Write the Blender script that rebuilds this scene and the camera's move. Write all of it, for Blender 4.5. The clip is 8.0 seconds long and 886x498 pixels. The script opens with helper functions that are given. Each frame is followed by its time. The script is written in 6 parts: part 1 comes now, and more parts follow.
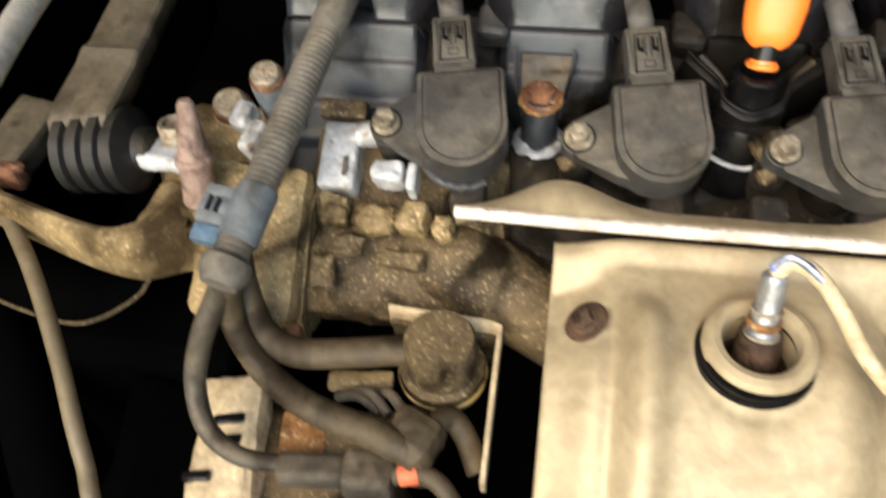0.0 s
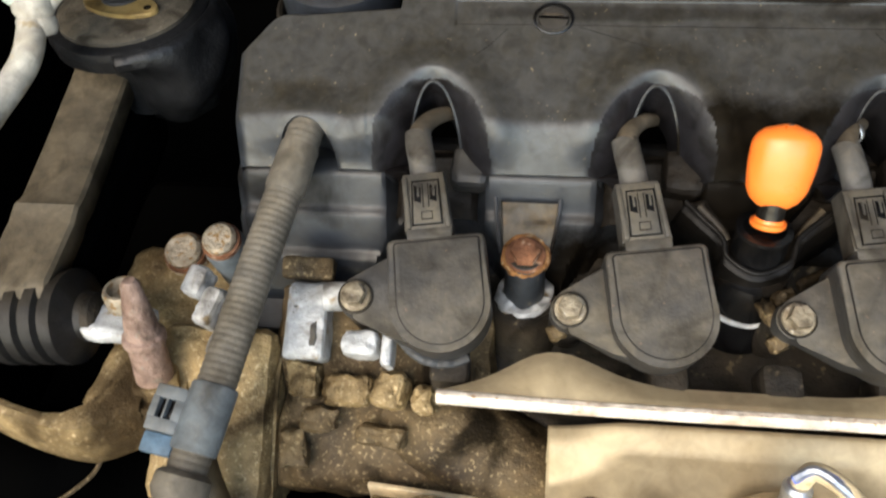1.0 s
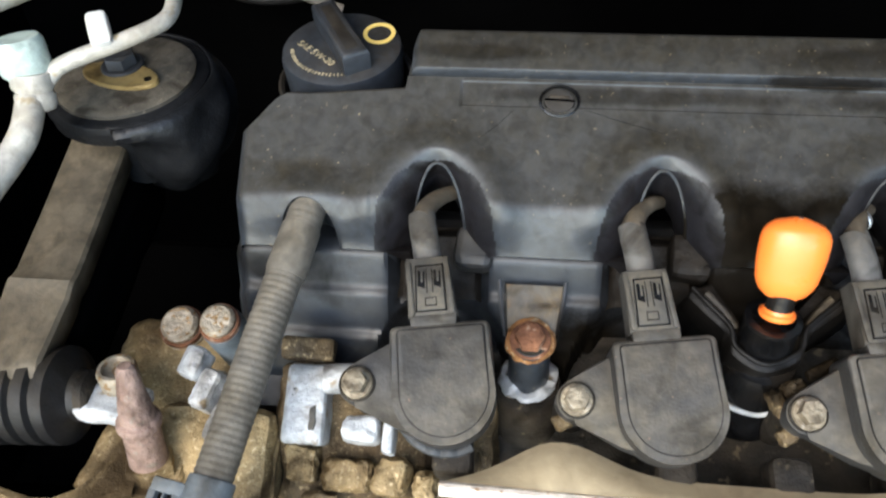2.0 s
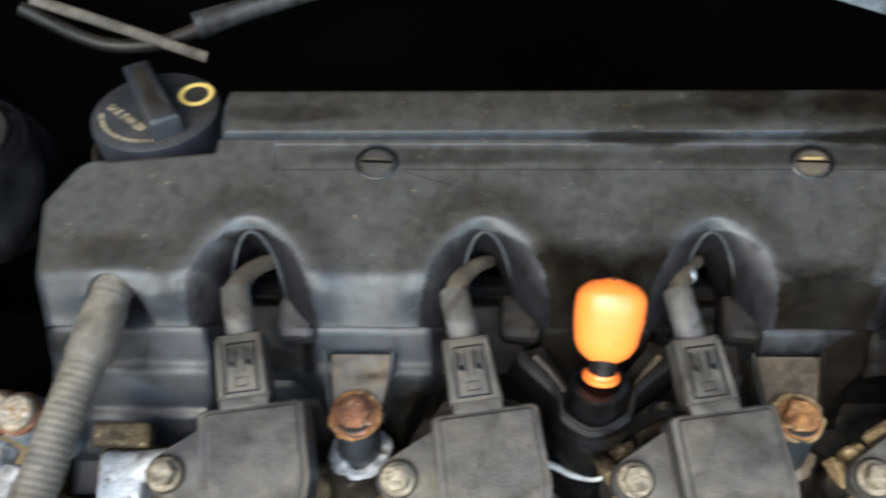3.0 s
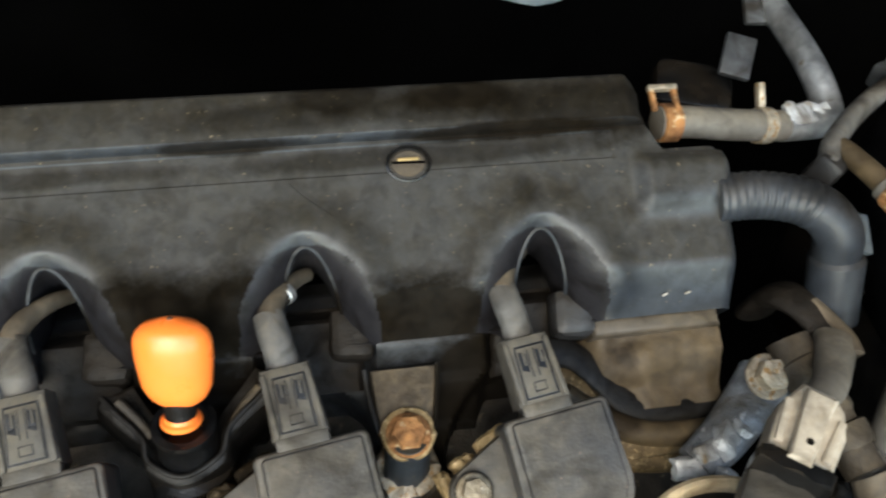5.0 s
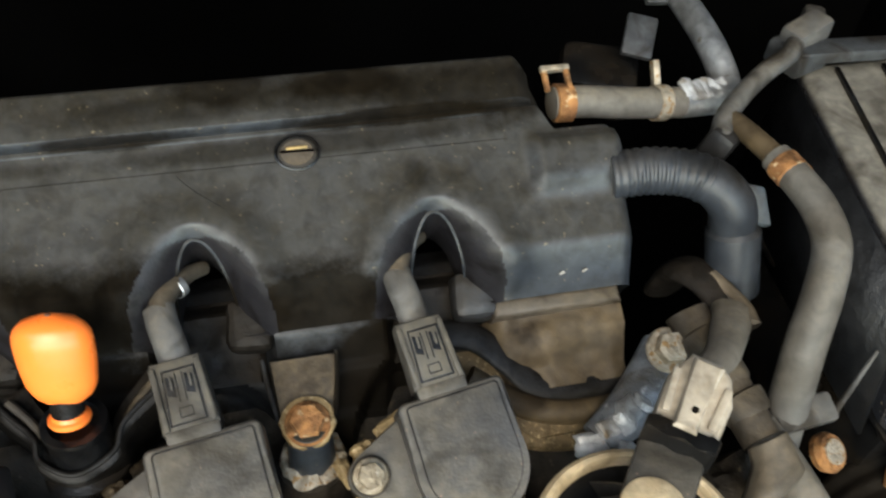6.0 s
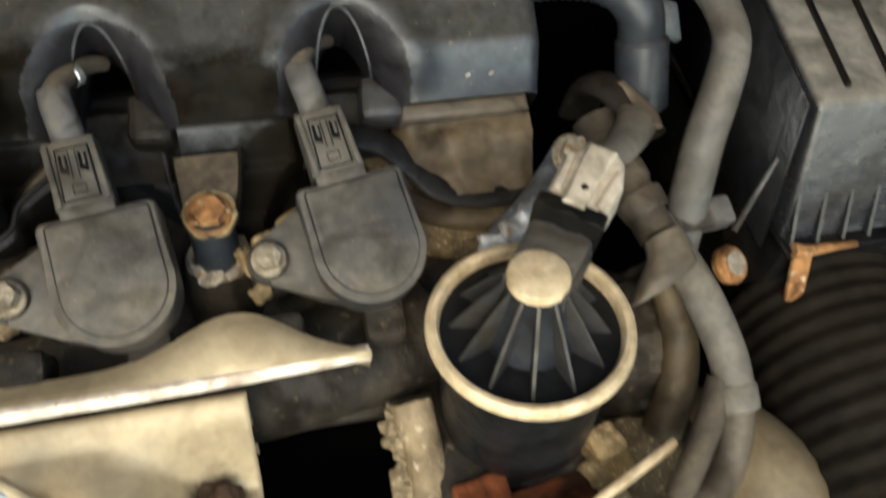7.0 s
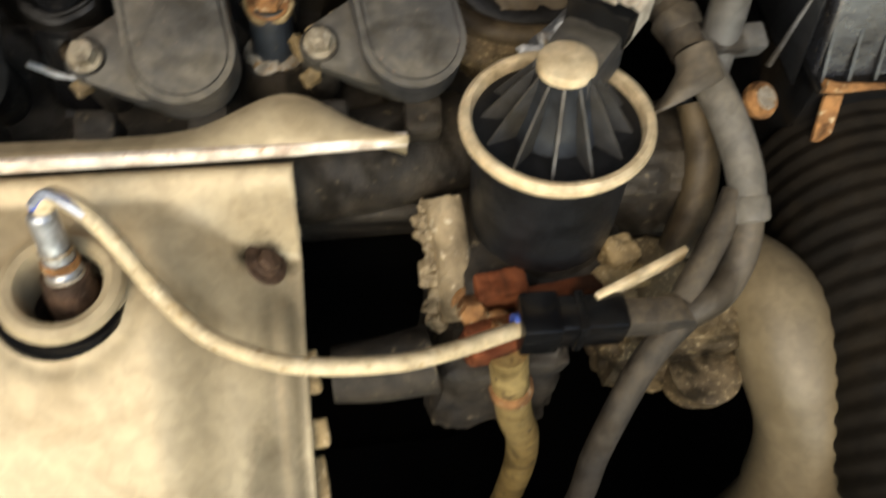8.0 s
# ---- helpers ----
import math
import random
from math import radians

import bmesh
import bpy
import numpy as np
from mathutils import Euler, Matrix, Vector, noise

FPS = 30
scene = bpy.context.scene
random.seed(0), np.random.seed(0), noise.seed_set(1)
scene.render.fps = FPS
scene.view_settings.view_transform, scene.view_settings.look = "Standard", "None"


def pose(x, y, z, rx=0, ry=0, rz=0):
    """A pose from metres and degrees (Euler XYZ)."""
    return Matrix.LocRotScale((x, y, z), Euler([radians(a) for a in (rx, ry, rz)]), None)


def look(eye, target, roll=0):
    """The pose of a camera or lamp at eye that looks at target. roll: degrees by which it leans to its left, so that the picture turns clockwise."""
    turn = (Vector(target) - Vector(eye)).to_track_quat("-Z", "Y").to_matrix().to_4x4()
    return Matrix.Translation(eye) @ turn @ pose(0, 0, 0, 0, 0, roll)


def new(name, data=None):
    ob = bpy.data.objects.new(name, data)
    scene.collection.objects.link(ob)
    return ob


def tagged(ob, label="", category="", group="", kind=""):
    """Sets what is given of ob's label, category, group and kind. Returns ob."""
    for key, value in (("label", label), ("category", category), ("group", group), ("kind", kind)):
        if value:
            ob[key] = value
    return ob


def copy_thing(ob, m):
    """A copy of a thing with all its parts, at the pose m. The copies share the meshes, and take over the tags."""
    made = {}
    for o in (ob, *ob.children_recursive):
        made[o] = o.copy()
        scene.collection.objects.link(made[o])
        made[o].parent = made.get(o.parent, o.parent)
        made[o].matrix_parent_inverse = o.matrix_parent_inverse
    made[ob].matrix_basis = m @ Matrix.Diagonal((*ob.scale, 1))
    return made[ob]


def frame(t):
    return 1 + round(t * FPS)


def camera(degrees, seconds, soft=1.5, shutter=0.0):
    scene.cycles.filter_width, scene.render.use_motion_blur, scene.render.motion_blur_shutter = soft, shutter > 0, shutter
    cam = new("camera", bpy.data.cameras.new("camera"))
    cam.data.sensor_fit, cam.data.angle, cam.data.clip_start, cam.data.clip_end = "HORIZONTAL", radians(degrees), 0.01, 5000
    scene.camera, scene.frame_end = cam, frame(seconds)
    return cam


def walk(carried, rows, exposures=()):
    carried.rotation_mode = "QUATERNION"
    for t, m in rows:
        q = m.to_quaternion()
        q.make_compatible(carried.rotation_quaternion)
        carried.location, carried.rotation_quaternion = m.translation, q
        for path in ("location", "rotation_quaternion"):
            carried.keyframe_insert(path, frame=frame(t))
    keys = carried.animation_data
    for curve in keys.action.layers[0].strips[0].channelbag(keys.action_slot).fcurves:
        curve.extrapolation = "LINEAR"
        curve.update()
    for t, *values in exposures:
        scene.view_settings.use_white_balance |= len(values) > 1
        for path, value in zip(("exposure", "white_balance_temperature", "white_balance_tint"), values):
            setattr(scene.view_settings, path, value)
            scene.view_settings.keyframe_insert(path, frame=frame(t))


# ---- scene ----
cam = camera(57.0, 8.0, 2.2, 0.5)
PATH = [
    (0, (0.081, -0.282, 1.032), (-0.188, 1.042, -0.442), -3.6),
    (0.2, (0.072, -0.269, 1.036), (-0.203, 1.071, -0.423), -3.9),
    (0.5, (0.073, -0.237, 1.043), (-0.182, 1.077, -0.443), -3.9),
    (0.7, (0.072, -0.223, 1.048), (-0.161, 1.109, -0.425), -3.9),
    (1, (0.072, -0.2, 1.058), (-0.147, 1.115, -0.433), -4.6),
    (1.2, (0.067, -0.198, 1.06), (-0.146, 1.147, -0.405), -4.3),
    (2.3, (0.065, -0.171, 1.072), (-0.132, 1.202, -0.369), -3.1),
    (2.5, (0.075, -0.167, 1.072), (-0.112, 1.219, -0.358), -2.9),
    (3, (0.112, -0.153, 1.07), (0.058, 1.264, -0.34), -1.4),
    (3.5, (0.147, -0.14, 1.064), (0.2, 1.256, -0.368), 0.5),
    (4, (0.166, -0.132, 1.063), (0.323, 1.253, -0.371), 3.0),
    (4.2, (0.178, -0.128, 1.063), (0.36, 1.247, -0.377), 3.2),
    (4.5, (0.189, -0.13, 1.068), (0.427, 1.234, -0.376), 4.2),
    (5, (0.212, -0.121, 1.069), (0.525, 1.184, -0.414), 5.3),
    (5.2, (0.222, -0.121, 1.071), (0.543, 1.181, -0.413), 4.5),
    (6.3, (0.251, -0.14, 1.062), (0.633, 1.152, -0.417), 4.9),
    (6.5, (0.257, -0.147, 1.051), (0.655, 1.114, -0.449), 5.6),
    (6.8, (0.26, -0.164, 1.04), (0.672, 1.037, -0.505), 7.1),
    (7, (0.263, -0.18, 1.035), (0.663, 0.995, -0.534), 7.3),
    (7.5, (0.272, -0.204, 1.027), (0.626, 0.899, -0.604), 7.1),
    (8, (0.262, -0.237, 1.024), (0.515, 0.822, -0.654), 7.3),
]
SKY, SUN, SUN_UP, SUN_ROT, SUN_SOFT = 0.72, 0.85, 42, 202, 40
EXPOSURES = [(0.0, 0.30, 8150, 7), (1.0, 0.18, 7800, 6), (2.5, 0.54, 6620, 4), (4.0, 0.42, 6900, 2), (5.0, 0.35, 7250, 1), (6.5, 0.19, 7500, 1), (8.0, -0.08, 8200, 5)]
walk(cam, [(t, look(eye, target, roll)) for t, eye, target, roll in PATH], EXPOSURES)

# ---- light: soft daylight from the open front of the bay, raised bonnet behind ----
world = bpy.data.worlds.new("sky")
scene.world = world
world.use_nodes = True
nt = world.node_tree
sky = nt.nodes.new("ShaderNodeTexSky")
sky.sky_type = "NISHITA"
sky.sun_disc = False
sky.sun_elevation = radians(SUN_UP)
sky.sun_rotation = radians(SUN_ROT)
nt.links.new(sky.outputs[0], nt.nodes["Background"].inputs[0])
nt.nodes["Background"].inputs[1].default_value = SKY
sun = new("sun", bpy.data.lights.new("sun", "SUN"))
sun.data.energy, sun.data.angle, sun.data.color = SUN, radians(SUN_SOFT), (1.0, 0.87, 0.66)
az = radians(SUN_ROT)
sun_dir = Vector((math.sin(az) * math.cos(radians(SUN_UP)), math.cos(az) * math.cos(radians(SUN_UP)), math.sin(radians(SUN_UP))))
sun.matrix_world = look(sun_dir * 5, (0, 0, 0))


# ---- materials ----
def mat(name, a, b, rough=0.6, metal=0.0, scale=40.0, dust=None, dust_amount=0.0, dust_scale=60.0, spots=None, spot_scale=200.0, spot_cut=0.62, bump=0.25, bump_scale=900.0, spec=0.4, grime=(0.016, 0.012, 0.008), grime_amount=0.6, grime_scale=30.0, soft_spots=0.10, stain_shades=(), grain=0.20, even=0.0):
    m = bpy.data.materials.new(name)
    m.use_nodes = True
    n, l = m.node_tree.nodes, m.node_tree.links
    bsdf = n["Principled BSDF"]
    tc = n.new("ShaderNodeTexCoord")
    geo = n.new("ShaderNodeNewGeometry")

    def noise_of(sc, detail=5.0, dist=0.0):
        k = n.new("ShaderNodeTexNoise")
        k.inputs["Scale"].default_value, k.inputs["Detail"].default_value, k.inputs["Distortion"].default_value = sc, detail, dist
        l.new(geo.outputs["Position"], k.inputs["Vector"])
        return k.outputs["Fac"]

    def ramp(src, lo, hi):
        r = n.new("ShaderNodeMapRange")
        r.inputs[1].default_value, r.inputs[2].default_value = lo, hi
        l.new(src, r.inputs[0])
        return r.outputs[0]

    def mix(fac, c1, c2):
        k = n.new("ShaderNodeMix")
        k.data_type = "RGBA"
        l.new(fac, k.inputs[0])
        for sock, c in ((k.inputs[6], c1), (k.inputs[7], c2)):
            if isinstance(c, tuple):
                sock.default_value = (*c, 1)
            else:
                l.new(c, sock)
        return k.outputs[2]

    def mul(x, y):
        k = n.new("ShaderNodeMath")
        k.operation = "MULTIPLY"
        l.new(x, k.inputs[0])
        if isinstance(y, float):
            k.inputs[1].default_value = y
        else:
            l.new(y, k.inputs[1])
        return k.outputs[0]

    col = mix(ramp(noise_of(scale, 6, 0.4), 0.32, 0.68), a, b)
    fine = noise_of(bump_scale, 3)
    if dust:
        sep = n.new("ShaderNodeSeparateXYZ")
        l.new(geo.outputs["Normal"], sep.inputs[0])
        up = ramp(sep.outputs[2], 0.35, 0.95)
        clots = n.new("ShaderNodeMapRange")
        clots.inputs[1].default_value, clots.inputs[2].default_value, clots.inputs[3].default_value = 0.36, 0.62, max(0.5, even)
        l.new(noise_of(dust_scale * 7, 6, 0.5), clots.inputs[0])
        lay = n.new("ShaderNodeMapRange")
        lay.inputs[1].default_value, lay.inputs[2].default_value, lay.inputs[3].default_value = 0.25, 0.72, even
        l.new(noise_of(dust_scale, 8, 0.3), lay.inputs[0])
        d = mul(mul(mul(up, lay.outputs[0]), clots.outputs[0]), dust_amount)
        col = mix(d, col, dust)
    if spots:
        col = mix(ramp(noise_of(spot_scale, 2), spot_cut, spot_cut + soft_spots), col, spots)
    g = mul(ramp(noise_of(grime_scale, 9, 0.8), 0.50, 0.66), grime_amount)
    col = mix(g, col, grime)
    dulled = []
    if stain_shades:
        # dark patches placed on the part itself: stains, and shade put into the colour
        for cx, cy, rx, ry, *strong in stain_shades:
            wob = n.new("ShaderNodeVectorMath")
            wob.operation = "MULTIPLY_ADD"
            nz = n.new("ShaderNodeTexNoise")
            nz.inputs["Scale"].default_value, nz.inputs["Detail"].default_value, nz.inputs["Roughness"].default_value = 42.0, 9.0, 0.7
            l.new(tc.outputs["Object"], nz.inputs["Vector"])
            l.new(nz.outputs["Color"], wob.inputs[0])
            wob.inputs[1].default_value = (rx * 1.5, ry * 1.5, 0)
            l.new(tc.outputs["Object"], wob.inputs[2])
            mp = n.new("ShaderNodeMapping")
            mp.inputs["Location"].default_value = (-(cx + rx * 0.75) / rx, -(cy + ry * 0.75) / ry, 0)
            mp.inputs["Scale"].default_value = (1 / rx, 1 / ry, 0)
            l.new(wob.outputs[0], mp.inputs["Vector"])
            ln = n.new("ShaderNodeVectorMath")
            ln.operation = "LENGTH"
            l.new(mp.outputs[0], ln.inputs[0])
            k = mul(ramp(ln.outputs["Value"], 1.15, 0.65), strong[0] if strong else 0.95)
            col = mix(k, col, (0.0060, 0.0045, 0.0028))
            dulled.append(k)
    # fine uneven grain of settled dirt
    if grain:
        gr = n.new("ShaderNodeMapRange")
        gr.inputs[1].default_value, gr.inputs[2].default_value = 0.34, 0.66
        gr.inputs[3].default_value, gr.inputs[4].default_value = 1 - grain, 1 + grain
        l.new(noise_of(170.0, 9, 0.6), gr.inputs[0])
        vm = n.new("ShaderNodeVectorMath")
        vm.operation = "SCALE"
        l.new(col, vm.inputs[0])
        l.new(gr.outputs[0], vm.inputs["Scale"])
        col = vm.outputs[0]
    l.new(col, bsdf.inputs["Base Color"])
    r = n.new("ShaderNodeMapRange")
    r.inputs[3].default_value, r.inputs[4].default_value = max(0.05, rough - 0.12), min(1.0, rough + 0.12)
    l.new(noise_of(scale * 3, 4), r.inputs[0])
    rgh = r.outputs[0]
    if dust:
        k = n.new("ShaderNodeMix")
        l.new(d, k.inputs[0])
        l.new(rgh, k.inputs[2])
        k.inputs[3].default_value = 0.9
        rgh = k.outputs[0]
    l.new(rgh, bsdf.inputs["Roughness"])
    bsdf.inputs["Metallic"].default_value = metal
    # dirt film, dark patches and dust take the gloss off
    dull = None
    for src, amount in ((g, 0.8), (d if dust else None, 0.75), *((k, 1.0) for k in dulled)):
        if src is None:
            continue
        inv = n.new("ShaderNodeMath")
        inv.operation = "MULTIPLY_ADD"
        l.new(src, inv.inputs[0])
        inv.inputs[1].default_value, inv.inputs[2].default_value = -amount, 1.0
        inv.use_clamp = True
        dull = inv.outputs[0] if dull is None else mul(dull, inv.outputs[0])
    l.new(mul(dull, float(spec)), bsdf.inputs["Specular IOR Level"])
    bp = n.new("ShaderNodeBump")
    bp.inputs["Strength"].default_value = bump
    bp.inputs["Distance"].default_value = 0.0006
    l.new(fine, bp.inputs["Height"])
    bp2 = n.new("ShaderNodeBump")
    bp2.inputs["Strength"].default_value = bump
    bp2.inputs["Distance"].default_value = 0.002
    l.new(noise_of(scale * 2.5, 4), bp2.inputs["Height"])
    l.new(bp.outputs[0], bp2.inputs["Normal"])
    l.new(bp2.outputs[0], bsdf.inputs["Normal"])
    return m


COVER = mat("cover_plastic", (0.016, 0.0195, 0.0245), (0.022, 0.026, 0.031), 0.36, dust=(0.0250, 0.0205, 0.0130), dust_amount=1.0, dust_scale=20, even=0.80, spots=(0.14, 0.110, 0.066), spot_scale=420, spot_cut=0.69, bump=0.15, spec=0.75, grime=(0.011, 0.008, 0.0048), grime_amount=0.24, grime_scale=95, grain=0.30, stain_shades=((0.145, 0.0690, 0.034, 0.0190), (0.195, 0.0690, 0.040, 0.0200), (0.250, 0.0660, 0.034, 0.0150), (0.225, 0.1450, 0.020, 0.0070, 0.8), (0.270, 0.1440, 0.026, 0.0075, 0.9), (0.180, 0.1300, 0.030, 0.0022, 0.8), (0.290, 0.1300, 0.050, 0.0028, 0.9), (0.200, 0.1385, 0.040, 0.0060, 0.55), (0.265, 0.1390, 0.040, 0.0065, 0.6), (0.105, 0.1235, 0.060, 0.0035, 0.5), (0.250, 0.1235, 0.080, 0.0045, 0.6), (0.325, 0.1370, 0.050, 0.0140, 0.8), (0.040, 0.1390, 0.030, 0.0040, 0.5), (0.345, 0.0985, 0.016, 0.0050, 0.4), (0.292, 0.1080, 0.005, 0.0080, 0.4)))
# black patches over the coil wells: oil, and the wells' shade as colour
LOWER = mat("valve_cover_plastic", (0.015, 0.018, 0.023), (0.025, 0.029, 0.035), 0.40, dust=(0.042, 0.031, 0.018), dust_amount=0.7, dust_scale=34, bump=0.15, spec=0.55, grime=(0.005, 0.004, 0.0025), grime_amount=0.8, grime_scale=20, stain_shades=((0.165, 0.0350, 0.060, 0.0350), (0.270, 0.0350, 0.050, 0.0350), (0.095, 0.0200, 0.030, 0.0250)))
COIL = mat("coil_plastic", (0.026, 0.026, 0.027), (0.040, 0.038, 0.035), 0.42, dust=(0.165, 0.138, 0.098), dust_amount=0.85, dust_scale=20, spots=(0.23, 0.15, 0.10), spot_scale=600, spot_cut=0.70, bump=0.3, spec=0.5, grime=(0.024, 0.020, 0.014), grime_amount=0.6, grime_scale=40)
PLUG = mat("plug_plastic", (0.032, 0.031, 0.029), (0.058, 0.053, 0.045), 0.5, dust=(0.125, 0.104, 0.073), dust_amount=0.8, dust_scale=70, bump=0.25)
BOOT = mat("grey_sleeve", (0.050, 0.051, 0.052), (0.085, 0.080, 0.072), 0.55, dust=(0.14, 0.112, 0.076), dust_amount=0.6, dust_scale=60, grime_amount=0.8, grime_scale=50)
BLACK = mat("black_plastic", (0.003, 0.003, 0.0035), (0.007, 0.007, 0.007), 0.22, scale=60, bump=0.12)
RUBBER = mat("black_rubber", (0.006, 0.006, 0.007), (0.013, 0.012, 0.011), 0.45, dust=(0.065, 0.052, 0.035), dust_amount=0.6, dust_scale=30, bump=0.3, spec=0.35)
MOUNTRUBBER = mat("mount_rubber", (0.004, 0.0043, 0.005), (0.009, 0.0094, 0.0105), 0.42, scale=50, bump=0.4, spec=0.36, grime_amount=0.3, grime=(0.002, 0.002, 0.002), grime_scale=60)
ARMSTEEL = mat("grimy_steel", (0.045, 0.036, 0.025), (0.095, 0.077, 0.053), 0.5, 0.15, dust=(0.20, 0.155, 0.098), dust_amount=0.6, dust_scale=30)
# near black: the bay's deep shade is put into this base colour
SHADEBLACK = mat("bay_shade_black", (0.0008, 0.0008, 0.0008), (0.0016, 0.0016, 0.0016), 0.95, spec=0.0, scale=8, grime_amount=0.0, grain=0.0)
CONDUIT = mat("grey_conduit", (0.080, 0.073, 0.062), (0.125, 0.110, 0.090), 0.62, dust=(0.20, 0.163, 0.112), dust_amount=0.6, dust_scale=60, grime=(0.045, 0.036, 0.025), grime_amount=0.55)
HOSE = mat("dusty_hose", (0.042, 0.035, 0.027), (0.085, 0.068, 0.049), 0.55, dust=(0.20, 0.15, 0.092), dust_amount=0.6, dust_scale=40, grime=(0.018, 0.013, 0.008), grime_amount=0.7, grime_scale=34)
HEATER = mat("heater_hose_rubber", (0.070, 0.066, 0.060), (0.112, 0.104, 0.092), 0.5, dust=(0.185, 0.155, 0.112), dust_amount=0.55, dust_scale=26, grime=(0.035, 0.027, 0.018), grime_amount=0.5, grime_scale=28)
BIGHOSE = mat("coolant_hose", (0.115, 0.087, 0.050), (0.160, 0.123, 0.073), 0.42, dust=(0.26, 0.20, 0.125), dust_amount=0.4, dust_scale=14, bump=0.15, grime=(0.085, 0.062, 0.036), grime_amount=0.35, grime_scale=22, grain=0.12)
RUST = mat("rusty_iron", (0.095, 0.038, 0.020), (0.21, 0.090, 0.044), 0.8, 0.1, scale=120, spots=(0.36, 0.24, 0.165), spot_scale=200, spot_cut=0.62, bump=0.6, grime=(0.04, 0.019, 0.010), grime_amount=0.7, grime_scale=90)
ORANGERUST = mat("orange_rust", (0.15, 0.064, 0.022), (0.35, 0.165, 0.058), 0.85, 0.05, scale=110, spots=(0.42, 0.31, 0.18), spot_scale=260, spot_cut=0.60, bump=0.8, grime=(0.05, 0.025, 0.012), grime_amount=0.8, grime_scale=90)
REDRUST = mat("red_rust_flange", (0.075, 0.020, 0.009), (0.185, 0.058, 0.024), 0.9, 0.0, scale=60, spec=0.1, bump=0.7, grime=(0.02, 0.012, 0.008), grime_amount=0.9, grime_scale=45)
STUD = mat("brown_stud", (0.18, 0.112, 0.086), (0.30, 0.205, 0.165), 0.6, 0.15, scale=110, spots=(0.24, 0.19, 0.15), spot_scale=260, spot_cut=0.62, bump=0.7, grime=(0.035, 0.020, 0.013), grime_amount=0.7, grime_scale=70)
ZINC = mat("weathered_zinc", (0.24, 0.20, 0.145), (0.42, 0.36, 0.28), 0.5, 0.45, scale=220, spots=(0.26, 0.15, 0.06), spot_scale=420, spot_cut=0.56, bump=0.5)
SILVER = mat("oxidised_aluminium", (0.29, 0.297, 0.30), (0.52, 0.523, 0.52), 0.45, 0.2, scale=70, spots=(0.22, 0.165, 0.10), spot_scale=110, spot_cut=0.62, bump=0.6, grime=(0.09, 0.065, 0.038), grime_amount=0.7, grime_scale=36)
CAST = mat("dirty_casting", (0.028, 0.017, 0.008), (0.105, 0.070, 0.032), 0.65, 0.1, scale=34, dust=(0.22, 0.155, 0.080), dust_amount=0.55, dust_scale=40, spots=(0.30, 0.225, 0.125), spot_scale=520, spot_cut=0.575, bump=1.0, soft_spots=0.16, grime=(0.008, 0.0055, 0.003), grime_amount=0.95, grime_scale=32)
GOLDCAST = mat("tan_casting", (0.130, 0.082, 0.034), (0.31, 0.218, 0.105), 0.6, 0.1, scale=44, dust=(0.40, 0.29, 0.15), dust_amount=0.7, dust_scale=34, spots=(0.50, 0.38, 0.22), spot_scale=460, spot_cut=0.57, bump=1.0, soft_spots=0.18, grime=(0.026, 0.016, 0.008), grime_amount=0.9, grime_scale=20)
DARKCAST = mat("grimy_iron", (0.009, 0.007, 0.005), (0.036, 0.027, 0.017), 0.75, 0.1, scale=50, spots=(0.12, 0.092, 0.055), spot_scale=200, spot_cut=0.65, bump=0.7, grime=(0.006, 0.0045, 0.003), grime_amount=0.85)
# last two patches paint streaky dirt and the right side's shading together
SHIELD = mat("heat_shield_steel", (0.345, 0.267, 0.162), (0.415, 0.332, 0.212), 0.42, 0.16, scale=9, dust=(0.40, 0.308, 0.182), dust_amount=0.4, dust_scale=9, spots=(0.15, 0.095, 0.045), spot_scale=420, spot_cut=0.75, bump=0.15, grime=(0.13, 0.085, 0.04), grime_amount=0.3, grime_scale=40, grain=0.10, stain_shades=((0.232, -0.0570, 0.0110, 0.0070), (0.0970, -0.0690, 0.0090, 0.0070), (0.2390, -0.0950, 0.0100, 0.0330, 0.4), (0.2330, -0.1400, 0.0120, 0.0260, 0.5)))
LIP = mat("bare_steel_lip", (0.62, 0.52, 0.42), (0.80, 0.71, 0.60), 0.45, 0.2, scale=120, spots=(0.45, 0.28, 0.16), spot_scale=300, spot_cut=0.66, bump=0.5, grime=(0.25, 0.12, 0.05), grime_amount=0.5, grime_scale=70)
ORANGE = mat("orange_plastic", (0.95, 0.195, 0.032), (0.98, 0.220, 0.040), 0.30, scale=30, bump=0.03, spec=0.6, grime_amount=0.0, grain=0.0)
BLUECLIP = mat("blue_grey_clip", (0.080, 0.100, 0.115), (0.12, 0.135, 0.145), 0.6, dust=(0.20, 0.17, 0.13), dust_amount=0.5, dust_scale=80)
BLUETAB = mat("blue_tab", (0.085, 0.150, 0.215), (0.115, 0.185, 0.250), 0.55, scale=90)
WHITE = mat("white_pipe_paint", (0.36, 0.34, 0.29), (0.46, 0.43, 0.38), 0.45, 0.1, scale=80, spots=(0.36, 0.29, 0.19), spot_scale=160, spot_cut=0.62, bump=0.3, grime=(0.30, 0.24, 0.16), grime_amount=0.4)
MINT = mat("mint_cap", (0.36, 0.44, 0.39), (0.43, 0.50, 0.45), 0.5, scale=90)
WIRE = mat("white_wire_sleeve", (0.44, 0.34, 0.20), (0.56, 0.45, 0.29), 0.55, scale=100, spots=(0.36, 0.25, 0.12), spot_scale=260, spot_cut=0.62, grime=(0.30, 0.20, 0.09), grime_amount=0.4)
BLUEWIRE = mat("blue_wire", (0.05, 0.10, 0.42), (0.07, 0.14, 0.50), 0.5, scale=100)
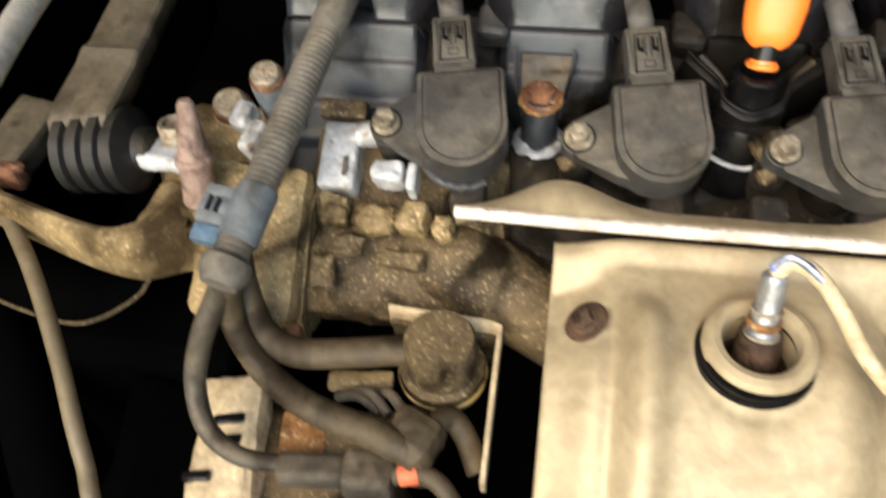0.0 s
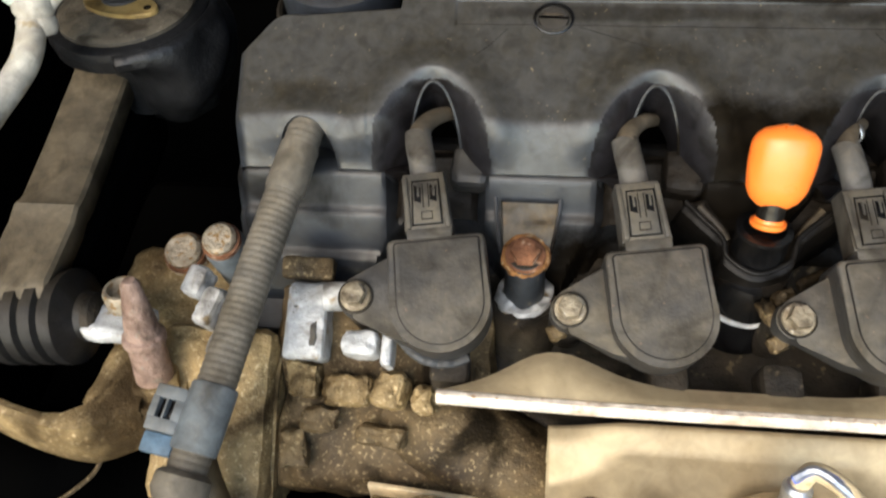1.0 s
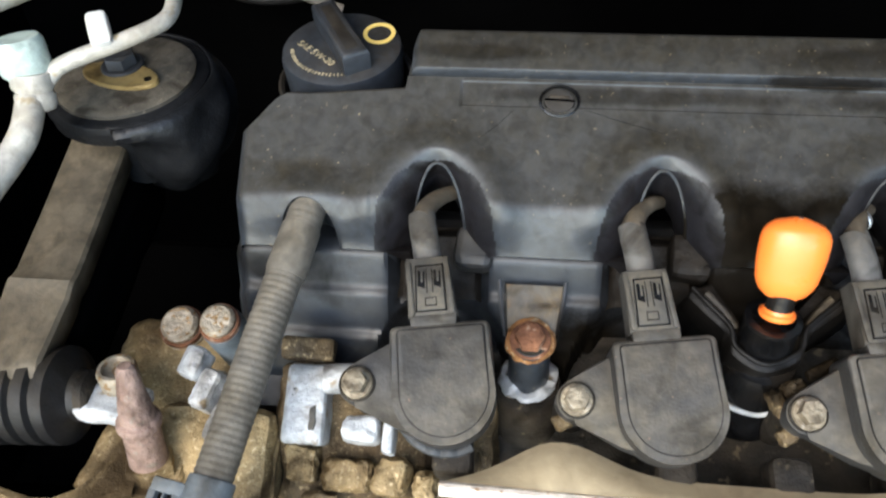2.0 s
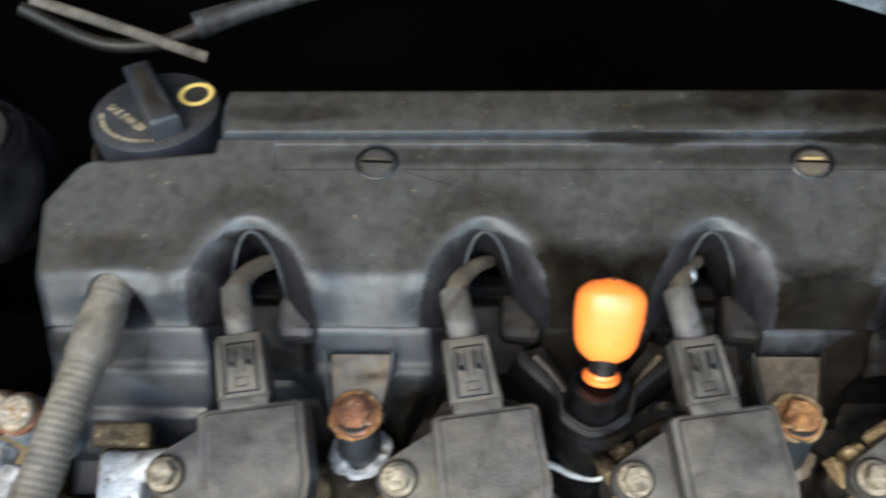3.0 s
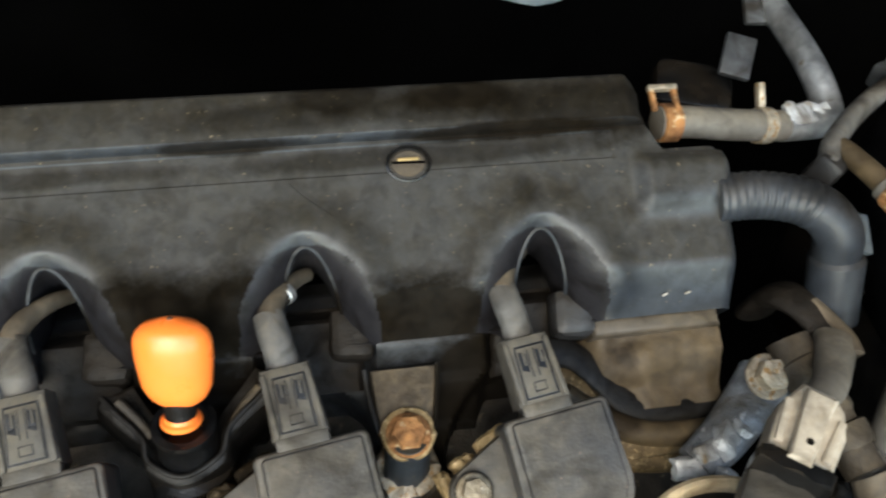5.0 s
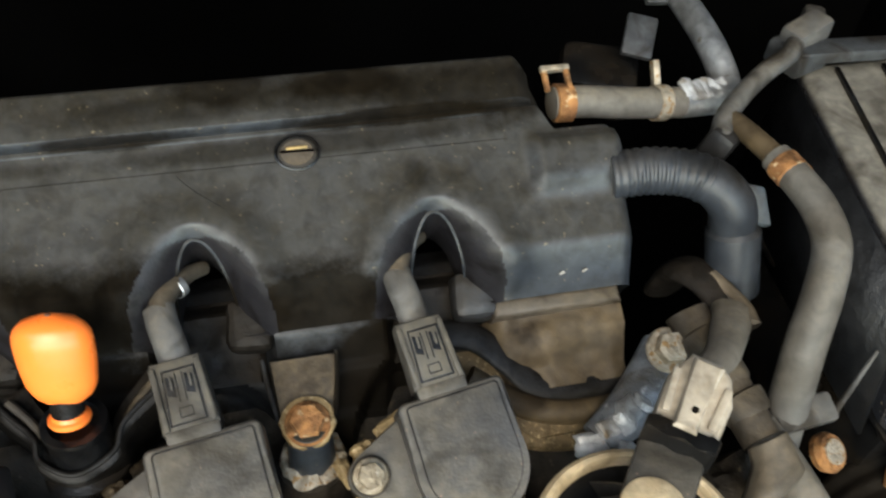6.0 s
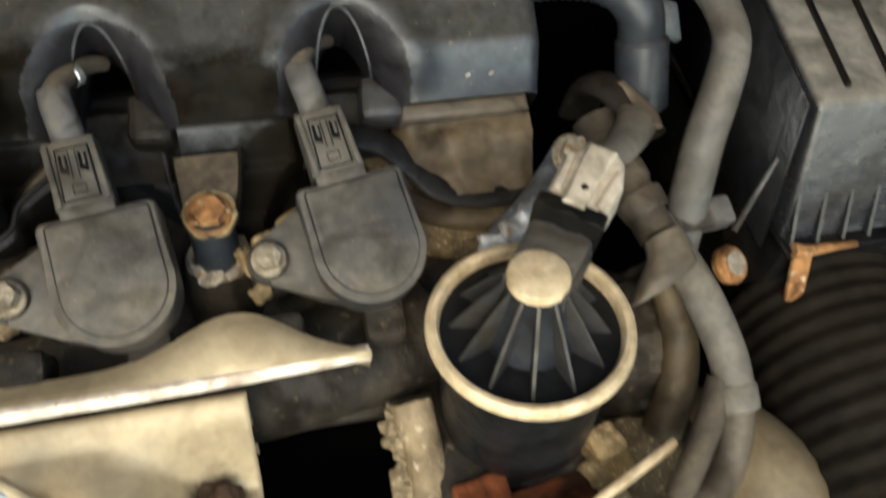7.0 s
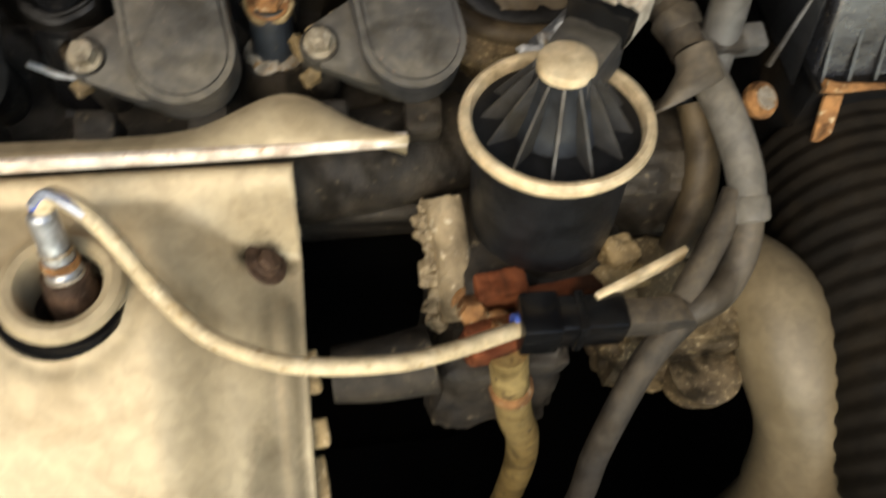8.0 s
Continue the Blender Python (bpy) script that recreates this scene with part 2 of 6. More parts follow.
REDTAPE = mat("red_tape", (0.62, 0.10, 0.04), (0.72, 0.16, 0.07), 0.6, scale=100)
CREAM = mat("cream_plate", (0.56, 0.42, 0.25), (0.74, 0.59, 0.38), 0.45, 0.25, scale=120, spots=(0.30, 0.19, 0.08), spot_scale=300, spot_cut=0.70, grime=(0.22, 0.15, 0.075), grime_amount=0.45, grime_scale=45)
YELLOW = mat("yellow_print", (0.60, 0.42, 0.11), (0.68, 0.50, 0.16), 0.6, scale=60, grime_amount=0.0, grain=0.0)
BRASS = mat("gold_passivate", (0.30, 0.20, 0.075), (0.42, 0.30, 0.125), 0.45, 0.4, scale=70, spots=(0.15, 0.10, 0.045), spot_scale=160, spot_cut=0.62, grime=(0.05, 0.032, 0.014), grime_amount=0.8, grime_scale=40)
CHROME = mat("bright_steel", (0.28, 0.29, 0.30), (0.48, 0.485, 0.485), 0.34, 0.75, scale=80, spots=(0.17, 0.13, 0.08), spot_scale=160, spot_cut=0.66, grime_amount=0.5)
AIRBOX = mat("airbox_plastic", (0.012, 0.013, 0.016), (0.020, 0.020, 0.022), 0.28, dust=(0.205, 0.186, 0.150), dust_amount=0.85, dust_scale=30, even=0.8, spots=(0.20, 0.165, 0.11), spot_scale=300, spot_cut=0.70, bump=0.25, spec=0.8)
TANPLUG = mat("tan_grey_plug", (0.33, 0.285, 0.225), (0.48, 0.42, 0.335), 0.6, dust=(0.38, 0.30, 0.20), dust_amount=0.6, dust_scale=60, grime=(0.08, 0.058, 0.034), grime_amount=0.7, grime_scale=40)
TAPE = mat("grimy_cloth_tape", (0.014, 0.011, 0.008), (0.045, 0.035, 0.025), 0.7, scale=60, dust=(0.135, 0.102, 0.063), dust_amount=0.8, dust_scale=36, bump=0.5, grime_amount=0.8, grime_scale=40)
WEB = mat("pale_dusty_web", (0.065, 0.066, 0.066), (0.115, 0.110, 0.098), 0.6, scale=50, dust=(0.18, 0.125, 0.062), dust_amount=0.8, dust_scale=40, spots=(0.15, 0.092, 0.045), spot_scale=160, spot_cut=0.62, soft_spots=0.2, grime_amount=0.8, grime_scale=40)
DUCT = mat("dull_duct_rubber", (0.006, 0.005, 0.004), (0.012, 0.0095, 0.007), 0.65, dust=(0.020, 0.0148, 0.009), dust_amount=0.7, dust_scale=20, bump=0.3, spec=0.10)
BROWNHOSE = mat("brown_grimy_hose", (0.032, 0.022, 0.011), (0.072, 0.050, 0.026), 0.6, dust=(0.125, 0.087, 0.045), dust_amount=0.5, dust_scale=30, grime=(0.012, 0.008, 0.005), grime_amount=0.8, grime_scale=26)
BOLT = mat("rusty_dark_bolt", (0.15, 0.118, 0.078), (0.32, 0.27, 0.195), 0.55, 0.25, scale=150, spots=(0.46, 0.41, 0.34), spot_scale=190, spot_cut=0.64, bump=0.6, grime=(0.03, 0.02, 0.012), grime_amount=0.7, grime_scale=80)
PALE = mat("dull_pale_bracket", (0.026, 0.028, 0.030), (0.055, 0.057, 0.058), 0.55, 0.2, scale=60, grime_amount=0.8, grime_scale=50)
SCALE = mat("pale_scale_crust", (0.14, 0.100, 0.055), (0.26, 0.195, 0.115), 0.75, scale=60, spots=(0.38, 0.31, 0.21), spot_scale=200, spot_cut=0.60, bump=1.0, grime=(0.045, 0.032, 0.018), grime_amount=0.85, grime_scale=34)
CUPDUST = mat("dusty_mount_plate", (0.024, 0.022, 0.019), (0.055, 0.047, 0.036), 0.6, dust=(0.135, 0.115, 0.084), dust_amount=0.8, dust_scale=45, spots=(0.14, 0.12, 0.09), spot_scale=300, spot_cut=0.64, bump=0.5, grime_amount=0.7, grime_scale=60)
EARCAST = mat("grey_grimy_aluminium", (0.085, 0.093, 0.106), (0.20, 0.213, 0.230), 0.5, 0.2, scale=60, spots=(0.50, 0.50, 0.50), spot_scale=150, spot_cut=0.63, bump=0.7, grime=(0.05, 0.038, 0.022), grime_amount=0.8, grime_scale=40)
BROWNDUST = mat("brown_dusty_plastic", (0.040, 0.033, 0.026), (0.070, 0.056, 0.041), 0.5, scale=50, dust=(0.125, 0.100, 0.066), dust_amount=0.9, dust_scale=30, bump=0.35, grime=(0.018, 0.013, 0.008), grime_amount=0.85, grime_scale=34)
DARKBROWN = mat("dark_brown_matte", (0.006, 0.0046, 0.0034), (0.012, 0.0090, 0.0064), 0.62, scale=60, dust=(0.026, 0.0195, 0.0125), dust_amount=0.6, dust_scale=50, bump=0.5, spec=0.25, grime=(0.004, 0.003, 0.002), grime_amount=0.8, grime_scale=70)
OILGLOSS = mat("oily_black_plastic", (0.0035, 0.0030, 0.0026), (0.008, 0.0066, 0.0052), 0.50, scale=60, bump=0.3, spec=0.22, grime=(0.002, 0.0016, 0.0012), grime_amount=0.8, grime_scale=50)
# darker copy of the cover plastic: the arches' inner shade is in its colour
SCOOP = mat("shaded_scoop_plastic", (0.0065, 0.0064, 0.0080), (0.012, 0.0112, 0.0128), 0.40, scale=40, dust=(0.022, 0.017, 0.012), dust_amount=0.6, dust_scale=40, bump=0.2, spec=0.38, grime=(0.004, 0.003, 0.0025), grime_amount=0.7, grime_scale=60)
BLOCK = mat("grey_dusty_block", (0.020, 0.021, 0.023), (0.034, 0.033, 0.032), 0.4, scale=50, dust=(0.060, 0.050, 0.036), dust_amount=0.8, dust_scale=60, bump=0.25, grime_amount=0.6, grime_scale=60)
DARKRUST = mat("dark_brown_rust", (0.040, 0.021, 0.012), (0.100, 0.056, 0.032), 0.7, 0.1, scale=120, spots=(0.20, 0.15, 0.11), spot_scale=260, spot_cut=0.66, bump=0.6, grime=(0.014, 0.009, 0.006), grime_amount=0.7, grime_scale=90)
STEELSLEEVE = mat("braided_steel_sleeve", (0.20, 0.22, 0.27), (0.36, 0.39, 0.45), 0.35, 0.6, scale=160, grime_amount=0.3)
PRINT = mat("worn_cream_print", (0.28, 0.23, 0.14), (0.40, 0.33, 0.21), 0.6, scale=300, grime_amount=0.8, grime=(0.05, 0.04, 0.028), grime_scale=300, grain=0.3)
PAPER = mat("white_tag", (0.50, 0.49, 0.45), (0.58, 0.57, 0.53), 0.7, scale=60, grime_amount=0.0, grain=0.0)
PLASTER = mat("warm_plaster", (0.13, 0.105, 0.075), (0.17, 0.135, 0.095), 0.9, scale=3, grime_amount=0.0, grain=0.0)
ASPHALT = mat("concrete_floor", (0.44, 0.43, 0.41), (0.53, 0.52, 0.50), 0.85, scale=4, grime_amount=0.0, grain=0.0)
BONNET = mat("bonnet_lining", (0.0010, 0.0010, 0.0010), (0.0020, 0.0020, 0.0020), 0.95, spec=0.0, scale=12, grime_amount=0.0, grain=0.0)


# ---- mesh helpers ----
HEAD = Matrix.Translation((0, 0, 0.80)) @ Matrix.Rotation(radians(25), 4, "X")  # the cylinder head leans to the front


def part(name, bm, material, parent=None, label="", smooth=35.0, kind=""):
    bmesh.ops.recalc_face_normals(bm, faces=bm.faces)
    me = bpy.data.meshes.new(name)
    bm.to_mesh(me)
    bm.free()
    me.materials.append(material)
    if smooth:
        me.shade_smooth()
        me.set_sharp_from_angle(angle=radians(smooth))
    ob = new(name, me)
    if parent is not None:
        ob.parent = parent
    if label:
        ob["label"] = label
    if kind:
        ob["kind"] = kind
    return ob


def thing(name, label, category, group="", kind="", m=None):
    ob = new(name)
    ob.empty_display_size = 0.01
    if m is not None:
        ob.matrix_basis = m
    return tagged(ob, label, category, group, kind)


def box(bm, m, sx, sy, sz, bevel=0.0, seg=2):
    r = bmesh.ops.create_cube(bm, size=1.0, matrix=m @ Matrix.Diagonal((sx, sy, sz, 1)))
    if bevel:
        es = {e for v in r["verts"] for e in v.link_edges}
        bmesh.ops.bevel(bm, geom=list(es), offset=bevel, segments=seg, affect="EDGES", profile=0.5)
    return bm


def lathe(bm, prof, m, seg=32, close=True):
    rings = []
    for r, h in prof:
        rings.append([bm.verts.new(m @ Vector((r * math.cos(2 * math.pi * i / seg), r * math.sin(2 * math.pi * i / seg), h))) for i in range(seg)])
    for a, b in zip(rings, rings[1:]):
        for i in range(seg):
            bm.faces.new((a[i], a[(i + 1) % seg], b[(i + 1) % seg], b[i]))
    if close:
        bm.faces.new(rings[0])
        bm.faces.new(rings[-1])
    return bm


def prism(bm, outline, h0, h1, m, bevel=0.0, seg=2):
    lo = [bm.verts.new(m @ Vector((x, y, h0))) for x, y in outline]
    hi = [bm.verts.new(m @ Vector((x, y, h1))) for x, y in outline]
    n = len(outline)
    bm.faces.new(lo)
    top = bm.faces.new(hi)
    for i in range(n):
        bm.faces.new((lo[i], lo[(i + 1) % n], hi[(i + 1) % n], hi[i]))
    if bevel:
        bmesh.ops.bevel(bm, geom=list(top.edges), offset=bevel, segments=seg, affect="EDGES", profile=0.5)
    return bm


def smooth_path(pts, n=8):
    pts = [Vector(p) for p in pts]
    ext = [2 * pts[0] - pts[1]] + pts + [2 * pts[-1] - pts[-2]]
    out = []
    for a, b, c, d in zip(ext, ext[1:], ext[2:], ext[3:]):
        for k in range(n):
            t = k / n
            out.append(0.5 * ((2 * b) + (c - a) * t + (2 * a - 5 * b + 4 * c - d) * t * t + (3 * b - a - 3 * c + d) * t ** 3))
    out.append(pts[-1])
    return out


def sweep(bm, pts, r, seg=14, n=8, rib=0.0, pitch=0.004, flat=1.0, wall=True):
    """A hose along pts; r: radius or (start, end); rib: height of corrugations."""
    line = smooth_path(pts, n)
    if rib:
        total = sum((b - a).length for a, b in zip(line, line[1:]))
        count = int(total / pitch) * 4
        fine, acc, k = [], 0.0, 0
        for a, b in zip(line, line[1:]):
            d = (b - a).length
            while k * total / count <= acc + d + 1e-9 and k <= count:
                fine.append(a.lerp(b, (k * total / count - acc) / max(d, 1e-9)))
                k += 1
            acc += d
        line = fine
    r0, r1 = r if isinstance(r, tuple) else (r, r)
    up = Vector((0, 0, 1))
    rings = []
    for i, p in enumerate(line):
        tan = (line[min(i + 1, len(line) - 1)] - line[max(i - 1, 0)]).normalized()
        if i == 0 and abs(tan.z) > 0.9:
            up = Vector((0, 1, 0))
        up = (up - tan * up.dot(tan)).normalized()
        side = tan.cross(up)
        rad = r0 + (r1 - r0) * i / (len(line) - 1)
        if rib:
            rad += rib * (0.5 if i % 4 in (1, 2) else -0.5)
        rings.append([bm.verts.new(p + (side * math.cos(2 * math.pi * k / seg) + up * flat * math.sin(2 * math.pi * k / seg)) * rad) for k in range(seg)])
    for a, b in zip(rings, rings[1:]):
        for i in range(seg):
            bm.faces.new((a[i], a[(i + 1) % seg], b[(i + 1) % seg], b[i]))
    bm.faces.new(rings[0])
    bm.faces.new(rings[-1])
    return bm


def between(a, b):
    """A frame whose z runs from a to b, and the length."""
    a, b = Vector(a), Vector(b)
    return Matrix.Translation(a) @ (b - a).to_track_quat("Z", "Y").to_matrix().to_4x4(), (b - a).length


def grid(bm, rows):
    vs = [[bm.verts.new(p) for p in r] for r in rows]
    for a, b in zip(vs, vs[1:]):
        for i in range(len(a) - 1):
            bm.faces.new((a[i], a[i + 1], b[i + 1], b[i]))
    return vs


def lump(bm, m, sx, sy, sz, cuts=6, amp=0.002, freq=60.0, bevel=0.004):
    """A rough casting: a rounded block with an uneven skin."""
    b2 = bmesh.new()
    bmesh.ops.create_cube(b2, size=1.0, matrix=Matrix.Diagonal((sx, sy, sz, 1)))
    bmesh.ops.bevel(b2, geom=list(b2.edges), offset=bevel, segments=2, affect="EDGES", profile=0.5)
    bmesh.ops.subdivide_edges(b2, edges=list(b2.edges), cuts=cuts, use_grid_fill=True)
    for v in b2.verts:
        w = m @ v.co
        v.co += v.co.normalized() * amp * noise.noise(w * freq) + v.co.normalized() * amp * 0.5 * noise.noise(w * freq * 3)
    b2.transform(m)
    tmp = bpy.data.meshes.new("tmp")
    b2.to_mesh(tmp)
    b2.free()
    bm.from_mesh(tmp)
    bpy.data.meshes.remove(tmp)
    return bm


def hexbolt(name, m, r, h, material, parent=None, washer=1.35, label=""):
    bm = bmesh.new()
    if washer:
        lathe(bm, [(r * washer, 0), (r * washer, h * 0.18), (r * washer * 0.93, h * 0.26)], m, 24)
    prism(bm, [(r * math.cos(math.pi * k / 3), r * math.sin(math.pi * k / 3)) for k in range(6)], h * 0.2, h, m, h * 0.12)
    lathe(bm, [(r * 0.66, h * 0.9), (r * 0.62, h * 1.02), (r * 0.3, h * 1.06)], m, 16)
    return part(name, bm, material, parent, label)


def smoothstep(a, b, x):
    t = min(1.0, max(0.0, (x - a) / (b - a)))
    return t * t * (3 - 2 * t)


# ---- setting: the bay, closed round the engine ----
# ground out of view, made pale to throw light onto the front faces
bm = bmesh.new()
grid(bm, [[(-60, y, 0), (60, y, 0)] for y in (-60, 60)])
tagged(part("ground", bm, ASPHALT, smooth=0), "unseen pale ground under the car, reflecting light upwards", "ground", kind="structure")
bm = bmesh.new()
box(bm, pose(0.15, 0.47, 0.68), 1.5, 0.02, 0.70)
tagged(part("wall_firewall", bm, SHADEBLACK, smooth=0), "firewall behind the engine, its deep shade painted black", "firewall", kind="structure")
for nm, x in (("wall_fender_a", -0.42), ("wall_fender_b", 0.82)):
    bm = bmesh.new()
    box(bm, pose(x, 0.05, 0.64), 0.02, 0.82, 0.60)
    tagged(part(nm, bm, SHADEBLACK, smooth=0), "black inner wing panel of the engine bay", "inner wing", kind="structure")
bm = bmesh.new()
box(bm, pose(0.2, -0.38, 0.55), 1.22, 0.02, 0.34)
tagged(part("wall_radiator_panel", bm, SHADEBLACK, smooth=0), "black front panel of the engine bay", "front panel", kind="structure")
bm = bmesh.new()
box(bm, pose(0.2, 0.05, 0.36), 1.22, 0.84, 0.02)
tagged(part("floor_undertray", bm, SHADEBLACK, smooth=0), "black undertray below the engine", "undertray", kind="structure")
bm = bmesh.new()
box(bm, pose(0.2, 0.11, 1.46, 130), 1.5, 1.12, 0.02)
tagged(part("ceiling_bonnet", bm, BONNET, smooth=0), "raised black-lined bonnet above the bay", "bonnet", kind="structure")
# unseen walls and ceiling, added only to block and shape the light
for nm, m, sx, sy, sz, lab in (
    ("wall_unseen_right", pose(2.6, 0.7, 1.4), 0.1, 6.6, 2.8, "unseen side wall added to block light"),
    ("wall_unseen_left", pose(-2.8, 0.7, 1.4), 0.1, 6.6, 2.8, "unseen side wall added to block light"),
    ("wall_unseen_back", pose(-0.1, 4.0, 1.4), 5.5, 0.1, 2.8, "unseen back wall added to block light"),
    ("ceiling_unseen", pose(-0.1, 1.7, 2.85), 5.5, 4.7, 0.1, "unseen ceiling added to block the sky"),
):
    bm = bmesh.new()
    box(bm, m, sx, sy, sz)
    tagged(part(nm, bm, PLASTER, smooth=0), lab, "ceiling" if "ceiling" in nm else "wall", kind="structure")

# ---- engine cover ----
PITCH = 0.0864
ARCH_X = [0.0268, 0.1198, 0.2086, 0.2970]
U_BASE = 0.0585
# openings: centre, half widths, top, width of the scoop to either side, its depth
OPENINGS = [(ax, 0.0110, 0.0130, 0.0925, 0.0180, 0.0160, 0.0240) for ax in ARCH_X] + [(-0.0280, 0.0118, 0.0135, 0.0745, 0.0015, 0.0015, 0.0008)]


def cover_flat(u):
    """Height of the cover's skin above the coil plane: a sloping face, a rounded edge, a gently rising top."""
    face = -0.008 + (u - 0.0585) * 0.90
    top = 0.0065 + (u - 0.073) * 0.16
    k = 0.0016
    h = max(0.0, min(1.0, 0.5 + 0.5 * (face - top) / k))
    return face * (1 - h) + top * h - k * h * (1 - h)


def cover_w(u, x=-1.0):
    """The skin with the crisp-edged scoop that leads into each opening."""
    w = cover_flat(u)
    for ax, hl, hr, ut, fl, fr, deep in OPENINGS:
        half, flare = (hl, fl) if x < ax else (hr, fr)
        dx, du = abs(x - ax), max(0.0, u - U_BASE)
        rise = ut - U_BASE
        g0 = math.hypot(dx / half, du / rise)
        g1 = math.hypot(dx / (half + flare), du / (rise + 0.0050))
        if deep > 0.01:
            # a low raised hood round the arch
            w += 0.0040 * smoothstep(0.0, 0.012, du) * (1.0 if g1 < 1 else math.exp(-((g1 - 1) / 0.26) ** 2))
        if g1 < 1 < g0 + 1e-6:
            k = (1 - g1) / max(1e-6, (1 - g1) + (g0 - 1))
            w -= deep * (1 - 0.80 * min(1.0, du / rise) ** 1.3) * (math.sqrt(k * k + 0.02) - 0.1414) / 0.8686
    if x < 0.0:
        w += 0.0050 * math.exp(-((x + 0.0285) / 0.0185) ** 2) * smoothstep(0.060, 0.069, u) * (1 - smoothstep(0.074, 0.094, u))
    if x > 0.33:
        w += 0.0055 * smoothstep(0.335, 0.343, x) * math.exp(-((u - 0.1065) / 0.0105) ** 4)
    return w


def smooth_line(pts):
    """Nine places along a gently bent line through three places on the cover."""
    (x0, u0), (x1, u1), (x2, u2) = pts
    return [((1 - t) ** 2 * x0 + 2 * t * (1 - t) * x1 + t * t * x2, (1 - t) ** 2 * u0 + 2 * t * (1 - t) * u1 + t * t * u2) for t in [k / 8 for k in range(9)]]


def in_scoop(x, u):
    """Whether a place lies on the shade-darkened slope inside one of the four arches."""
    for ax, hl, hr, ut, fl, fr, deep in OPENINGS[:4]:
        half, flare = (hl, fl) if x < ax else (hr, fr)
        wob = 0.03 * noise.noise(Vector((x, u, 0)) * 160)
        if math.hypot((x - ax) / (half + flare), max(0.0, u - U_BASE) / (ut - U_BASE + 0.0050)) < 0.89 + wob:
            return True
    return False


def cover_edge(x):
    for ax, hl, hr, ut, fl, fr, deep in OPENINGS:
        s = abs(x - ax) / (hl if x < ax else hr)
        if s < 1:
            return U_BASE + (ut - U_BASE) * math.sqrt(1 - s * s), ax
    return U_BASE, None


def cover_columns():
    xs = set()
    x0, x1 = -0.060, 0.3765
    k = x0
    while k < x1:
        if cover_edge(k)[1] is None:
            xs.add(round(k, 5))
        k += 0.0008
    for d in (0, 0.0008, 0.002, 0.004, 0.0065):
        xs.update((x0 + d, x1 - d))
    for ax, hl, hr, *rest in OPENINGS:
        for i in range(49):
            c = -math.cos(math.pi * i / 48)
            xs.add(round(ax + c * (hl if c < 0 else hr), 5))
    return sorted(xs)


engine_cover = thing("engine_cover", "dusty black plastic engine cover with four arched wire openings", "engine cover", m=HEAD)
rows = []
for x in cover_columns():
    uf, ax = cover_edge(x)
    d = min(x + 0.060, 0.3765 - x)
    r = 0.0065
    drop = r - math.sqrt(max(0.0, r * r - (r - min(d, r)) ** 2))
    if x < -0.03:
        u_end = 0.104 + 0.0165 * smoothstep(-0.060, -0.040, x)
    elif x < 0.012:
        u_end = 0.1205 + 0.0035 * (x + 0.03) / 0.042
    else:
        u_end = 0.1300 - 0.0125 * smoothstep(0.343, 0.352, x)
    ridge = smoothstep(0.010, 0.017, x) * (1 - 0.95 * smoothstep(0.336, 0.348, x))
    col = []
    if ax is None:
        col += [(x, uf + 0.018, -0.040), (x, uf + 0.003, -0.0125), (x, uf + 0.0006, -0.0105)]
    else:
        xi = ax + (x - ax) * 0.97
        ui = uf - 0.0004
        col += [(xi, uf + 0.020, -0.040), (xi, ui + 0.0004, -0.022), (x + (xi - x) * 0.3, ui, cover_w(uf, x) - 0.0022)]
    u_mid = min(0.1165, u_end - 0.004)
    for step in range(61):
        u = uf + (u_mid - uf) * step / 60
        col.append((x, u, cover_w(u, x) - drop))
    for sidx in (0.08, 0.12, 0.30, 0.60, 0.86, 0.90, 1.0):
        u = u_mid + (u_end - u_mid) * sidx
        sunk = 0.0006 if 0.035 < x < 0.330 and 0.10 < sidx < 0.88 else 0.0
        col.append((x, u, cover_w(u, x) - drop - sunk))
    wt = cover_w(u_end) - drop
    for du, dw in ((0.0003, 0.0028), (0.0018, 0.0046), (0.0178, 0.0064), (0.0196, 0.0052), (0.0206, 0.0015)):
        col.append((x, u_end + du * (0.15 + 0.85 * ridge), wt + (dw if ridge > 0.5 else 0) * ridge - (0.0 if ridge > 0.5 else 0.004) * (1 - ridge)))
    col.append((x, u_end + 0.004 + 0.019 * ridge, -0.045))
    if d < 1e-6:
        col = [(p[0], p[1], min(p[2], -0.001) - 0.012) for p in col]
    rows.append(col)
bm = bmesh.new()
grid(bm, rows)
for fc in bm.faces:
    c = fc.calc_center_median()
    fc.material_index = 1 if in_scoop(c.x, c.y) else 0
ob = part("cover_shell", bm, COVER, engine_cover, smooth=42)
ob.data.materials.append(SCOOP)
# thin lip along each arched opening
for ax, hl, hr, ut, *rest in OPENINGS[:4]:
    bm = bmesh.new()
    pts = []
    for i in range(3, 30):
        c = -math.cos(math.pi * i / 32)
        x = ax + c * (hl if c < 0 else hr)
        u = cover_edge(x)[0]
        pts.append((x, u + 0.0003, cover_w(u, x) + 0.0002))
    sweep(bm, pts, 0.0008, 8, 2)
    part("arch_lip", bm, COVER, engine_cover)
# quarter-turn fasteners sunk into the top
for x, dirt in ((0.0765, COVER), (0.2495, CREAM)):
    bm = bmesh.new()
    m = Matrix.Translation((x, 0.1205, cover_w(0.1205))) @ Matrix.Rotation(radians(9), 4, "X")
    lathe(bm, [(0.0088, -0.004), (0.0086, 0.0006), (0.0080, 0.0009), (0.0075, 0.0002), (0.0072, -0.0012), (0.0, -0.0014)], m @ Matrix.Diagonal((1, 0.82, 1, 1)), 32, False)
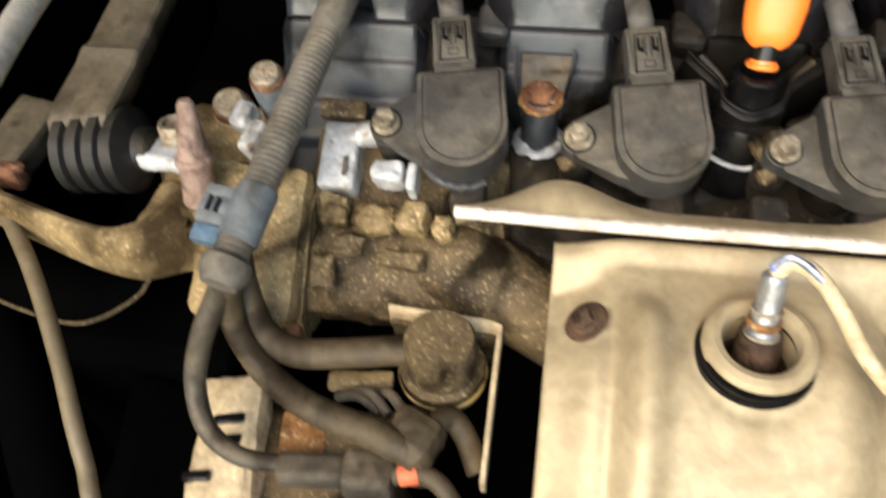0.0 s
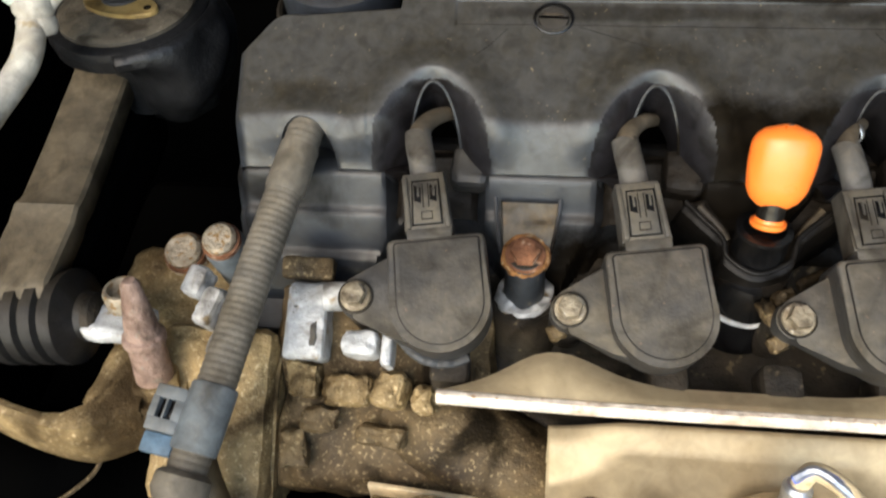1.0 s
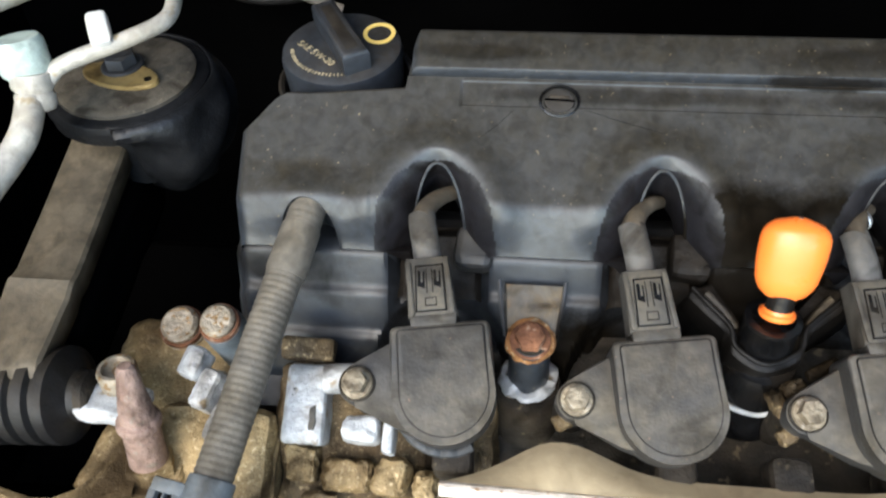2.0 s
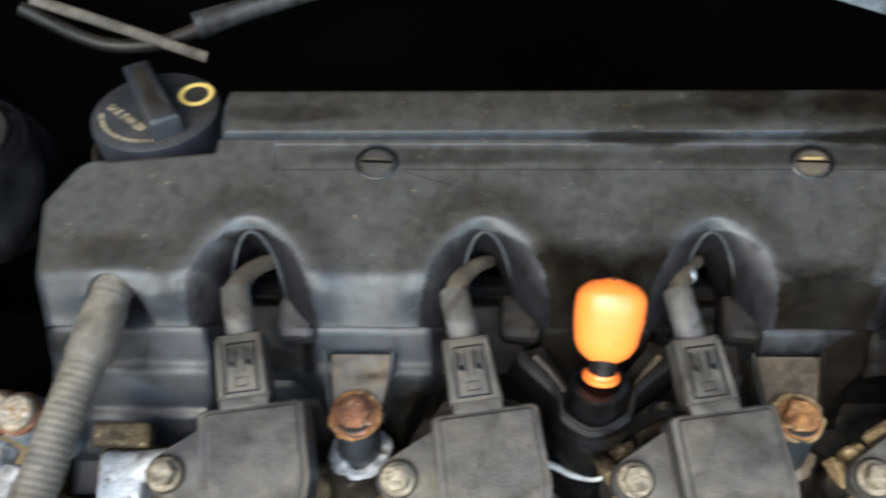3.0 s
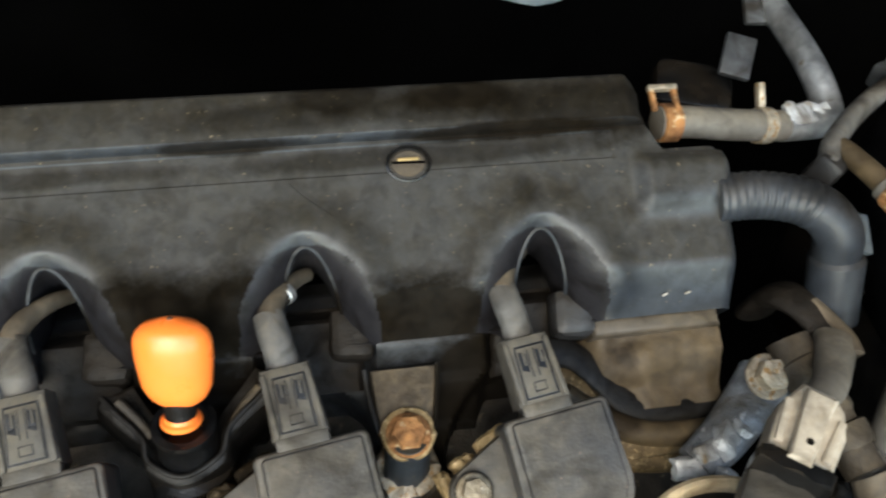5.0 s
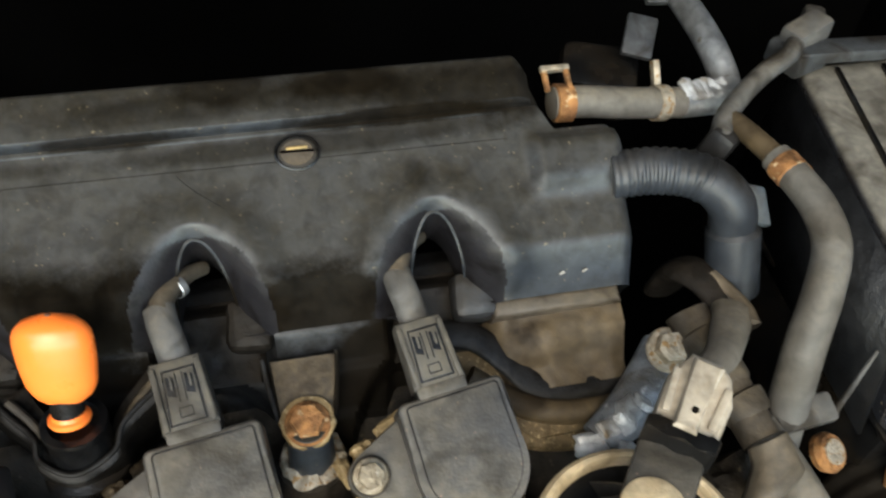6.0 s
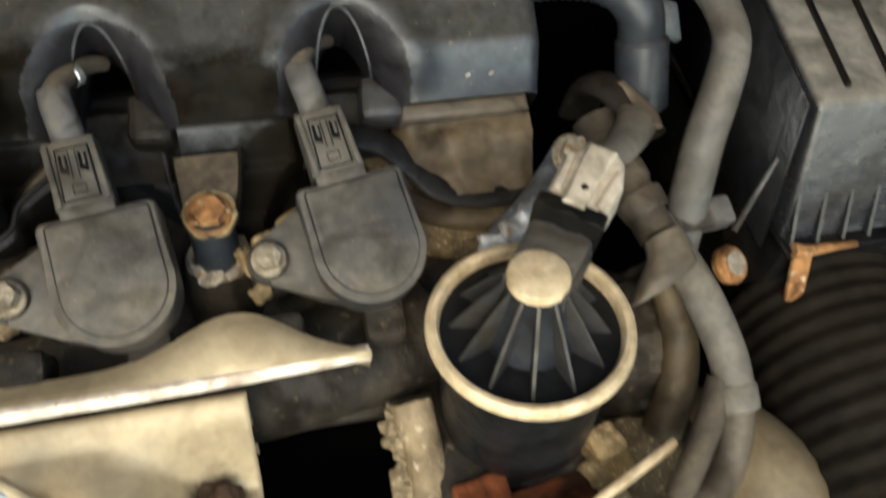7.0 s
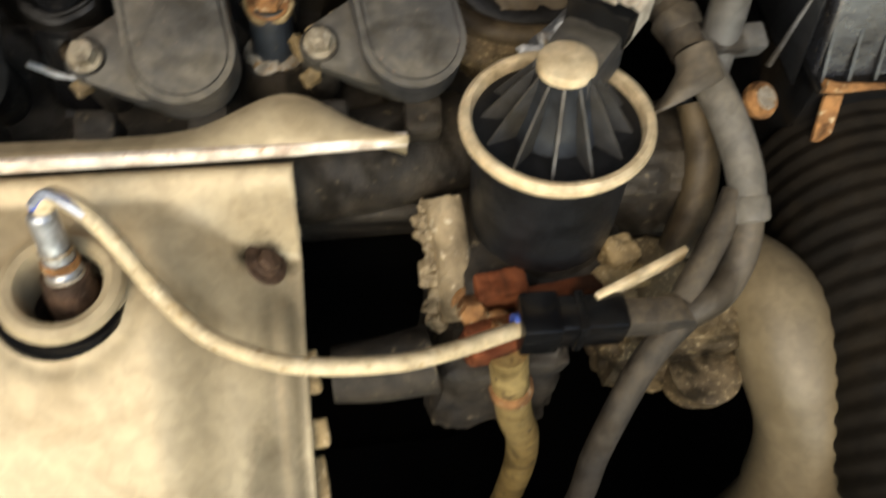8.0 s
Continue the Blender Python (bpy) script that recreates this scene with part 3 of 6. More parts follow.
    fast = part("fastener", bm, BLACK, engine_cover, "round sunken cover fastener")
    bm = bmesh.new()
    lathe(bm, [(0.0067, -0.002), (0.0066, -0.0003), (0.0061, 0.0003), (0.0, 0.0006)], m @ Matrix.Diagonal((1, 0.80, 1, 1)), 28)
    part("fastener_disc", bm, RUBBER if dirt is COVER else TAPE, fast)
    bm = bmesh.new()
    box(bm, m @ Matrix.Translation((0, 0.0004, 0.0003)) @ Matrix.Rotation(radians(-2), 4, "Z"), 0.0124, 0.0009, 0.0009)
    part("fastener_slot", bm, SHADEBLACK, fast)
    bm = bmesh.new()
    box(bm, m @ Matrix.Translation((0, 0.0017, 0.0006)), 0.0080, 0.0012, 0.0007, 0.0003)
    part("slot_edge", bm, TAPE if dirt is COVER else BRASS, fast)
# hairline scratches in the dust on the top
for line in (((0.0574, 0.1162), (0.052, 0.1099), (0.0435, 0.1032)), ((0.0872, 0.1171), (0.1035, 0.1122), (0.1198, 0.1073)), ((0.2054, 0.1162), (0.2111, 0.1089), (0.2213, 0.1017))):
    bm = bmesh.new()
    sweep(bm, [(x, u, cover_w(u, x) + 0.00002) for x, u in smooth_line(line)], 0.00013, 6, 1)
    part("scratch", bm, OILGLOSS, engine_cover)
# two small scuffs on the front face
for x in (0.3455, 0.3550):
    bm = bmesh.new()
    box(bm, Matrix.Translation((x, 0.0648, -0.0009)) @ Matrix.Rotation(radians(44), 4, "X") @ Matrix.Rotation(radians(25), 4, "Z"), 0.0021, 0.0007, 0.0004)
    part("scuff", bm, WHITE, engine_cover)

# ---- valve cover below: stepped black plastic ----
valve_cover = thing("valve_cover", "stepped black valve cover below the engine cover", "valve cover", m=HEAD)
prof = [(0.095, -0.045), (0.085, -0.030), (0.066, -0.0150), (0.0615, -0.0140), (0.0590, -0.0141), (0.0578, -0.0148), (0.0480, -0.0242), (0.0468, -0.0250), (0.0436, -0.0254), (0.0424, -0.0262), (0.0310, -0.0372), (0.0298, -0.0380), (0.0270, -0.0384), (0.0255, -0.0392), (0.0120, -0.0520), (0.0100, -0.0580), (-0.004, -0.0600), (-0.006, -0.085)]


def lower_skin(x, u, w):
    for i in range(4):
        # a sunk bay below each arch, and the deep round well of the coil
        ax = ARCH_X[i]
        k = smoothstep(0.0235, 0.0175, abs(x - ax - 0.001)) if u < 0.060 else smoothstep(0.0215, 0.0175, abs(x - ax - 0.001))
        bay = min(w - 0.008, -0.0320)
        w += (bay - w) * k
        cx = 0.0345 + PITCH * i
        d = math.hypot((x - cx + 0.004) / 0.0315, (u - 0.010) / 0.0390)
        w -= 0.020 * (1 - smoothstep(0.90, 1.02, d))
    return w


rows = []
fine = []
for (ua, wa), (ub, wb) in zip(prof, prof[1:]):
    n = max(1, int(abs(ub - ua) / 0.0012))
    fine += [(ua + (ub - ua) * k / n, wa + (wb - wa) * k / n) for k in range(n)]
fine.append(prof[-1])
x = -0.0650
while x < 0.3715:
    rows.append([(x, u, lower_skin(x, u, w) - 0.009 * (1 - smoothstep(-0.0650, -0.0560, x)) ** 2) for u, w in fine])
    x += 0.0016
bm = bmesh.new()
grid(bm, [[(x, u, w - 0.02) for x, u, w in rows[0]]] + rows + [[(x, u, w - 0.02) for x, u, w in rows[-1]]])
part("valve_cover_shell", bm, LOWER, valve_cover, smooth=30)
# rounded posts that carry the cover nuts, each with a sloping web behind
for i, x in enumerate((0.0690, 0.2410)):
    bm = bmesh.new()
    UP = Matrix.Translation((x, 0.0240, -0.0115)) @ Matrix.Rotation(radians(-25), 4, "X")
    lathe(bm, [(0.0100, -0.060), (0.0092, -0.033), (0.0084, -0.003), (0.0076, -0.0005), (0.0, 0.0)], UP, 28)
    part("nut_post", bm, COVER, valve_cover)
    bm = bmesh.new()
    prism(bm, [(x - 0.0098, 0.024), (x + 0.0098, 0.024), (x + 0.0150, 0.0500), (x - 0.0118, 0.0500)], -0.034, -0.0175, Matrix(), 0.002)
    part("dusty_web", bm, WEB if i == 0 else TAPE, valve_cover, "dusty sloping web behind the nut")
    for s in (-1, 1):
        bm = bmesh.new()
        sweep(bm, [(x + s * 0.0105, 0.026, -0.0170), (x + s * 0.0130, 0.040, -0.0165), (x + s * 0.0140, 0.050, -0.0135)], 0.0009, 8, 4)
        part("web_edge", bm, LOWER, valve_cover)
    bm = bmesh.new()
    lathe(bm, [(0.0165, -0.060), (0.0150, -0.034), (0.0138, -0.0286), (0.0100, -0.0280)], UP, 24, False)
    part("post_foot", bm, DARKCAST, valve_cover, "grimy foot of the post")
    hexbolt("cover_nut", UP @ Matrix.Rotation(radians(12), 4, "X") @ Matrix.Translation((0, 0, -0.0010)), 0.0064, 0.0056, RUST if i == 0 else ORANGERUST, valve_cover, 1.35, "rusty hexagon nut")
    bm = bmesh.new()
    lathe(bm, [(0.0084, -0.0050), (0.0098, -0.0046), (0.0104, -0.0030), (0.0098, -0.0014), (0.0080, -0.0006)], UP @ Matrix.Rotation(radians(12), 4, "X"), 40, False)
    for v in bm.verts:
        v.co += 0.0012 * noise.noise(v.co * 260) * Vector((1, 1, 0.6)) + Vector((0, 0.0010, 0))
    part("nut_crust", bm, GOLDCAST if i else ORANGERUST, valve_cover, "golden dirt caked round the nut")
    bm = bmesh.new()
    lathe(bm, [(0.0092, -0.0285), (0.0122, -0.0280), (0.0128, -0.0262), (0.0118, -0.0248), (0.0090, -0.0240)], UP, 40, False)
    for v in bm.verts:
        v.co += 0.0022 * noise.noise(v.co * 210) * Vector((1, 1, 0.7)) + Vector((0, 0, 0.0012 * noise.noise(v.co * 520)))
    part("seal_ring", bm, SILVER if i == 0 else ZINC, valve_cover, "pale corroded ring at the foot of the post")
# dark brown floor of each bay, climbing into the hole of the arch
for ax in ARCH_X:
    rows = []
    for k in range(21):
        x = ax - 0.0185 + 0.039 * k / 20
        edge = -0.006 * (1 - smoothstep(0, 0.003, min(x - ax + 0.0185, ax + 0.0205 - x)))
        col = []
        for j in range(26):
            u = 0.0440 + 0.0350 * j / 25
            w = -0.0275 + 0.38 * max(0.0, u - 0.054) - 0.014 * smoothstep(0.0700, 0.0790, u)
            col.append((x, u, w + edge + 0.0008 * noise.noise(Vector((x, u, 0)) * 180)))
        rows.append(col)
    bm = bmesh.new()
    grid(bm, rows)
    part("bay_floor", bm, DARKBROWN, valve_cover, "dark brown floor below the arch")
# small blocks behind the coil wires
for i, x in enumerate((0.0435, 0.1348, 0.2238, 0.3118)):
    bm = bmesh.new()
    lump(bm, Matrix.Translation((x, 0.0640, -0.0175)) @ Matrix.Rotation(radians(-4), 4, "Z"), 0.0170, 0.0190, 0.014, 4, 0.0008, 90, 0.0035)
    part("cable_block", bm, BLOCK if i in (0, 3) else DARKBROWN, valve_cover)

# ---- ignition coils ----
def rounded_d(cx, half, top, low, r=0.003, n=20):
    out = []
    for k in range(5):
        a = math.pi / 2 * k / 4
        out.append((cx + half - r + r * math.cos(a), top - r + r * math.sin(a)))
    for k in range(5):
        a = math.pi / 2 + math.pi / 2 * k / 4
        out.append((cx - half + r + r * math.cos(a), top - r + r * math.sin(a)))
    for k in range(n + 1):
        a = math.pi + math.pi * k / n
        out.append((cx + half * math.cos(a), low + half * 1.0 * math.sin(a)))
    return out


def ignition_coil(m):
    coil = thing("ignition_coil", "dusty dark grey ignition coil with a D-shaped lid, bolted down", "ignition coil", "row of ignition coils", m=m)
    I = Matrix()
    bm = bmesh.new()
    prism(bm, rounded_d(0.0347, 0.0200, 0.0198, -0.0075), -0.010, 0.0090, I, 0.0016, 3)
    part("coil_body", bm, COIL, coil)
    bm = bmesh.new()
    prism(bm, rounded_d(0.0350, 0.0170, 0.0177, -0.0072, 0.0015), 0.0060, 0.0096, I, 0.0006)
    part("coil_lid", bm, COIL, coil, "flat dusty lid")
    bm = bmesh.new()
    groove = rounded_d(0.0350, 0.0174, 0.0181, -0.0072, 0.0016)
    prism(bm, groove, 0.0070, 0.0092, I)
    part("lid_seam", bm, OILGLOSS, coil)
    bm = bmesh.new()
    tab = [(0.0080 * math.cos(a), 0.0080 * math.sin(a)) for a in [radians(110 + 13 * k) for k in range(13)]]
    tab += [(0.0150, -0.0190), (0.0260, -0.0245), (0.0260, 0.0150), (0.0165, 0.0170)]
    prism(bm, tab, -0.010, -0.0010, I, 0.0015)
    part("mounting_tab", bm, COIL, coil)
    bm = bmesh.new()
    lathe(bm, [(0.0078, -0.045), (0.0078, -0.010)], I, 20)
    lathe(bm, [(0.0125, -0.060), (0.0140, -0.010)], Matrix.Translation((0.0347, 0.001, 0)), 24)
    part("coil_stalk", bm, DARKCAST, coil)
    bm = bmesh.new()
    lathe(bm, [(0.0072, -0.002), (0.0072, 0.0003), (0.0066, 0.0005), (0.0060, -0.0004)], I, 24)
    part("bush", bm, DARKCAST, coil)
    hexbolt("coil_bolt", Matrix.Translation((0, 0, -0.0006)), 0.0049, 0.0072, BOLT, coil, 1.3, "weathered rusty hexagon bolt")
    bm = bmesh.new()
    box(bm, Matrix.Translation((0.0325, 0.0205, 0.0035)), 0.0185, 0.006, 0.0105, 0.001)
    part("socket", bm, COIL, coil)
    return coil


def coil_plug(m):
    plug = thing("coil_plug", "dark grey connector plug with latch and bent grey wire sleeve", "connector", "coil plugs", m=m)
    I = Matrix()
    bm = bmesh.new()
    prism(bm, [(0.0225, 0.0225), (0.0422, 0.0225), (0.0400, 0.0475), (0.0228, 0.0475)], -0.003, 0.0085, I, 0.0012)
    part("plug_body", bm, PLUG, plug)
    bm = bmesh.new()
    prism(bm, [(0.0258, 0.0246), (0.0384, 0.0246), (0.0378, 0.0440), (0.0264, 0.0440)], 0.006, 0.0087, I)
    part("latch_well", bm, BLACK, plug, "black sunken latch well")
    bm = bmesh.new()
    prism(bm, [(0.0264, 0.0252), (0.0378, 0.0252), (0.0373, 0.0434), (0.0269, 0.0434)], 0.006, 0.0091, I, 0.0004)
    latch = part("latch", bm, PLUG, plug)
    for x in (0.0287, 0.0351):
        bm = bmesh.new()
        prism(bm, [(x - 0.0015, 0.0352), (x + 0.0013, 0.0340), (x + 0.0014, 0.0408), (x - 0.0013, 0.0418)], 0.0080, 0.0093, I)
        part("hook_pocket", bm, BLACK, latch, "dark hook pocket")
        bm = bmesh.new()
        box(bm, Matrix.Translation((x + 0.0003, 0.0392, 0.0092)), 0.0009, 0.0050, 0.0012, 0.0002)
        part("latch_hook", bm, PLUG, latch)
    for p, q in (((0.0298, 0.0268), (0.0344, 0.0272)), ((0.0298, 0.0300), (0.0344, 0.0303)), ((0.0298, 0.0268), (0.0301, 0.0303)), ((0.0341, 0.0268), (0.0344, 0.0303)), ((0.0306, 0.0322), (0.0310, 0.0424)), ((0.0329, 0.0322), (0.0333, 0.0424))):
        bm = bmesh.new()
        prism(bm, [(p[0], p[1]), (q[0], p[1]), (q[0], q[1]), (p[0], q[1])], 0.0080, 0.0092, I)
        part("latch_slot", bm, BLACK, latch)
    for x in (0.0240, 0.0396):
        bm = bmesh.new()
        box(bm, Matrix.Translation((x, 0.0345, 0.0086)) @ Matrix.Rotation(radians(2 if x < 0.03 else 4), 4, "Z"), 0.0022, 0.0225, 0.0022, 0.0006)
        part("guard_rail", bm, PLUG, plug)
    bm = bmesh.new()
    sweep(bm, [(0.0314, 0.0465, 0.0025), (0.0310, 0.0540, 0.0040), (0.0302, 0.0615, 0.0048), (0.0300, 0.0675, 0.0040)], (0.0058, 0.0056), 14, 8, flat=0.72)
    part("wire_sleeve", bm, BOOT, plug)
    bm = bmesh.new()
    sweep(bm, [(0.0300, 0.0660, 0.0042), (0.0325, 0.0715, 0.0020), (0.0365, 0.0765, -0.0020), (0.0420, 0.0810, -0.0080), (0.0470, 0.0840, -0.0150)], (0.0046, 0.0028), 14, 8)
    part("wire_cone", bm, HOSE, plug, "dusty tan tapering wire cone")
    return plug


TURN8 = Matrix.Rotation(radians(8), 4, "Z")
coil_one = ignition_coil(HEAD @ Matrix.Translation((0.0012, 0, 0)) @ TURN8)
plug_one = coil_plug(HEAD @ Matrix.Translation((0.0012, 0, 0)) @ TURN8)
for i in (1, 2, 3):
    m = HEAD @ Matrix.Translation((0.0012 + PITCH * i, (0, -0.001, -0.0005, 0.0012)[i], 0)) @ Matrix.Rotation(radians((0, 8.2, 8, 8.5)[i]), 4, "Z")
    copy_thing(coil_one, m)
    copy_thing(plug_one, m)

seam = thing("corroded_seam", "white corrosion creeping out beneath the first coil", "corrosion", m=HEAD @ Matrix.Translation((0.0012, 0, 0)) @ TURN8)
bm = bmesh.new()
sweep(bm, [(0.0347 + 0.0203 * math.cos(radians(a)), -0.0080 + 0.0203 * math.sin(radians(a)), -0.0125 - 0.0006 * math.sin(a)) for a in range(205, 300, 9)], 0.0022, 10, 4, flat=0.8)
part("seam", bm, PALE, seam)
for i in (1, 2, 3):
    edge = thing("gasket_edge", "golden dirt-caked gasket edge in the coil well", "gasket", "gasket edges", m=HEAD @ Matrix.Translation((0.0012 + PITCH * i, 0, 0)))
    for p, s in (((-0.0075, 0.0040, -0.0110), (0.006, 0.011, 0.007)), ((-0.0010, 0.0110, -0.0120), (0.010, 0.006, 0.006)), ((0.0105, 0.0190, -0.0125), (0.014, 0.005, 0.005)), ((-0.0050, -0.0080, -0.0120), (0.008, 0.006, 0.006)))[0 if i > 1 else 3:]:
        bm = bmesh.new()
        lump(bm, Matrix.Translation(p) @ Matrix.Rotation(radians(30), 4, "Z"), *s, 5, 0.0018, 160, 0.002)
        part("crust", bm, GOLDCAST if i == 3 else CAST, edge)
band = thing("wire_band", "small bright steel band on the coil wire", "clip", m=HEAD @ Matrix.Translation((0.0012 + PITCH * 2, -0.0005, 0)) @ TURN8)
bm = bmesh.new()
m, length = between((0.0355, 0.0750, -0.0015), (0.0378, 0.0768, -0.0035))
lathe(bm, [(0.0046, 0), (0.0051, 0.0004), (0.0051, length - 0.0004), (0.0046, length)], m @ Matrix.Diagonal((1, 0.8, 1, 1)), 20, False)
part("band", bm, CHROME, band)

# ---- dipstick ----
dip = thing("oil_dipstick", "bright orange dipstick handle in a black guide tube", "dipstick")
foot, neck, tip = Vector((0.1622, 0.0300, 0.7860)), Vector((0.1634, 0.0334, 0.8236)), Vector((0.1652, 0.0466, 0.8562))
m, length = between(neck, tip)
bm = bmesh.new()
prof = []
for k in range(15):
    t = k / 14
    hw = 0.0109 + 0.0018 * smoothstep(0, 0.6, t)
    hw *= math.sqrt(max(0.0, 1 - max(0.0, (t - 0.70) / 0.305) ** 2.5))
    hw *= 0.60 + 0.40 * math.sqrt(min(1.0, t / 0.20))
    prof.append((max(hw, 0.0004), 0.003 + t * (length - 0.003)))
lathe(bm, prof, m @ Matrix.Diagonal((1, 0.62, 1, 1)), 36)
handle = part("handle", bm, ORANGE, dip, "glossy orange plastic handle")
bm = bmesh.new()
sweep(bm, [m @ Vector((0, -r * 0.62, h)) for r, h in prof[2:13]], 0.00028, 6, 3)
part("mould_seam", bm, REDTAPE, handle)
bm = bmesh.new()
lathe(bm, [(0.0009, 0), (0.0009, 0.0006), (0.0, 0.0006)], m @ Matrix.Translation((0, 0.0, length - 0.0003)), 12)
part("dimple", bm, RUST, handle)
bm = bmesh.new()
lathe(bm, [(0.0066, -0.0058), (0.0070, -0.0049), (0.0069, -0.0040), (0.0058, -0.0034), (0.0050, -0.0010)], m, 28)
part("collar", bm, ORANGE, dip, "orange collar below the handle")
bm = bmesh.new()
lathe(bm, [(0.0054, -0.004), (0.0054, 0.0052)], m, 20)
part("neck", bm, BLACK, dip)
bm = bmesh.new()
mt, lt = between(foot, neck)
lathe(bm, [(0.0160, -0.030), (0.0156, lt - 0.034), (0.0150, lt - 0.0315), (0.0120, lt - 0.0300), (0.0112, lt - 0.0270), (0.0106, lt - 0.0110), (0.0112, lt - 0.0100), (0.0110, lt - 0.0085), (0.0085, lt - 0.0080), (0.0080, lt - 0.0120), (0.0050, lt - 0.0120)], mt, 32)
part("guide_tube", bm, BLACK, dip, "shiny black plastic guide tube")
bm = bmesh.new()
LEDGE = [(0.1340, 0.0490, -0.0080), (0.1398, 0.0422, -0.0070), (0.1481, 0.0330, -0.0062), (0.1500, 0.0249, -0.0060), (0.1613, 0.0186, -0.0060), (0.1744, 0.0247, -0.0060), (0.1783, 0.0344, -0.0062), (0.1911, 0.0455, -0.0070), (0.1970, 0.0510, -0.0080)]
sweep(bm, [HEAD @ Vector(p) for p in LEDGE], 0.0010, 10, 6)
part("guide_ledge", bm, OILGLOSS, dip, "shiny ledge curving round the tube")
bm = bmesh.new()
path = smooth_path([Vector(p) for p in LEDGE], 5)
grid(bm, [[HEAD @ Vector((x + (x - 0.165) * k, u - d, w - e)) for k, d, e in ((0, 0, 0), (0.06, 0.003, 0.002), (0.12, 0.005, 0.010), (0.20, 0.008, 0.030))] for x, u, w in path])
ob = part("guide_skirt", bm, OILGLOSS, dip, "shiny black skirt of the tube holder")
ob.modifiers.new("thick", "SOLIDIFY").thickness = 0.002
bm = bmesh.new()
grid(bm, [[HEAD @ Vector((x + (0.164 - x) * k, u + d, w - e)) for k, d, e in ((0.02, 0.0, 0.001), (0.16, 0.002, 0.006), (0.30, 0.004, 0.007), (0.36, 0.005, 0.020))] for x, u, w in path])
ob = part("guide_cup", bm, DARKBROWN, dip)
ob.modifiers.new("thick", "SOLIDIFY").thickness = 0.0015
for s in (-1, 1):
    bm = bmesh.new()
    sweep(bm, [HEAD @ Vector((0.1640 + s * p[0], p[1], p[2])) for p in ((0.0245, 0.0470, -0.0085), (0.0180, 0.0400, -0.0085), (0.0135, 0.0330, -0.0090))], 0.0016, 10, 5)
    part("guide_rib", bm, TAPE, dip, "dusty rib beside the tube")
bm = bmesh.new()
sweep(bm, [HEAD @ Vector(p) for p in ((0.1440, 0.0085, -0.0280), (0.1490, 0.0060, -0.0270), (0.1560, 0.0030, -0.0275), (0.1640, 0.0020, -0.0280), (0.1690, 0.0040, -0.0280))], 0.0013, 8, 5)
part("pale_crust", bm, SILVER, dip, "thin line of pale corrosion")

# ---- oil filler cap ----
cap = thing("oil_filler_cap", "black oil filler cap with raised grip and yellow printing", "oil cap")
C = Matrix.Translation((-0.0232, 0.1400, 0.8585)) @ Matrix.Rotation(radians(3), 4, "X")
bm = bmesh.new()
lathe(bm, [(0.0310, -0.060), (0.0318, -0.015), (0.0326, -0.012), (0.0312, -0.0108), (0.0298, -0.012), (0.0290, -0.018)], C, 40, False)
part("filler_neck", bm, RUBBER, cap)
bm = bmesh.new()
lathe(bm, [(0.0272, -0.016), (0.0280, 0.002), (0.0274, 0.0052), (0.0250, 0.0066), (0.0, 0.0078)], C, 48)
part("cap_disc", bm, LOWER, cap)
bm = bmesh.new()
prism(bm, [(-0.0228, -0.0056), (0.0228, -0.0062), (0.0228, 0.0062), (-0.0228, 0.0056)], 0.004, 0.0170, C @ Matrix.Rotation(radians(-60), 4, "Z"), 0.0022, 3)
grip = part("grip", bm, LOWER, cap)
bm = bmesh.new()
prism(bm, [(-0.0185, -0.0028), (0.0190, -0.0032), (0.0190, 0.0032), (-0.0185, 0.0028)], 0.0160, 0.0173, C @ Matrix.Rotation(radians(-60), 4, "Z"), 0.0010)
part("grip_inset", bm, RUBBER, grip)
bm = bmesh.new()
lathe(bm, [(0.0056, 0), (0.0056, 0.0005), (0.0076, 0.0005), (0.0076, 0)], C @ Matrix.Translation((0.0165, 0.0085, 0.0072)) @ Matrix.Rotation(radians(3), 4, "X"), 28, False)
part("printed_ring", bm, YELLOW, cap)


def lettering(text, size, m, material, parent, name="lettering"):
    cu = bpy.data.curves.new(name, "FONT")
    cu.body, cu.size, cu.align_x, cu.align_y, cu.extrude = text, size, "CENTER", "CENTER", 0.00015
    tmp = bpy.data.objects.new("tmp", cu)
    scene.collection.objects.link(tmp)
    me = bpy.data.meshes.new_from_object(tmp.evaluated_get(bpy.context.evaluated_depsgraph_get()))
    bpy.data.objects.remove(tmp)
    me.materials.clear()
    me.materials.append(material)
    ob = new(name, me)
    ob.parent = parent
    ob.matrix_basis = m
    return ob


lettering("SAE 5W-20", 0.0052, C @ Matrix.Translation((-0.0102, -0.0080, 0.0078)) @ Matrix.Rotation(radians(-40), 4, "Z"), PRINT, cap)
for k in range(22):
    a = radians(193 + k * 4.4)
    bm = bmesh.new()
    box(bm, C @ Matrix.Rotation(a, 4, "Z") @ Matrix.Translation((0.0225, 0, 0.0070)), 0.0014 + 0.0005 * (k % 2), 0.0008, 0.0004)
    part("print_bar", bm, PRINT, cap)

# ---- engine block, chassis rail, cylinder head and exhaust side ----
engine_block = thing("engine_block", "engine block deep in the bay, its shade painted black", "engine block")
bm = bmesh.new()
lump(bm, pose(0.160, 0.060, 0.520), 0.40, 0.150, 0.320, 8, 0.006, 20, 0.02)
part("block_casting", bm, SHADEBLACK, engine_block)
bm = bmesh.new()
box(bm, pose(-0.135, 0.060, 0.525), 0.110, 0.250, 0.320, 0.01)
tagged(part("wall_chassis_rail", bm, SHADEBLACK, smooth=0), "black chassis rail below the engine mount", "chassis rail", kind="structure")
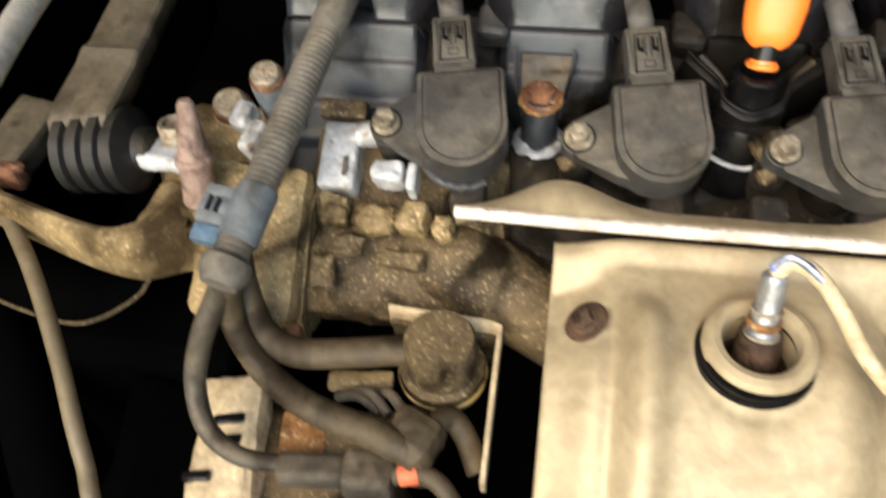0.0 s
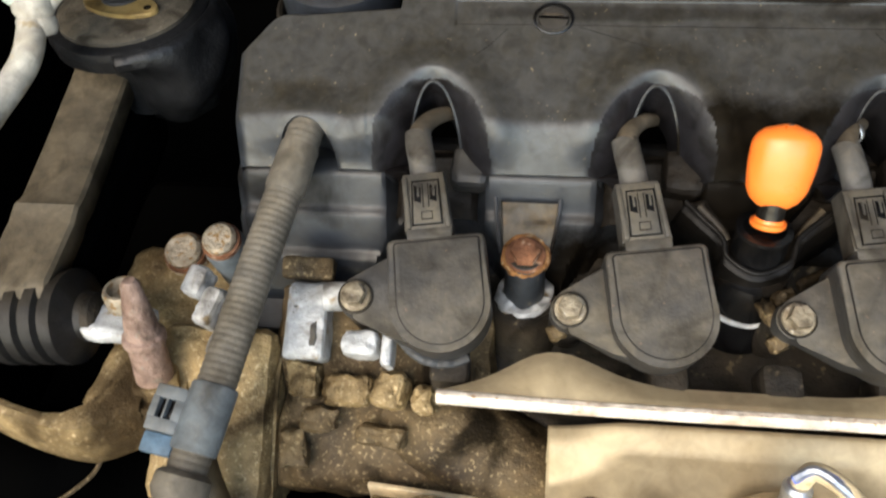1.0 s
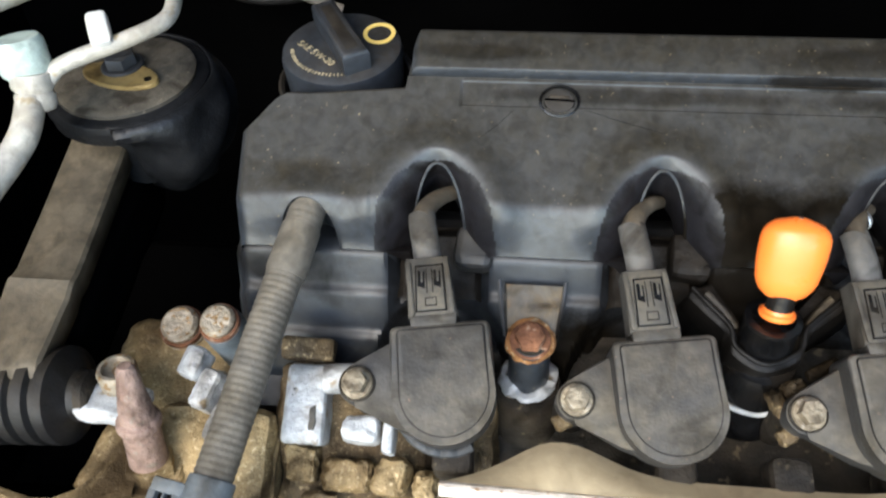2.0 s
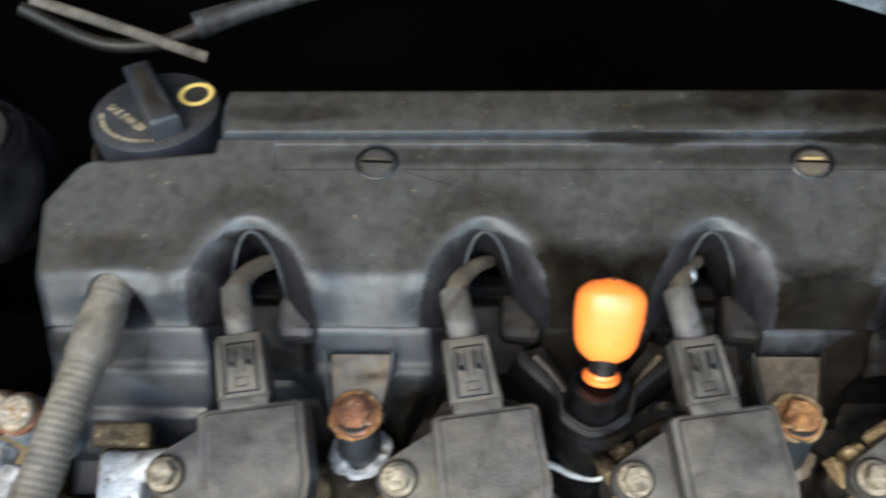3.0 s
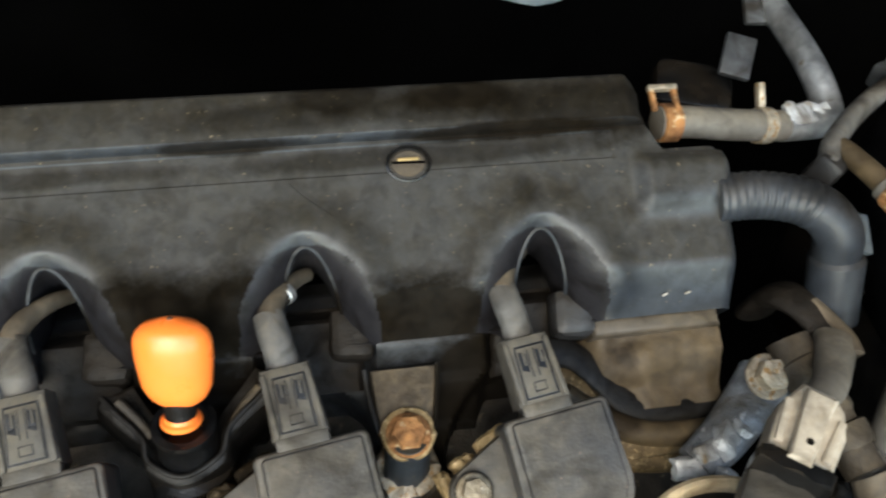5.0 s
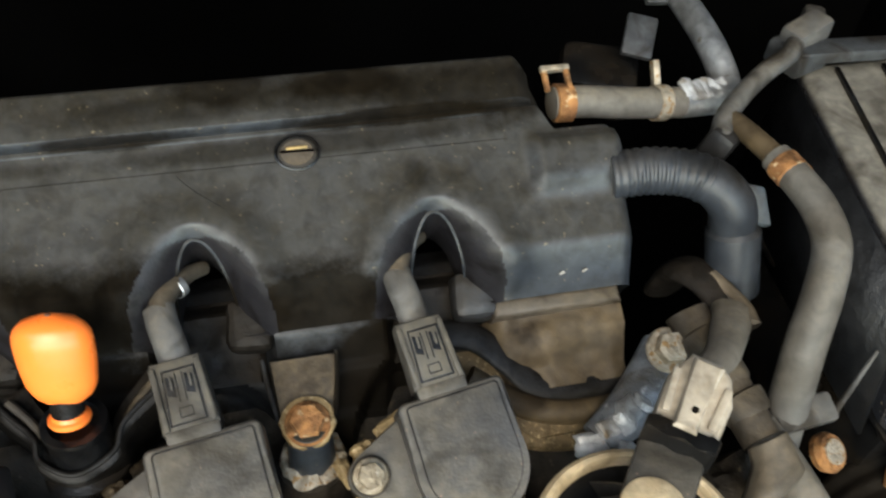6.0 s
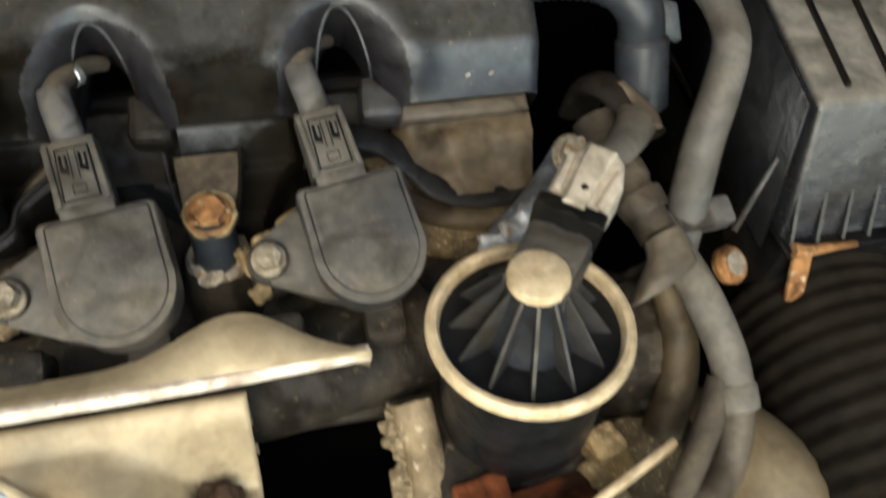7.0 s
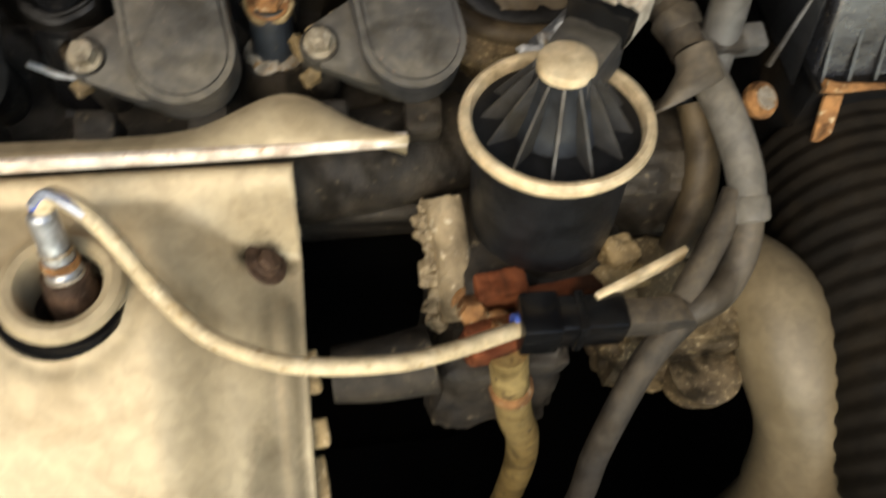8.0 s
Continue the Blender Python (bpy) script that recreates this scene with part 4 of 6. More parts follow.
head = thing("cylinder_head", "brown grimy cast cylinder head below the coils", "cylinder head")
bm = bmesh.new()
lump(bm, pose(0.165, 0.045, 0.690, 25), 0.42, 0.105, 0.12, 10, 0.003, 50)
part("head_casting", bm, DARKCAST, head)
for x in (0.04, 0.085, 0.128, 0.172, 0.215, 0.262, 0.30):
    bm = bmesh.new()
    lump(bm, pose(x, -0.012, 0.768, 20), 0.016, 0.016, 0.02, 3, 0.001, 90, 0.003)
    part("casting_boss", bm, DARKCAST, head)

shield_lip = thing("exhaust_shield_upper", "tan steel heat shield with a bare rolled front lip", "heat shield")
rows = []
for i in range(54):
    x = 0.036 + 0.256 * i / 53
    e = min(i, 53 - i) / 53
    hump = 0.010 * math.exp(-((x - 0.083) / 0.024) ** 2) + 0.012 * math.exp(-((x - 0.245) / 0.026) ** 2)
    taper = math.sqrt(smoothstep(0, 0.16, e))
    back = (0.0105 + hump) * taper
    rows.append([(x, -0.0310, 0.7760 - 0.002 * taper), (x, -0.0315, 0.7775), (x, -0.0303, 0.7795)] + [(x, -0.0295 + back * k, 0.7800 - 0.0050 * k * taper + hump * taper * 0.62 * math.sin(min(1.0, k * 1.15) * 1.75)) for k in (0.12, 0.3, 0.5, 0.7, 0.85, 1.0)] + [(x, -0.0285 + back, 0.7680)])
bm = bmesh.new()
grid(bm, rows)
ob = part("shield_sheet", bm, SHIELD, shield_lip)
ob.modifiers.new("thick", "SOLIDIFY").thickness = 0.0012
bm = bmesh.new()
sweep(bm, [(0.0365, -0.0310, 0.7780), (0.10, -0.0318, 0.7775), (0.165, -0.0315, 0.7772), (0.23, -0.0308, 0.7768), (0.2915, -0.0285, 0.7765)], 0.0030, 10, 10)
part("rolled_lip", bm, LIP, shield_lip, "pale bare rolled steel edge")

heat_shield = thing("exhaust_heat_shield", "tan stamped steel exhaust heat shield with sensor hole", "heat shield")
O2 = Vector((0.1640, -0.0780, 0.7600))


def shield_z(x, y):
    z = 0.7660 - 0.10 * (-0.036 - y) - 2.6 * max(0.0, -0.085 - y) ** 1.55
    side = min(x - 0.081, 0.2466 - x)
    z -= (0.014 if x < 0.165 else 0.034) * (1 - smoothstep(0.0, 0.034 if x < 0.165 else 0.056, side)) * smoothstep(-0.040, -0.052, y)
    z += 0.0060 * smoothstep(-0.0440, -0.0360, y) * smoothstep(0.081, 0.115, x)
    d = math.hypot(x - O2.x, y - O2.y)
    z -= 0.0016 * math.exp(-((d - 0.026) / 0.0035) ** 2)
    z += 0.0075 * math.exp(-((x - 0.122) / 0.0075) ** 2) * smoothstep(-0.055, -0.075, y)
    z -= 0.0045 * math.exp(-((x - 0.109) / 0.005) ** 2) * smoothstep(-0.060, -0.080, y)
    z += 0.0030 * math.exp(-((x - 0.2385) / 0.003) ** 2) * smoothstep(-0.068, -0.080, y)
    z -= 0.004 * math.exp(-((x - 0.212) / 0.010) ** 2) * smoothstep(-0.06, -0.085, y)
    return z


rows = []
NX, NY = 84, 64
for j in range(NY + 1):
    y = -0.0345 - 0.135 * j / NY
    rows.append([(0.0810 + 0.1656 * i / NX, y, shield_z(0.0810 + 0.1656 * i / NX, y)) for i in range(NX + 1)])
bm = bmesh.new()
vs = grid(bm, rows)
dead = [v for v in bm.verts if math.hypot(v.co.x - O2.x, v.co.y - O2.y) < 0.0150]
bmesh.ops.delete(bm, geom=dead, context="VERTS")
rim = [v for v in bm.verts if v.is_boundary and math.hypot(v.co.x - O2.x, v.co.y - O2.y) < 0.03]
for v in rim:
    d = Vector((v.co.x - O2.x, v.co.y - O2.y, 0)).normalized() * 0.0165
    v.co.x, v.co.y = O2.x + d.x, O2.y + d.y
ob = part("shield_sheet", bm, SHIELD, heat_shield, smooth=60)
ob.modifiers.new("thick", "SOLIDIFY").thickness = -0.0014
bm = bmesh.new()
grid(bm, [[(0.0812 + 0.1652 * i / 30, -0.0346, shield_z(0.0812 + 0.1652 * i / 30, -0.0346) - 0.001 - k * 0.05) for i in range(31)] for k in (0, 1)])
part("shield_back", bm, SHIELD, heat_shield)
for p, s in (((0.2476, -0.0980, 0.7180), (0.007, 0.018, 0.006)), ((0.2480, -0.1180, 0.7020), (0.010, 0.012, 0.008)), ((0.2478, -0.1330, 0.6880), (0.007, 0.020, 0.006)), ((0.2500, -0.1480, 0.6720), (0.012, 0.012, 0.010))):
    bm = bmesh.new()
    lump(bm, pose(*p, 20, 0, 6), *s, 4, 0.0010, 110, 0.0015)
    part("edge_tab", bm, GOLDCAST, heat_shield)
bm = bmesh.new()
lathe(bm, [(0.0143, -0.012), (0.0145, 0.0060), (0.0156, 0.0082), (0.0184, 0.0090), (0.0212, 0.0080), (0.0224, 0.0056), (0.0221, 0.0040), (0.0160, 0.0036)], Matrix.Translation(O2 + Vector((0, 0, 0.0005))) @ Matrix.Rotation(radians(4), 4, "X"), 44, False)
part("hole_collar", bm, SHIELD, heat_shield, "raised pale collar round the sensor hole")
# flat black ring imitates the shadow gap below the raised collar
bm = bmesh.new()
lathe(bm, [(0.0155, 0.0022), (0.0232, 0.0020), (0.0240, 0.0004)], Matrix.Translation(O2 + Vector((-0.0012, -0.0020, 0.0005))) @ Matrix.Rotation(radians(6), 4, "X"), 40, False)
part("collar_shade", bm, BLACK, heat_shield, "black ring painted as the shaded gap under the collar")
bm = bmesh.new()
lathe(bm, [(0.0142, -0.010), (0.0140, -0.030), (0.0, -0.032)], Matrix.Translation(O2), 32, False)
part("hole_well", bm, DARKRUST, heat_shield)
for p in ((0.0970, -0.0690, 0.7535), (0.2320, -0.0570, 0.7430)):
    x, y, e = p[0], p[1], 0.002
    nrm = Vector((shield_z(x - e, y) - shield_z(x + e, y), shield_z(x, y - e) - shield_z(x, y + e), 2 * e)).normalized()
    m = Matrix.Translation((x, y, shield_z(x, y) + 0.0016)) @ nrm.to_track_quat("Z", "Y").to_matrix().to_4x4()
    bm = bmesh.new()
    lathe(bm, [(0.0098, 0.0005), (0.0092, 0.0011), (0.0, 0.0012)], m, 28)
    ring = part("dark_washer", bm, DARKRUST, heat_shield, "dark oil-stained washer")
    hexbolt("shield_bolt", m @ Matrix.Translation((0, 0, 0.001)), 0.0046, 0.0050, DARKRUST, heat_shield, 1.3, "brown rusty bolt")

sensor = thing("oxygen_sensor", "steel oxygen sensor with pale sheathed lead", "oxygen sensor")
top = Vector((0.1645, -0.0660, 0.7920))
m, length = between(O2 + Vector((0.001, 0, -0.012)), top)
bm = bmesh.new()
lathe(bm, [(0.0092, -0.008), (0.0092, 0.012), (0.0085, 0.0145), (0.0085, 0.0185)], m, 24)
part("sensor_body", bm, DARKRUST, sensor, "dark brown sensor body")
bm = bmesh.new()
lathe(bm, [(0.0062, 0.0160), (0.0062, 0.0205), (0.0054, 0.0215), (0.0054, 0.0290), (0.0050, 0.0300), (0.0050, length), (0.0038, length + 0.0015)], m, 24)
part("crimped_sleeve", bm, CHROME, sensor, "brown-stained crimped steel sleeve")
for h0, h1, r in ((0.0165, 0.0195, 0.0070), (0.0225, 0.0262, 0.0066), (0.0290, 0.0312, 0.0060)):
    bm = bmesh.new()
    lathe(bm, [(r - 0.0006, h0), (r, h0 + 0.0006), (r, h1 - 0.0006), (r - 0.0006, h1)], m, 24, False)
    part("crimp_ring", bm, ZINC if h0 < 0.02 else ORANGERUST if h0 < 0.025 else ZINC, sensor, "bright crimped band")
bm = bmesh.new()
sweep(bm, [top - Vector((0, 0, 0.001)), top + Vector((0.004, 0.003, 0.006)), (0.1770, -0.0670, 0.7970), (0.1860, -0.0740, 0.7900), (0.1985, -0.0880, 0.7760), (0.2140, -0.1030, 0.7680), (0.2330, -0.1120, 0.7640), (0.2515, -0.1160, 0.7620), (0.2800, -0.1160, 0.7590), (0.3020, -0.1100, 0.7530), (0.3300, -0.0990, 0.7440)], 0.0033, 14, 8)
part("lead", bm, WIRE, sensor, "cream heat-resistant sleeve over the lead")
for dz, mt_ in ((0.0022, BLUEWIRE), (0.0034, STEELSLEEVE)):
    bm = bmesh.new()
    sweep(bm, [top + Vector((-0.002, 0.001, 0.001 + dz)), top + Vector((0.004, 0.002, 0.0065 + dz * 0.7)), (0.1770, -0.0655 - dz, 0.7985), (0.1865, -0.0735, 0.7895)], 0.0017, 8, 6)
    part("lead_wire", bm, mt_, sensor)
bm = bmesh.new()
sweep(bm, [(0.3270, -0.0968, 0.7440), (0.3340, -0.0960, 0.7435)], 0.0041, 12, 3)
part("blue_end", bm, BLUEWIRE, sensor, "blue wire end at the plug")

# ---- exhaust gas valve ----
egr = thing("egr_valve", "round black valve with cream crimped rim, ribbed cone and cream disc", "EGR valve", m=pose(0.3466, -0.0395, 0.7960, -3, -3, 0))
I = Matrix()
bm = bmesh.new()
lathe(bm, [(0.0335, -0.0030), (0.0362, -0.0020), (0.0373, 0.0), (0.0368, 0.0020), (0.0350, 0.0032), (0.0332, 0.0030), (0.0322, 0.0010), (0.0318, -0.0075)], I, 56, False)
part("crimped_rim", bm, CREAM, egr, "cream crimped metal rim")
bm = bmesh.new()
lathe(bm, [(0.0280, -0.0600), (0.0304, -0.0575), (0.0310, -0.0480), (0.0318, -0.0040), (0.0345, -0.0020)], I, 48)
part("valve_body", bm, MOUNTRUBBER, egr, "smooth black valve body")
bm = bmesh.new()
lathe(bm, [(0.0322, -0.0075), (0.0250, -0.0080), (0.0180, -0.0040), (0.0140, 0.0080), (0.0112, 0.0200), (0.0104, 0.0275)], I, 48)
part("cone", bm, LOWER, egr)
for k in range(12):
    a = 2 * math.pi * (k + 0.5) / 12
    bm = bmesh.new()
    v = [(0.0312, -0.0070), (0.0135, -0.0070), (0.0095, 0.0255), (0.0104, 0.0255), (0.0185, 0.0140), (0.0300, -0.0040)]
    prism(bm, v, -0.0006, 0.0006, Matrix.Rotation(a, 4, "Z") @ Matrix.Rotation(radians(90), 4, "X"))
    part("rib", bm, COIL, egr)
bm = bmesh.new()
lathe(bm, [(0.0104, 0.0240), (0.0108, 0.0275), (0.0104, 0.0292), (0.0093, 0.0298), (0.0, 0.0298)], I, 40)
part("disc", bm, CREAM, egr, "cream round metal disc")
bm = bmesh.new()
prism(bm, [(-0.011, -0.004), (0.011, -0.004), (0.0115, 0.026), (0.0060, 0.030), (-0.0060, 0.030), (-0.0115, 0.026)], 0.012, 0.0285, Matrix.Rotation(radians(-38), 4, "Z"), 0.002)
part("socket", bm, COIL, egr)
bm = bmesh.new()
prism(bm, [(0.030 * math.cos(a), 0.027 * math.sin(a)) for a in [2 * math.pi * k / 24 for k in range(24)]], -0.0700, -0.0605, Matrix.Rotation(radians(-25), 4, "Z"), 0.002)
part("flange", bm, DARKCAST, egr, "dark grimy iron flange")
bm = bmesh.new()
lathe(bm, [(0.0320, -0.0068), (0.0255, -0.0072), (0.0195, -0.0045)], I, 40, False)
part("dusty_floor", bm, CAST, egr, "brown dust caked round the cone")

plug = thing("egr_plug", "dusty grey sensor plug with black lock on the valve", "connector")
P = pose(0.3655, -0.0135, 0.8270) @ Matrix.Rotation(radians(-40), 4, "Z") @ Matrix.Rotation(radians(6), 4, "X")
bm = bmesh.new()
prism(bm, [(-0.0105, -0.006), (0.0115, -0.006), (0.0125, 0.012), (0.0095, 0.022), (0.005, 0.026), (-0.006, 0.026), (-0.0110, 0.014)], -0.010, 0.0050, P, 0.0022, 3)
part("plug_body", bm, TANPLUG, plug)
bm = bmesh.new()
prism(bm, [(-0.0040, -0.006), (0.0042, -0.006), (0.0042, 0.010), (0.0058, 0.022), (-0.0050, 0.022), (-0.0040, 0.010)], 0.004, 0.0092, P, 0.0014, 3)
rail_ = part("latch_rail", bm, TANPLUG, plug)
bm = bmesh.new()
lathe(bm, [(0.0013, 0), (0.0013, 0.0004), (0.0, 0.0004)], P @ Matrix.Translation((0.0010, 0.0020, 0.0090)), 12)
part("rail_hole", bm, BLACK, rail_)
for x in (-0.0082, 0.0088):
    bm = bmesh.new()
    box(bm, P @ Matrix.Translation((x, 0.008, 0.0046)) @ Matrix.Rotation(radians(4 if x < 0 else -4), 4, "Z"), 0.0030, 0.018, 0.0036, 0.0010)
    part("side_rib", bm, TANPLUG, plug)
bm = bmesh.new()
prism(bm, [(-0.0122, -0.0105), (-0.0040, -0.0090), (0.0010, -0.0100), (0.0060, -0.0090), (0.0122, -0.0105), (0.0125, -0.0040), (0.0090, -0.0030), (0.0060, -0.0055), (-0.0055, -0.0055), (-0.0090, -0.0035), (-0.0122, -0.0050)], -0.006, 0.0078, P, 0.0012)
part("lock", bm, BLACK, plug, "black notched lock")
bm = bmesh.new()
sweep(bm, [P @ Vector((0, 0.022, -0.001)), (0.3915, 0.0115, 0.8255), (0.4005, 0.0215, 0.8205), (0.4080, 0.0310, 0.8165), (0.4120, 0.0370, 0.8145)], (0.0056, 0.0088), 16, 8, flat=0.7)
part("sleeve", bm, CONDUIT, plug, "dusty tan sleeve")
bm = bmesh.new()
sweep(bm, [(0.4160, 0.0300, 0.8120), (0.4135, 0.0420, 0.8125), (0.4090, 0.0550, 0.8140), (0.4055, 0.0640, 0.8110), (0.4060, 0.0710, 0.8030), (0.4075, 0.0770, 0.7850)], (0.0075, 0.0105), 18, 8, flat=0.50)
part("tape_wrap", bm, DARKBROWN, plug, "grimy flattened tape wrap")
bm = bmesh.new()
sweep(bm, [(0.4150, 0.0290, 0.8180), (0.4165, 0.0370, 0.8175), (0.4145, 0.0470, 0.8170), (0.4110, 0.0560, 0.8175)], (0.0040, 0.0026), 12, 6, flat=0.4)
part("loose_tape", bm, HOSE, plug, "loose tan fold of tape")

# ---- rusty valve casting under the valve ----
base = thing("exhaust_gas_casting", "scaly grey-tan valve casting with rusted studs", "casting")
bm = bmesh.new()
m, length = between((0.3125, -0.0770, 0.7130), (0.3075, -0.0330, 0.7420))
lathe(bm, [(0.0085, 0), (0.0088, 0.004), (0.0080, length * 0.5), (0.0086, length * 0.8), (0.0094, length)], m, 20)
for v in bm.verts:
    v.co += 0.0012 * noise.noise(v.co * 190) * Vector((1, 1, 1))
part("side_lug", bm, SCALE, base, "scaly pale lug")
bm = bmesh.new()
for k in range(9):
    p = Vector((0.3015, -0.0350, 0.7380)).lerp(Vector((0.3040, -0.0760, 0.7110)), k / 8)
    lump(bm, pose(p.x - 0.0030 * abs(math.sin(k * 2.1)), p.y, p.z, 20 * k, 30 * k, 0), 0.0090, 0.0062, 0.0075, 4, 0.0022, 210, 0.0020)
part("scale_crust", bm, SCALE, base)
bm = bmesh.new()
lump(bm, pose(0.350, -0.043, 0.7140), 0.076, 0.064, 0.036, 8, 0.003, 90, 0.008)
lump(bm, pose(0.330, -0.070, 0.6700), 0.060, 0.060, 0.070, 8, 0.004, 80, 0.010)
part("base_casting", bm, DARKCAST, base)
for p, r, h in (((0.3155, -0.0735, 0.7210), 0.0065, 0.012), ((0.3255, -0.0840, 0.7200), 0.0055, 0.010)):
    hexbolt("flange_bolt", Matrix.Translation(p) @ Matrix.Rotation(radians(60), 4, "X"), r, h, ORANGERUST, base, 1.3, "orange rusted bolt")
for p, s in (((0.3275, -0.0710, 0.7230), (0.022, 0.012, 0.026)), ((0.3560, -0.0770, 0.7260), (0.036, 0.012, 0.014))):
    bm = bmesh.new()
    lump(bm, pose(*p, 8, 0, 8), *s, 5, 0.0010, 80, 0.002)
    part("rust_flange_block", bm, REDRUST, base, "brick-red rusted flange block")
bm = bmesh.new()
lump(bm, pose(0.3790, -0.0630, 0.7330, 10, 10, 20), 0.014, 0.014, 0.018, 5, 0.0018, 90, 0.003)
lump(bm, pose(0.3820, -0.0700, 0.7260, 10, 30, 20), 0.030, 0.012, 0.010, 5, 0.0018, 90, 0.003)
part("tan_ear", bm, GOLDCAST, base)
bm = bmesh.new()
lump(bm, pose(0.335, -0.088, 0.716, 10, 0, 10), 0.048, 0.016, 0.020, 6, 0.002, 100, 0.003)
part("rust_block", bm, REDRUST, base, "red rusted block")
bm = bmesh.new()
lump(bm, pose(0.362, -0.080, 0.7190, 20, -6, 12), 0.050, 0.018, 0.008, 6, 0.003, 120, 0.002)
part("white_crust", bm, SCALE, base, "pale corroded ledge")

strip = thing("bracket_strip", "cream painted flat bracket strip", "bracket")
m, length = between((0.3600, -0.0920, 0.7490), (0.4015, -0.0745, 0.7510))
bm = bmesh.new()
box(bm, m @ Matrix.Translation((0, 0, length / 2)), 0.0030, 0.0085, length, 0.0008)
part("strip", bm, CREAM, strip)

pipe = thing("coolant_pipe", "tan metal coolant pipe with copper joint", "pipe")
bm = bmesh.new()
sweep(bm, [(0.3290, -0.0960, 0.7170), (0.3325, -0.1010, 0.6940), (0.3390, -0.1030, 0.6600), (0.3480, -0.1030, 0.6250), (0.3520, -0.1050, 0.5600), (0.3520, -0.1050, 0.3690)], 0.0085, 18, 8)
part("tube", bm, BRASS, pipe)
bm = bmesh.new()
m, length = between((0.3324, -0.1010, 0.6945), (0.3338, -0.1017, 0.6875))
lathe(bm, [(0.0088, 0), (0.0098, 0.001), (0.0098, length - 0.001), (0.0088, length)], m, 24)
part("joint_ring", bm, ORANGERUST, pipe, "copper coloured joint ring")

# ---- hoses and harness by the air box ----
harness = thing("sensor_harness", "grey corrugated harness ending in a black plug", "wiring harness")
bm = bmesh.new()
sweep(bm, [(0.4060, -0.0060, 0.8010), (0.4125, -0.0182, 0.7950), (0.4180, -0.0360, 0.7890), (0.4222, -0.0540, 0.7800), (0.4232, -0.0680, 0.7710)], 0.0074, 16, 8)
part("conduit", bm, CONDUIT, harness)
bm = bmesh.new()
m, length = between((0.4228, -0.0640, 0.7735), (0.4234, -0.0720, 0.7680))
lathe(bm, [(0.0074, 0), (0.0084, 0.0015), (0.0082, length), (0.0070, length + 0.001)], m, 20)
part("split_collar", bm, CONDUIT, harness)
bm = bmesh.new()
sweep(bm, [(0.4230, -0.0640, 0.7740), (0.4228, -0.0730, 0.7670), (0.4190, -0.0840, 0.7590), (0.4100, -0.0945, 0.7510), (0.3980, -0.0990, 0.7450)], (0.0062, 0.0066), 16, 8)
part("outer_branch", bm, HOSE, harness)
bm = bmesh.new()
sweep(bm, [(0.4190, -0.0620, 0.7740), (0.4130, -0.0720, 0.7660), (0.4040, -0.0840, 0.7570), (0.3960, -0.0940, 0.7480)], 0.0056, 12, 7)
part("taped_branch", bm, TAPE, harness)
bm = bmesh.new()
sweep(bm, [(0.4020, -0.0960, 0.7440), (0.3905, -0.1035, 0.7350), (0.3823, -0.1102, 0.7250), (0.3744, -0.1203, 0.7050), (0.3667, -0.1323, 0.6800), (0.3652, -0.1401, 0.6500), (0.3640, -0.1450, 0.6000)], 0.0062, 14, 8)
part("lower_branch", bm, TAPE, harness, "brown grimy branch hanging down")
m, length = between((0.4030, -0.0985, 0.7430), (0.3330, -0.0970, 0.7430))
bm = bmesh.new()
box(bm, m @ Matrix.Translation((0, 0, 0.018)), 0.0130, 0.0130, 0.034, 0.003)
part("plug_tail", bm, TAPE, harness)
bm = bmesh.new()
box(bm, m @ Matrix.Translation((0, 0, 0.046)), 0.0160, 0.0175, 0.030, 0.0025)
part("plug_shell", bm, BLACK, harness, "glossy black plug")
bm = bmesh.new()
box(bm, m @ Matrix.Translation((0, 0, 0.066)), 0.0190, 0.0200, 0.016, 0.002)
part("plug_collar", bm, BLACK, harness)
bm = bmesh.new()
box(bm, m @ Matrix.Translation((0.0, 0.0, 0.0500)), 0.0178, 0.0190, 0.004, 0.001)
part("plug_band", bm, BLACK, harness)

cuff = thing("harness_cuff", "dusty torn flared cuff on the harness", "harness cuff")
bm = bmesh.new()
A_, B_, left = Vector((0.4062, -0.0130, 0.8025)), Vector((0.4105, -0.0285, 0.7965)), Vector((-0.92, -0.25, -0.10))
axis = (B_ - A_).normalized()
left = (left - axis * left.dot(axis)).normalized()
out = left.cross(axis)
if out.z < 0:
    out = -out
rings = []
for s, hw, hh, off in ((0.0, 0.0078, 0.0080, 0.0), (0.3, 0.0086, 0.0082, 0.001), (0.65, 0.0125, 0.0080, 0.005), (0.95, 0.0170, 0.0070, 0.0095), (1.0, 0.0160, 0.0060, 0.0095), (0.9, 0.0145, 0.0050, 0.009)):
    c = A_.lerp(B_, s) + left * off
    rings.append([c + left * hw * math.cos(2 * math.pi * k / 20) + out * hh * math.sin(2 * math.pi * k / 20) + axis * 0.003 * math.sin(2 * math.pi * k / 20 + 1.0) * s for k in range(21)])
grid(bm, rings)
part("cuff_sheet", bm, HOSE, cuff, smooth=60)

loomtape = thing("taped_loom", "dusty taped wiring loom between the plug and harness", "wiring loom")
bm = bmesh.new()
sweep(bm, [(0.3950, 0.0420, 0.8120), (0.3990, 0.0240, 0.8060), (0.4020, 0.0100, 0.8040), (0.4060, -0.0120, 0.8000)], (0.0088, 0.0078), 14, 8)
part("loom", bm, TAPE, loomtape)
for k, p in enumerate(((0.3965, 0.0330, 0.8090), (0.4000, 0.0190, 0.8052), (0.4030, 0.0060, 0.8032))):
    bm = bmesh.new()
    m, length = between(p, Vector(p) + Vector((0.0025, -0.0095, -0.0014)))
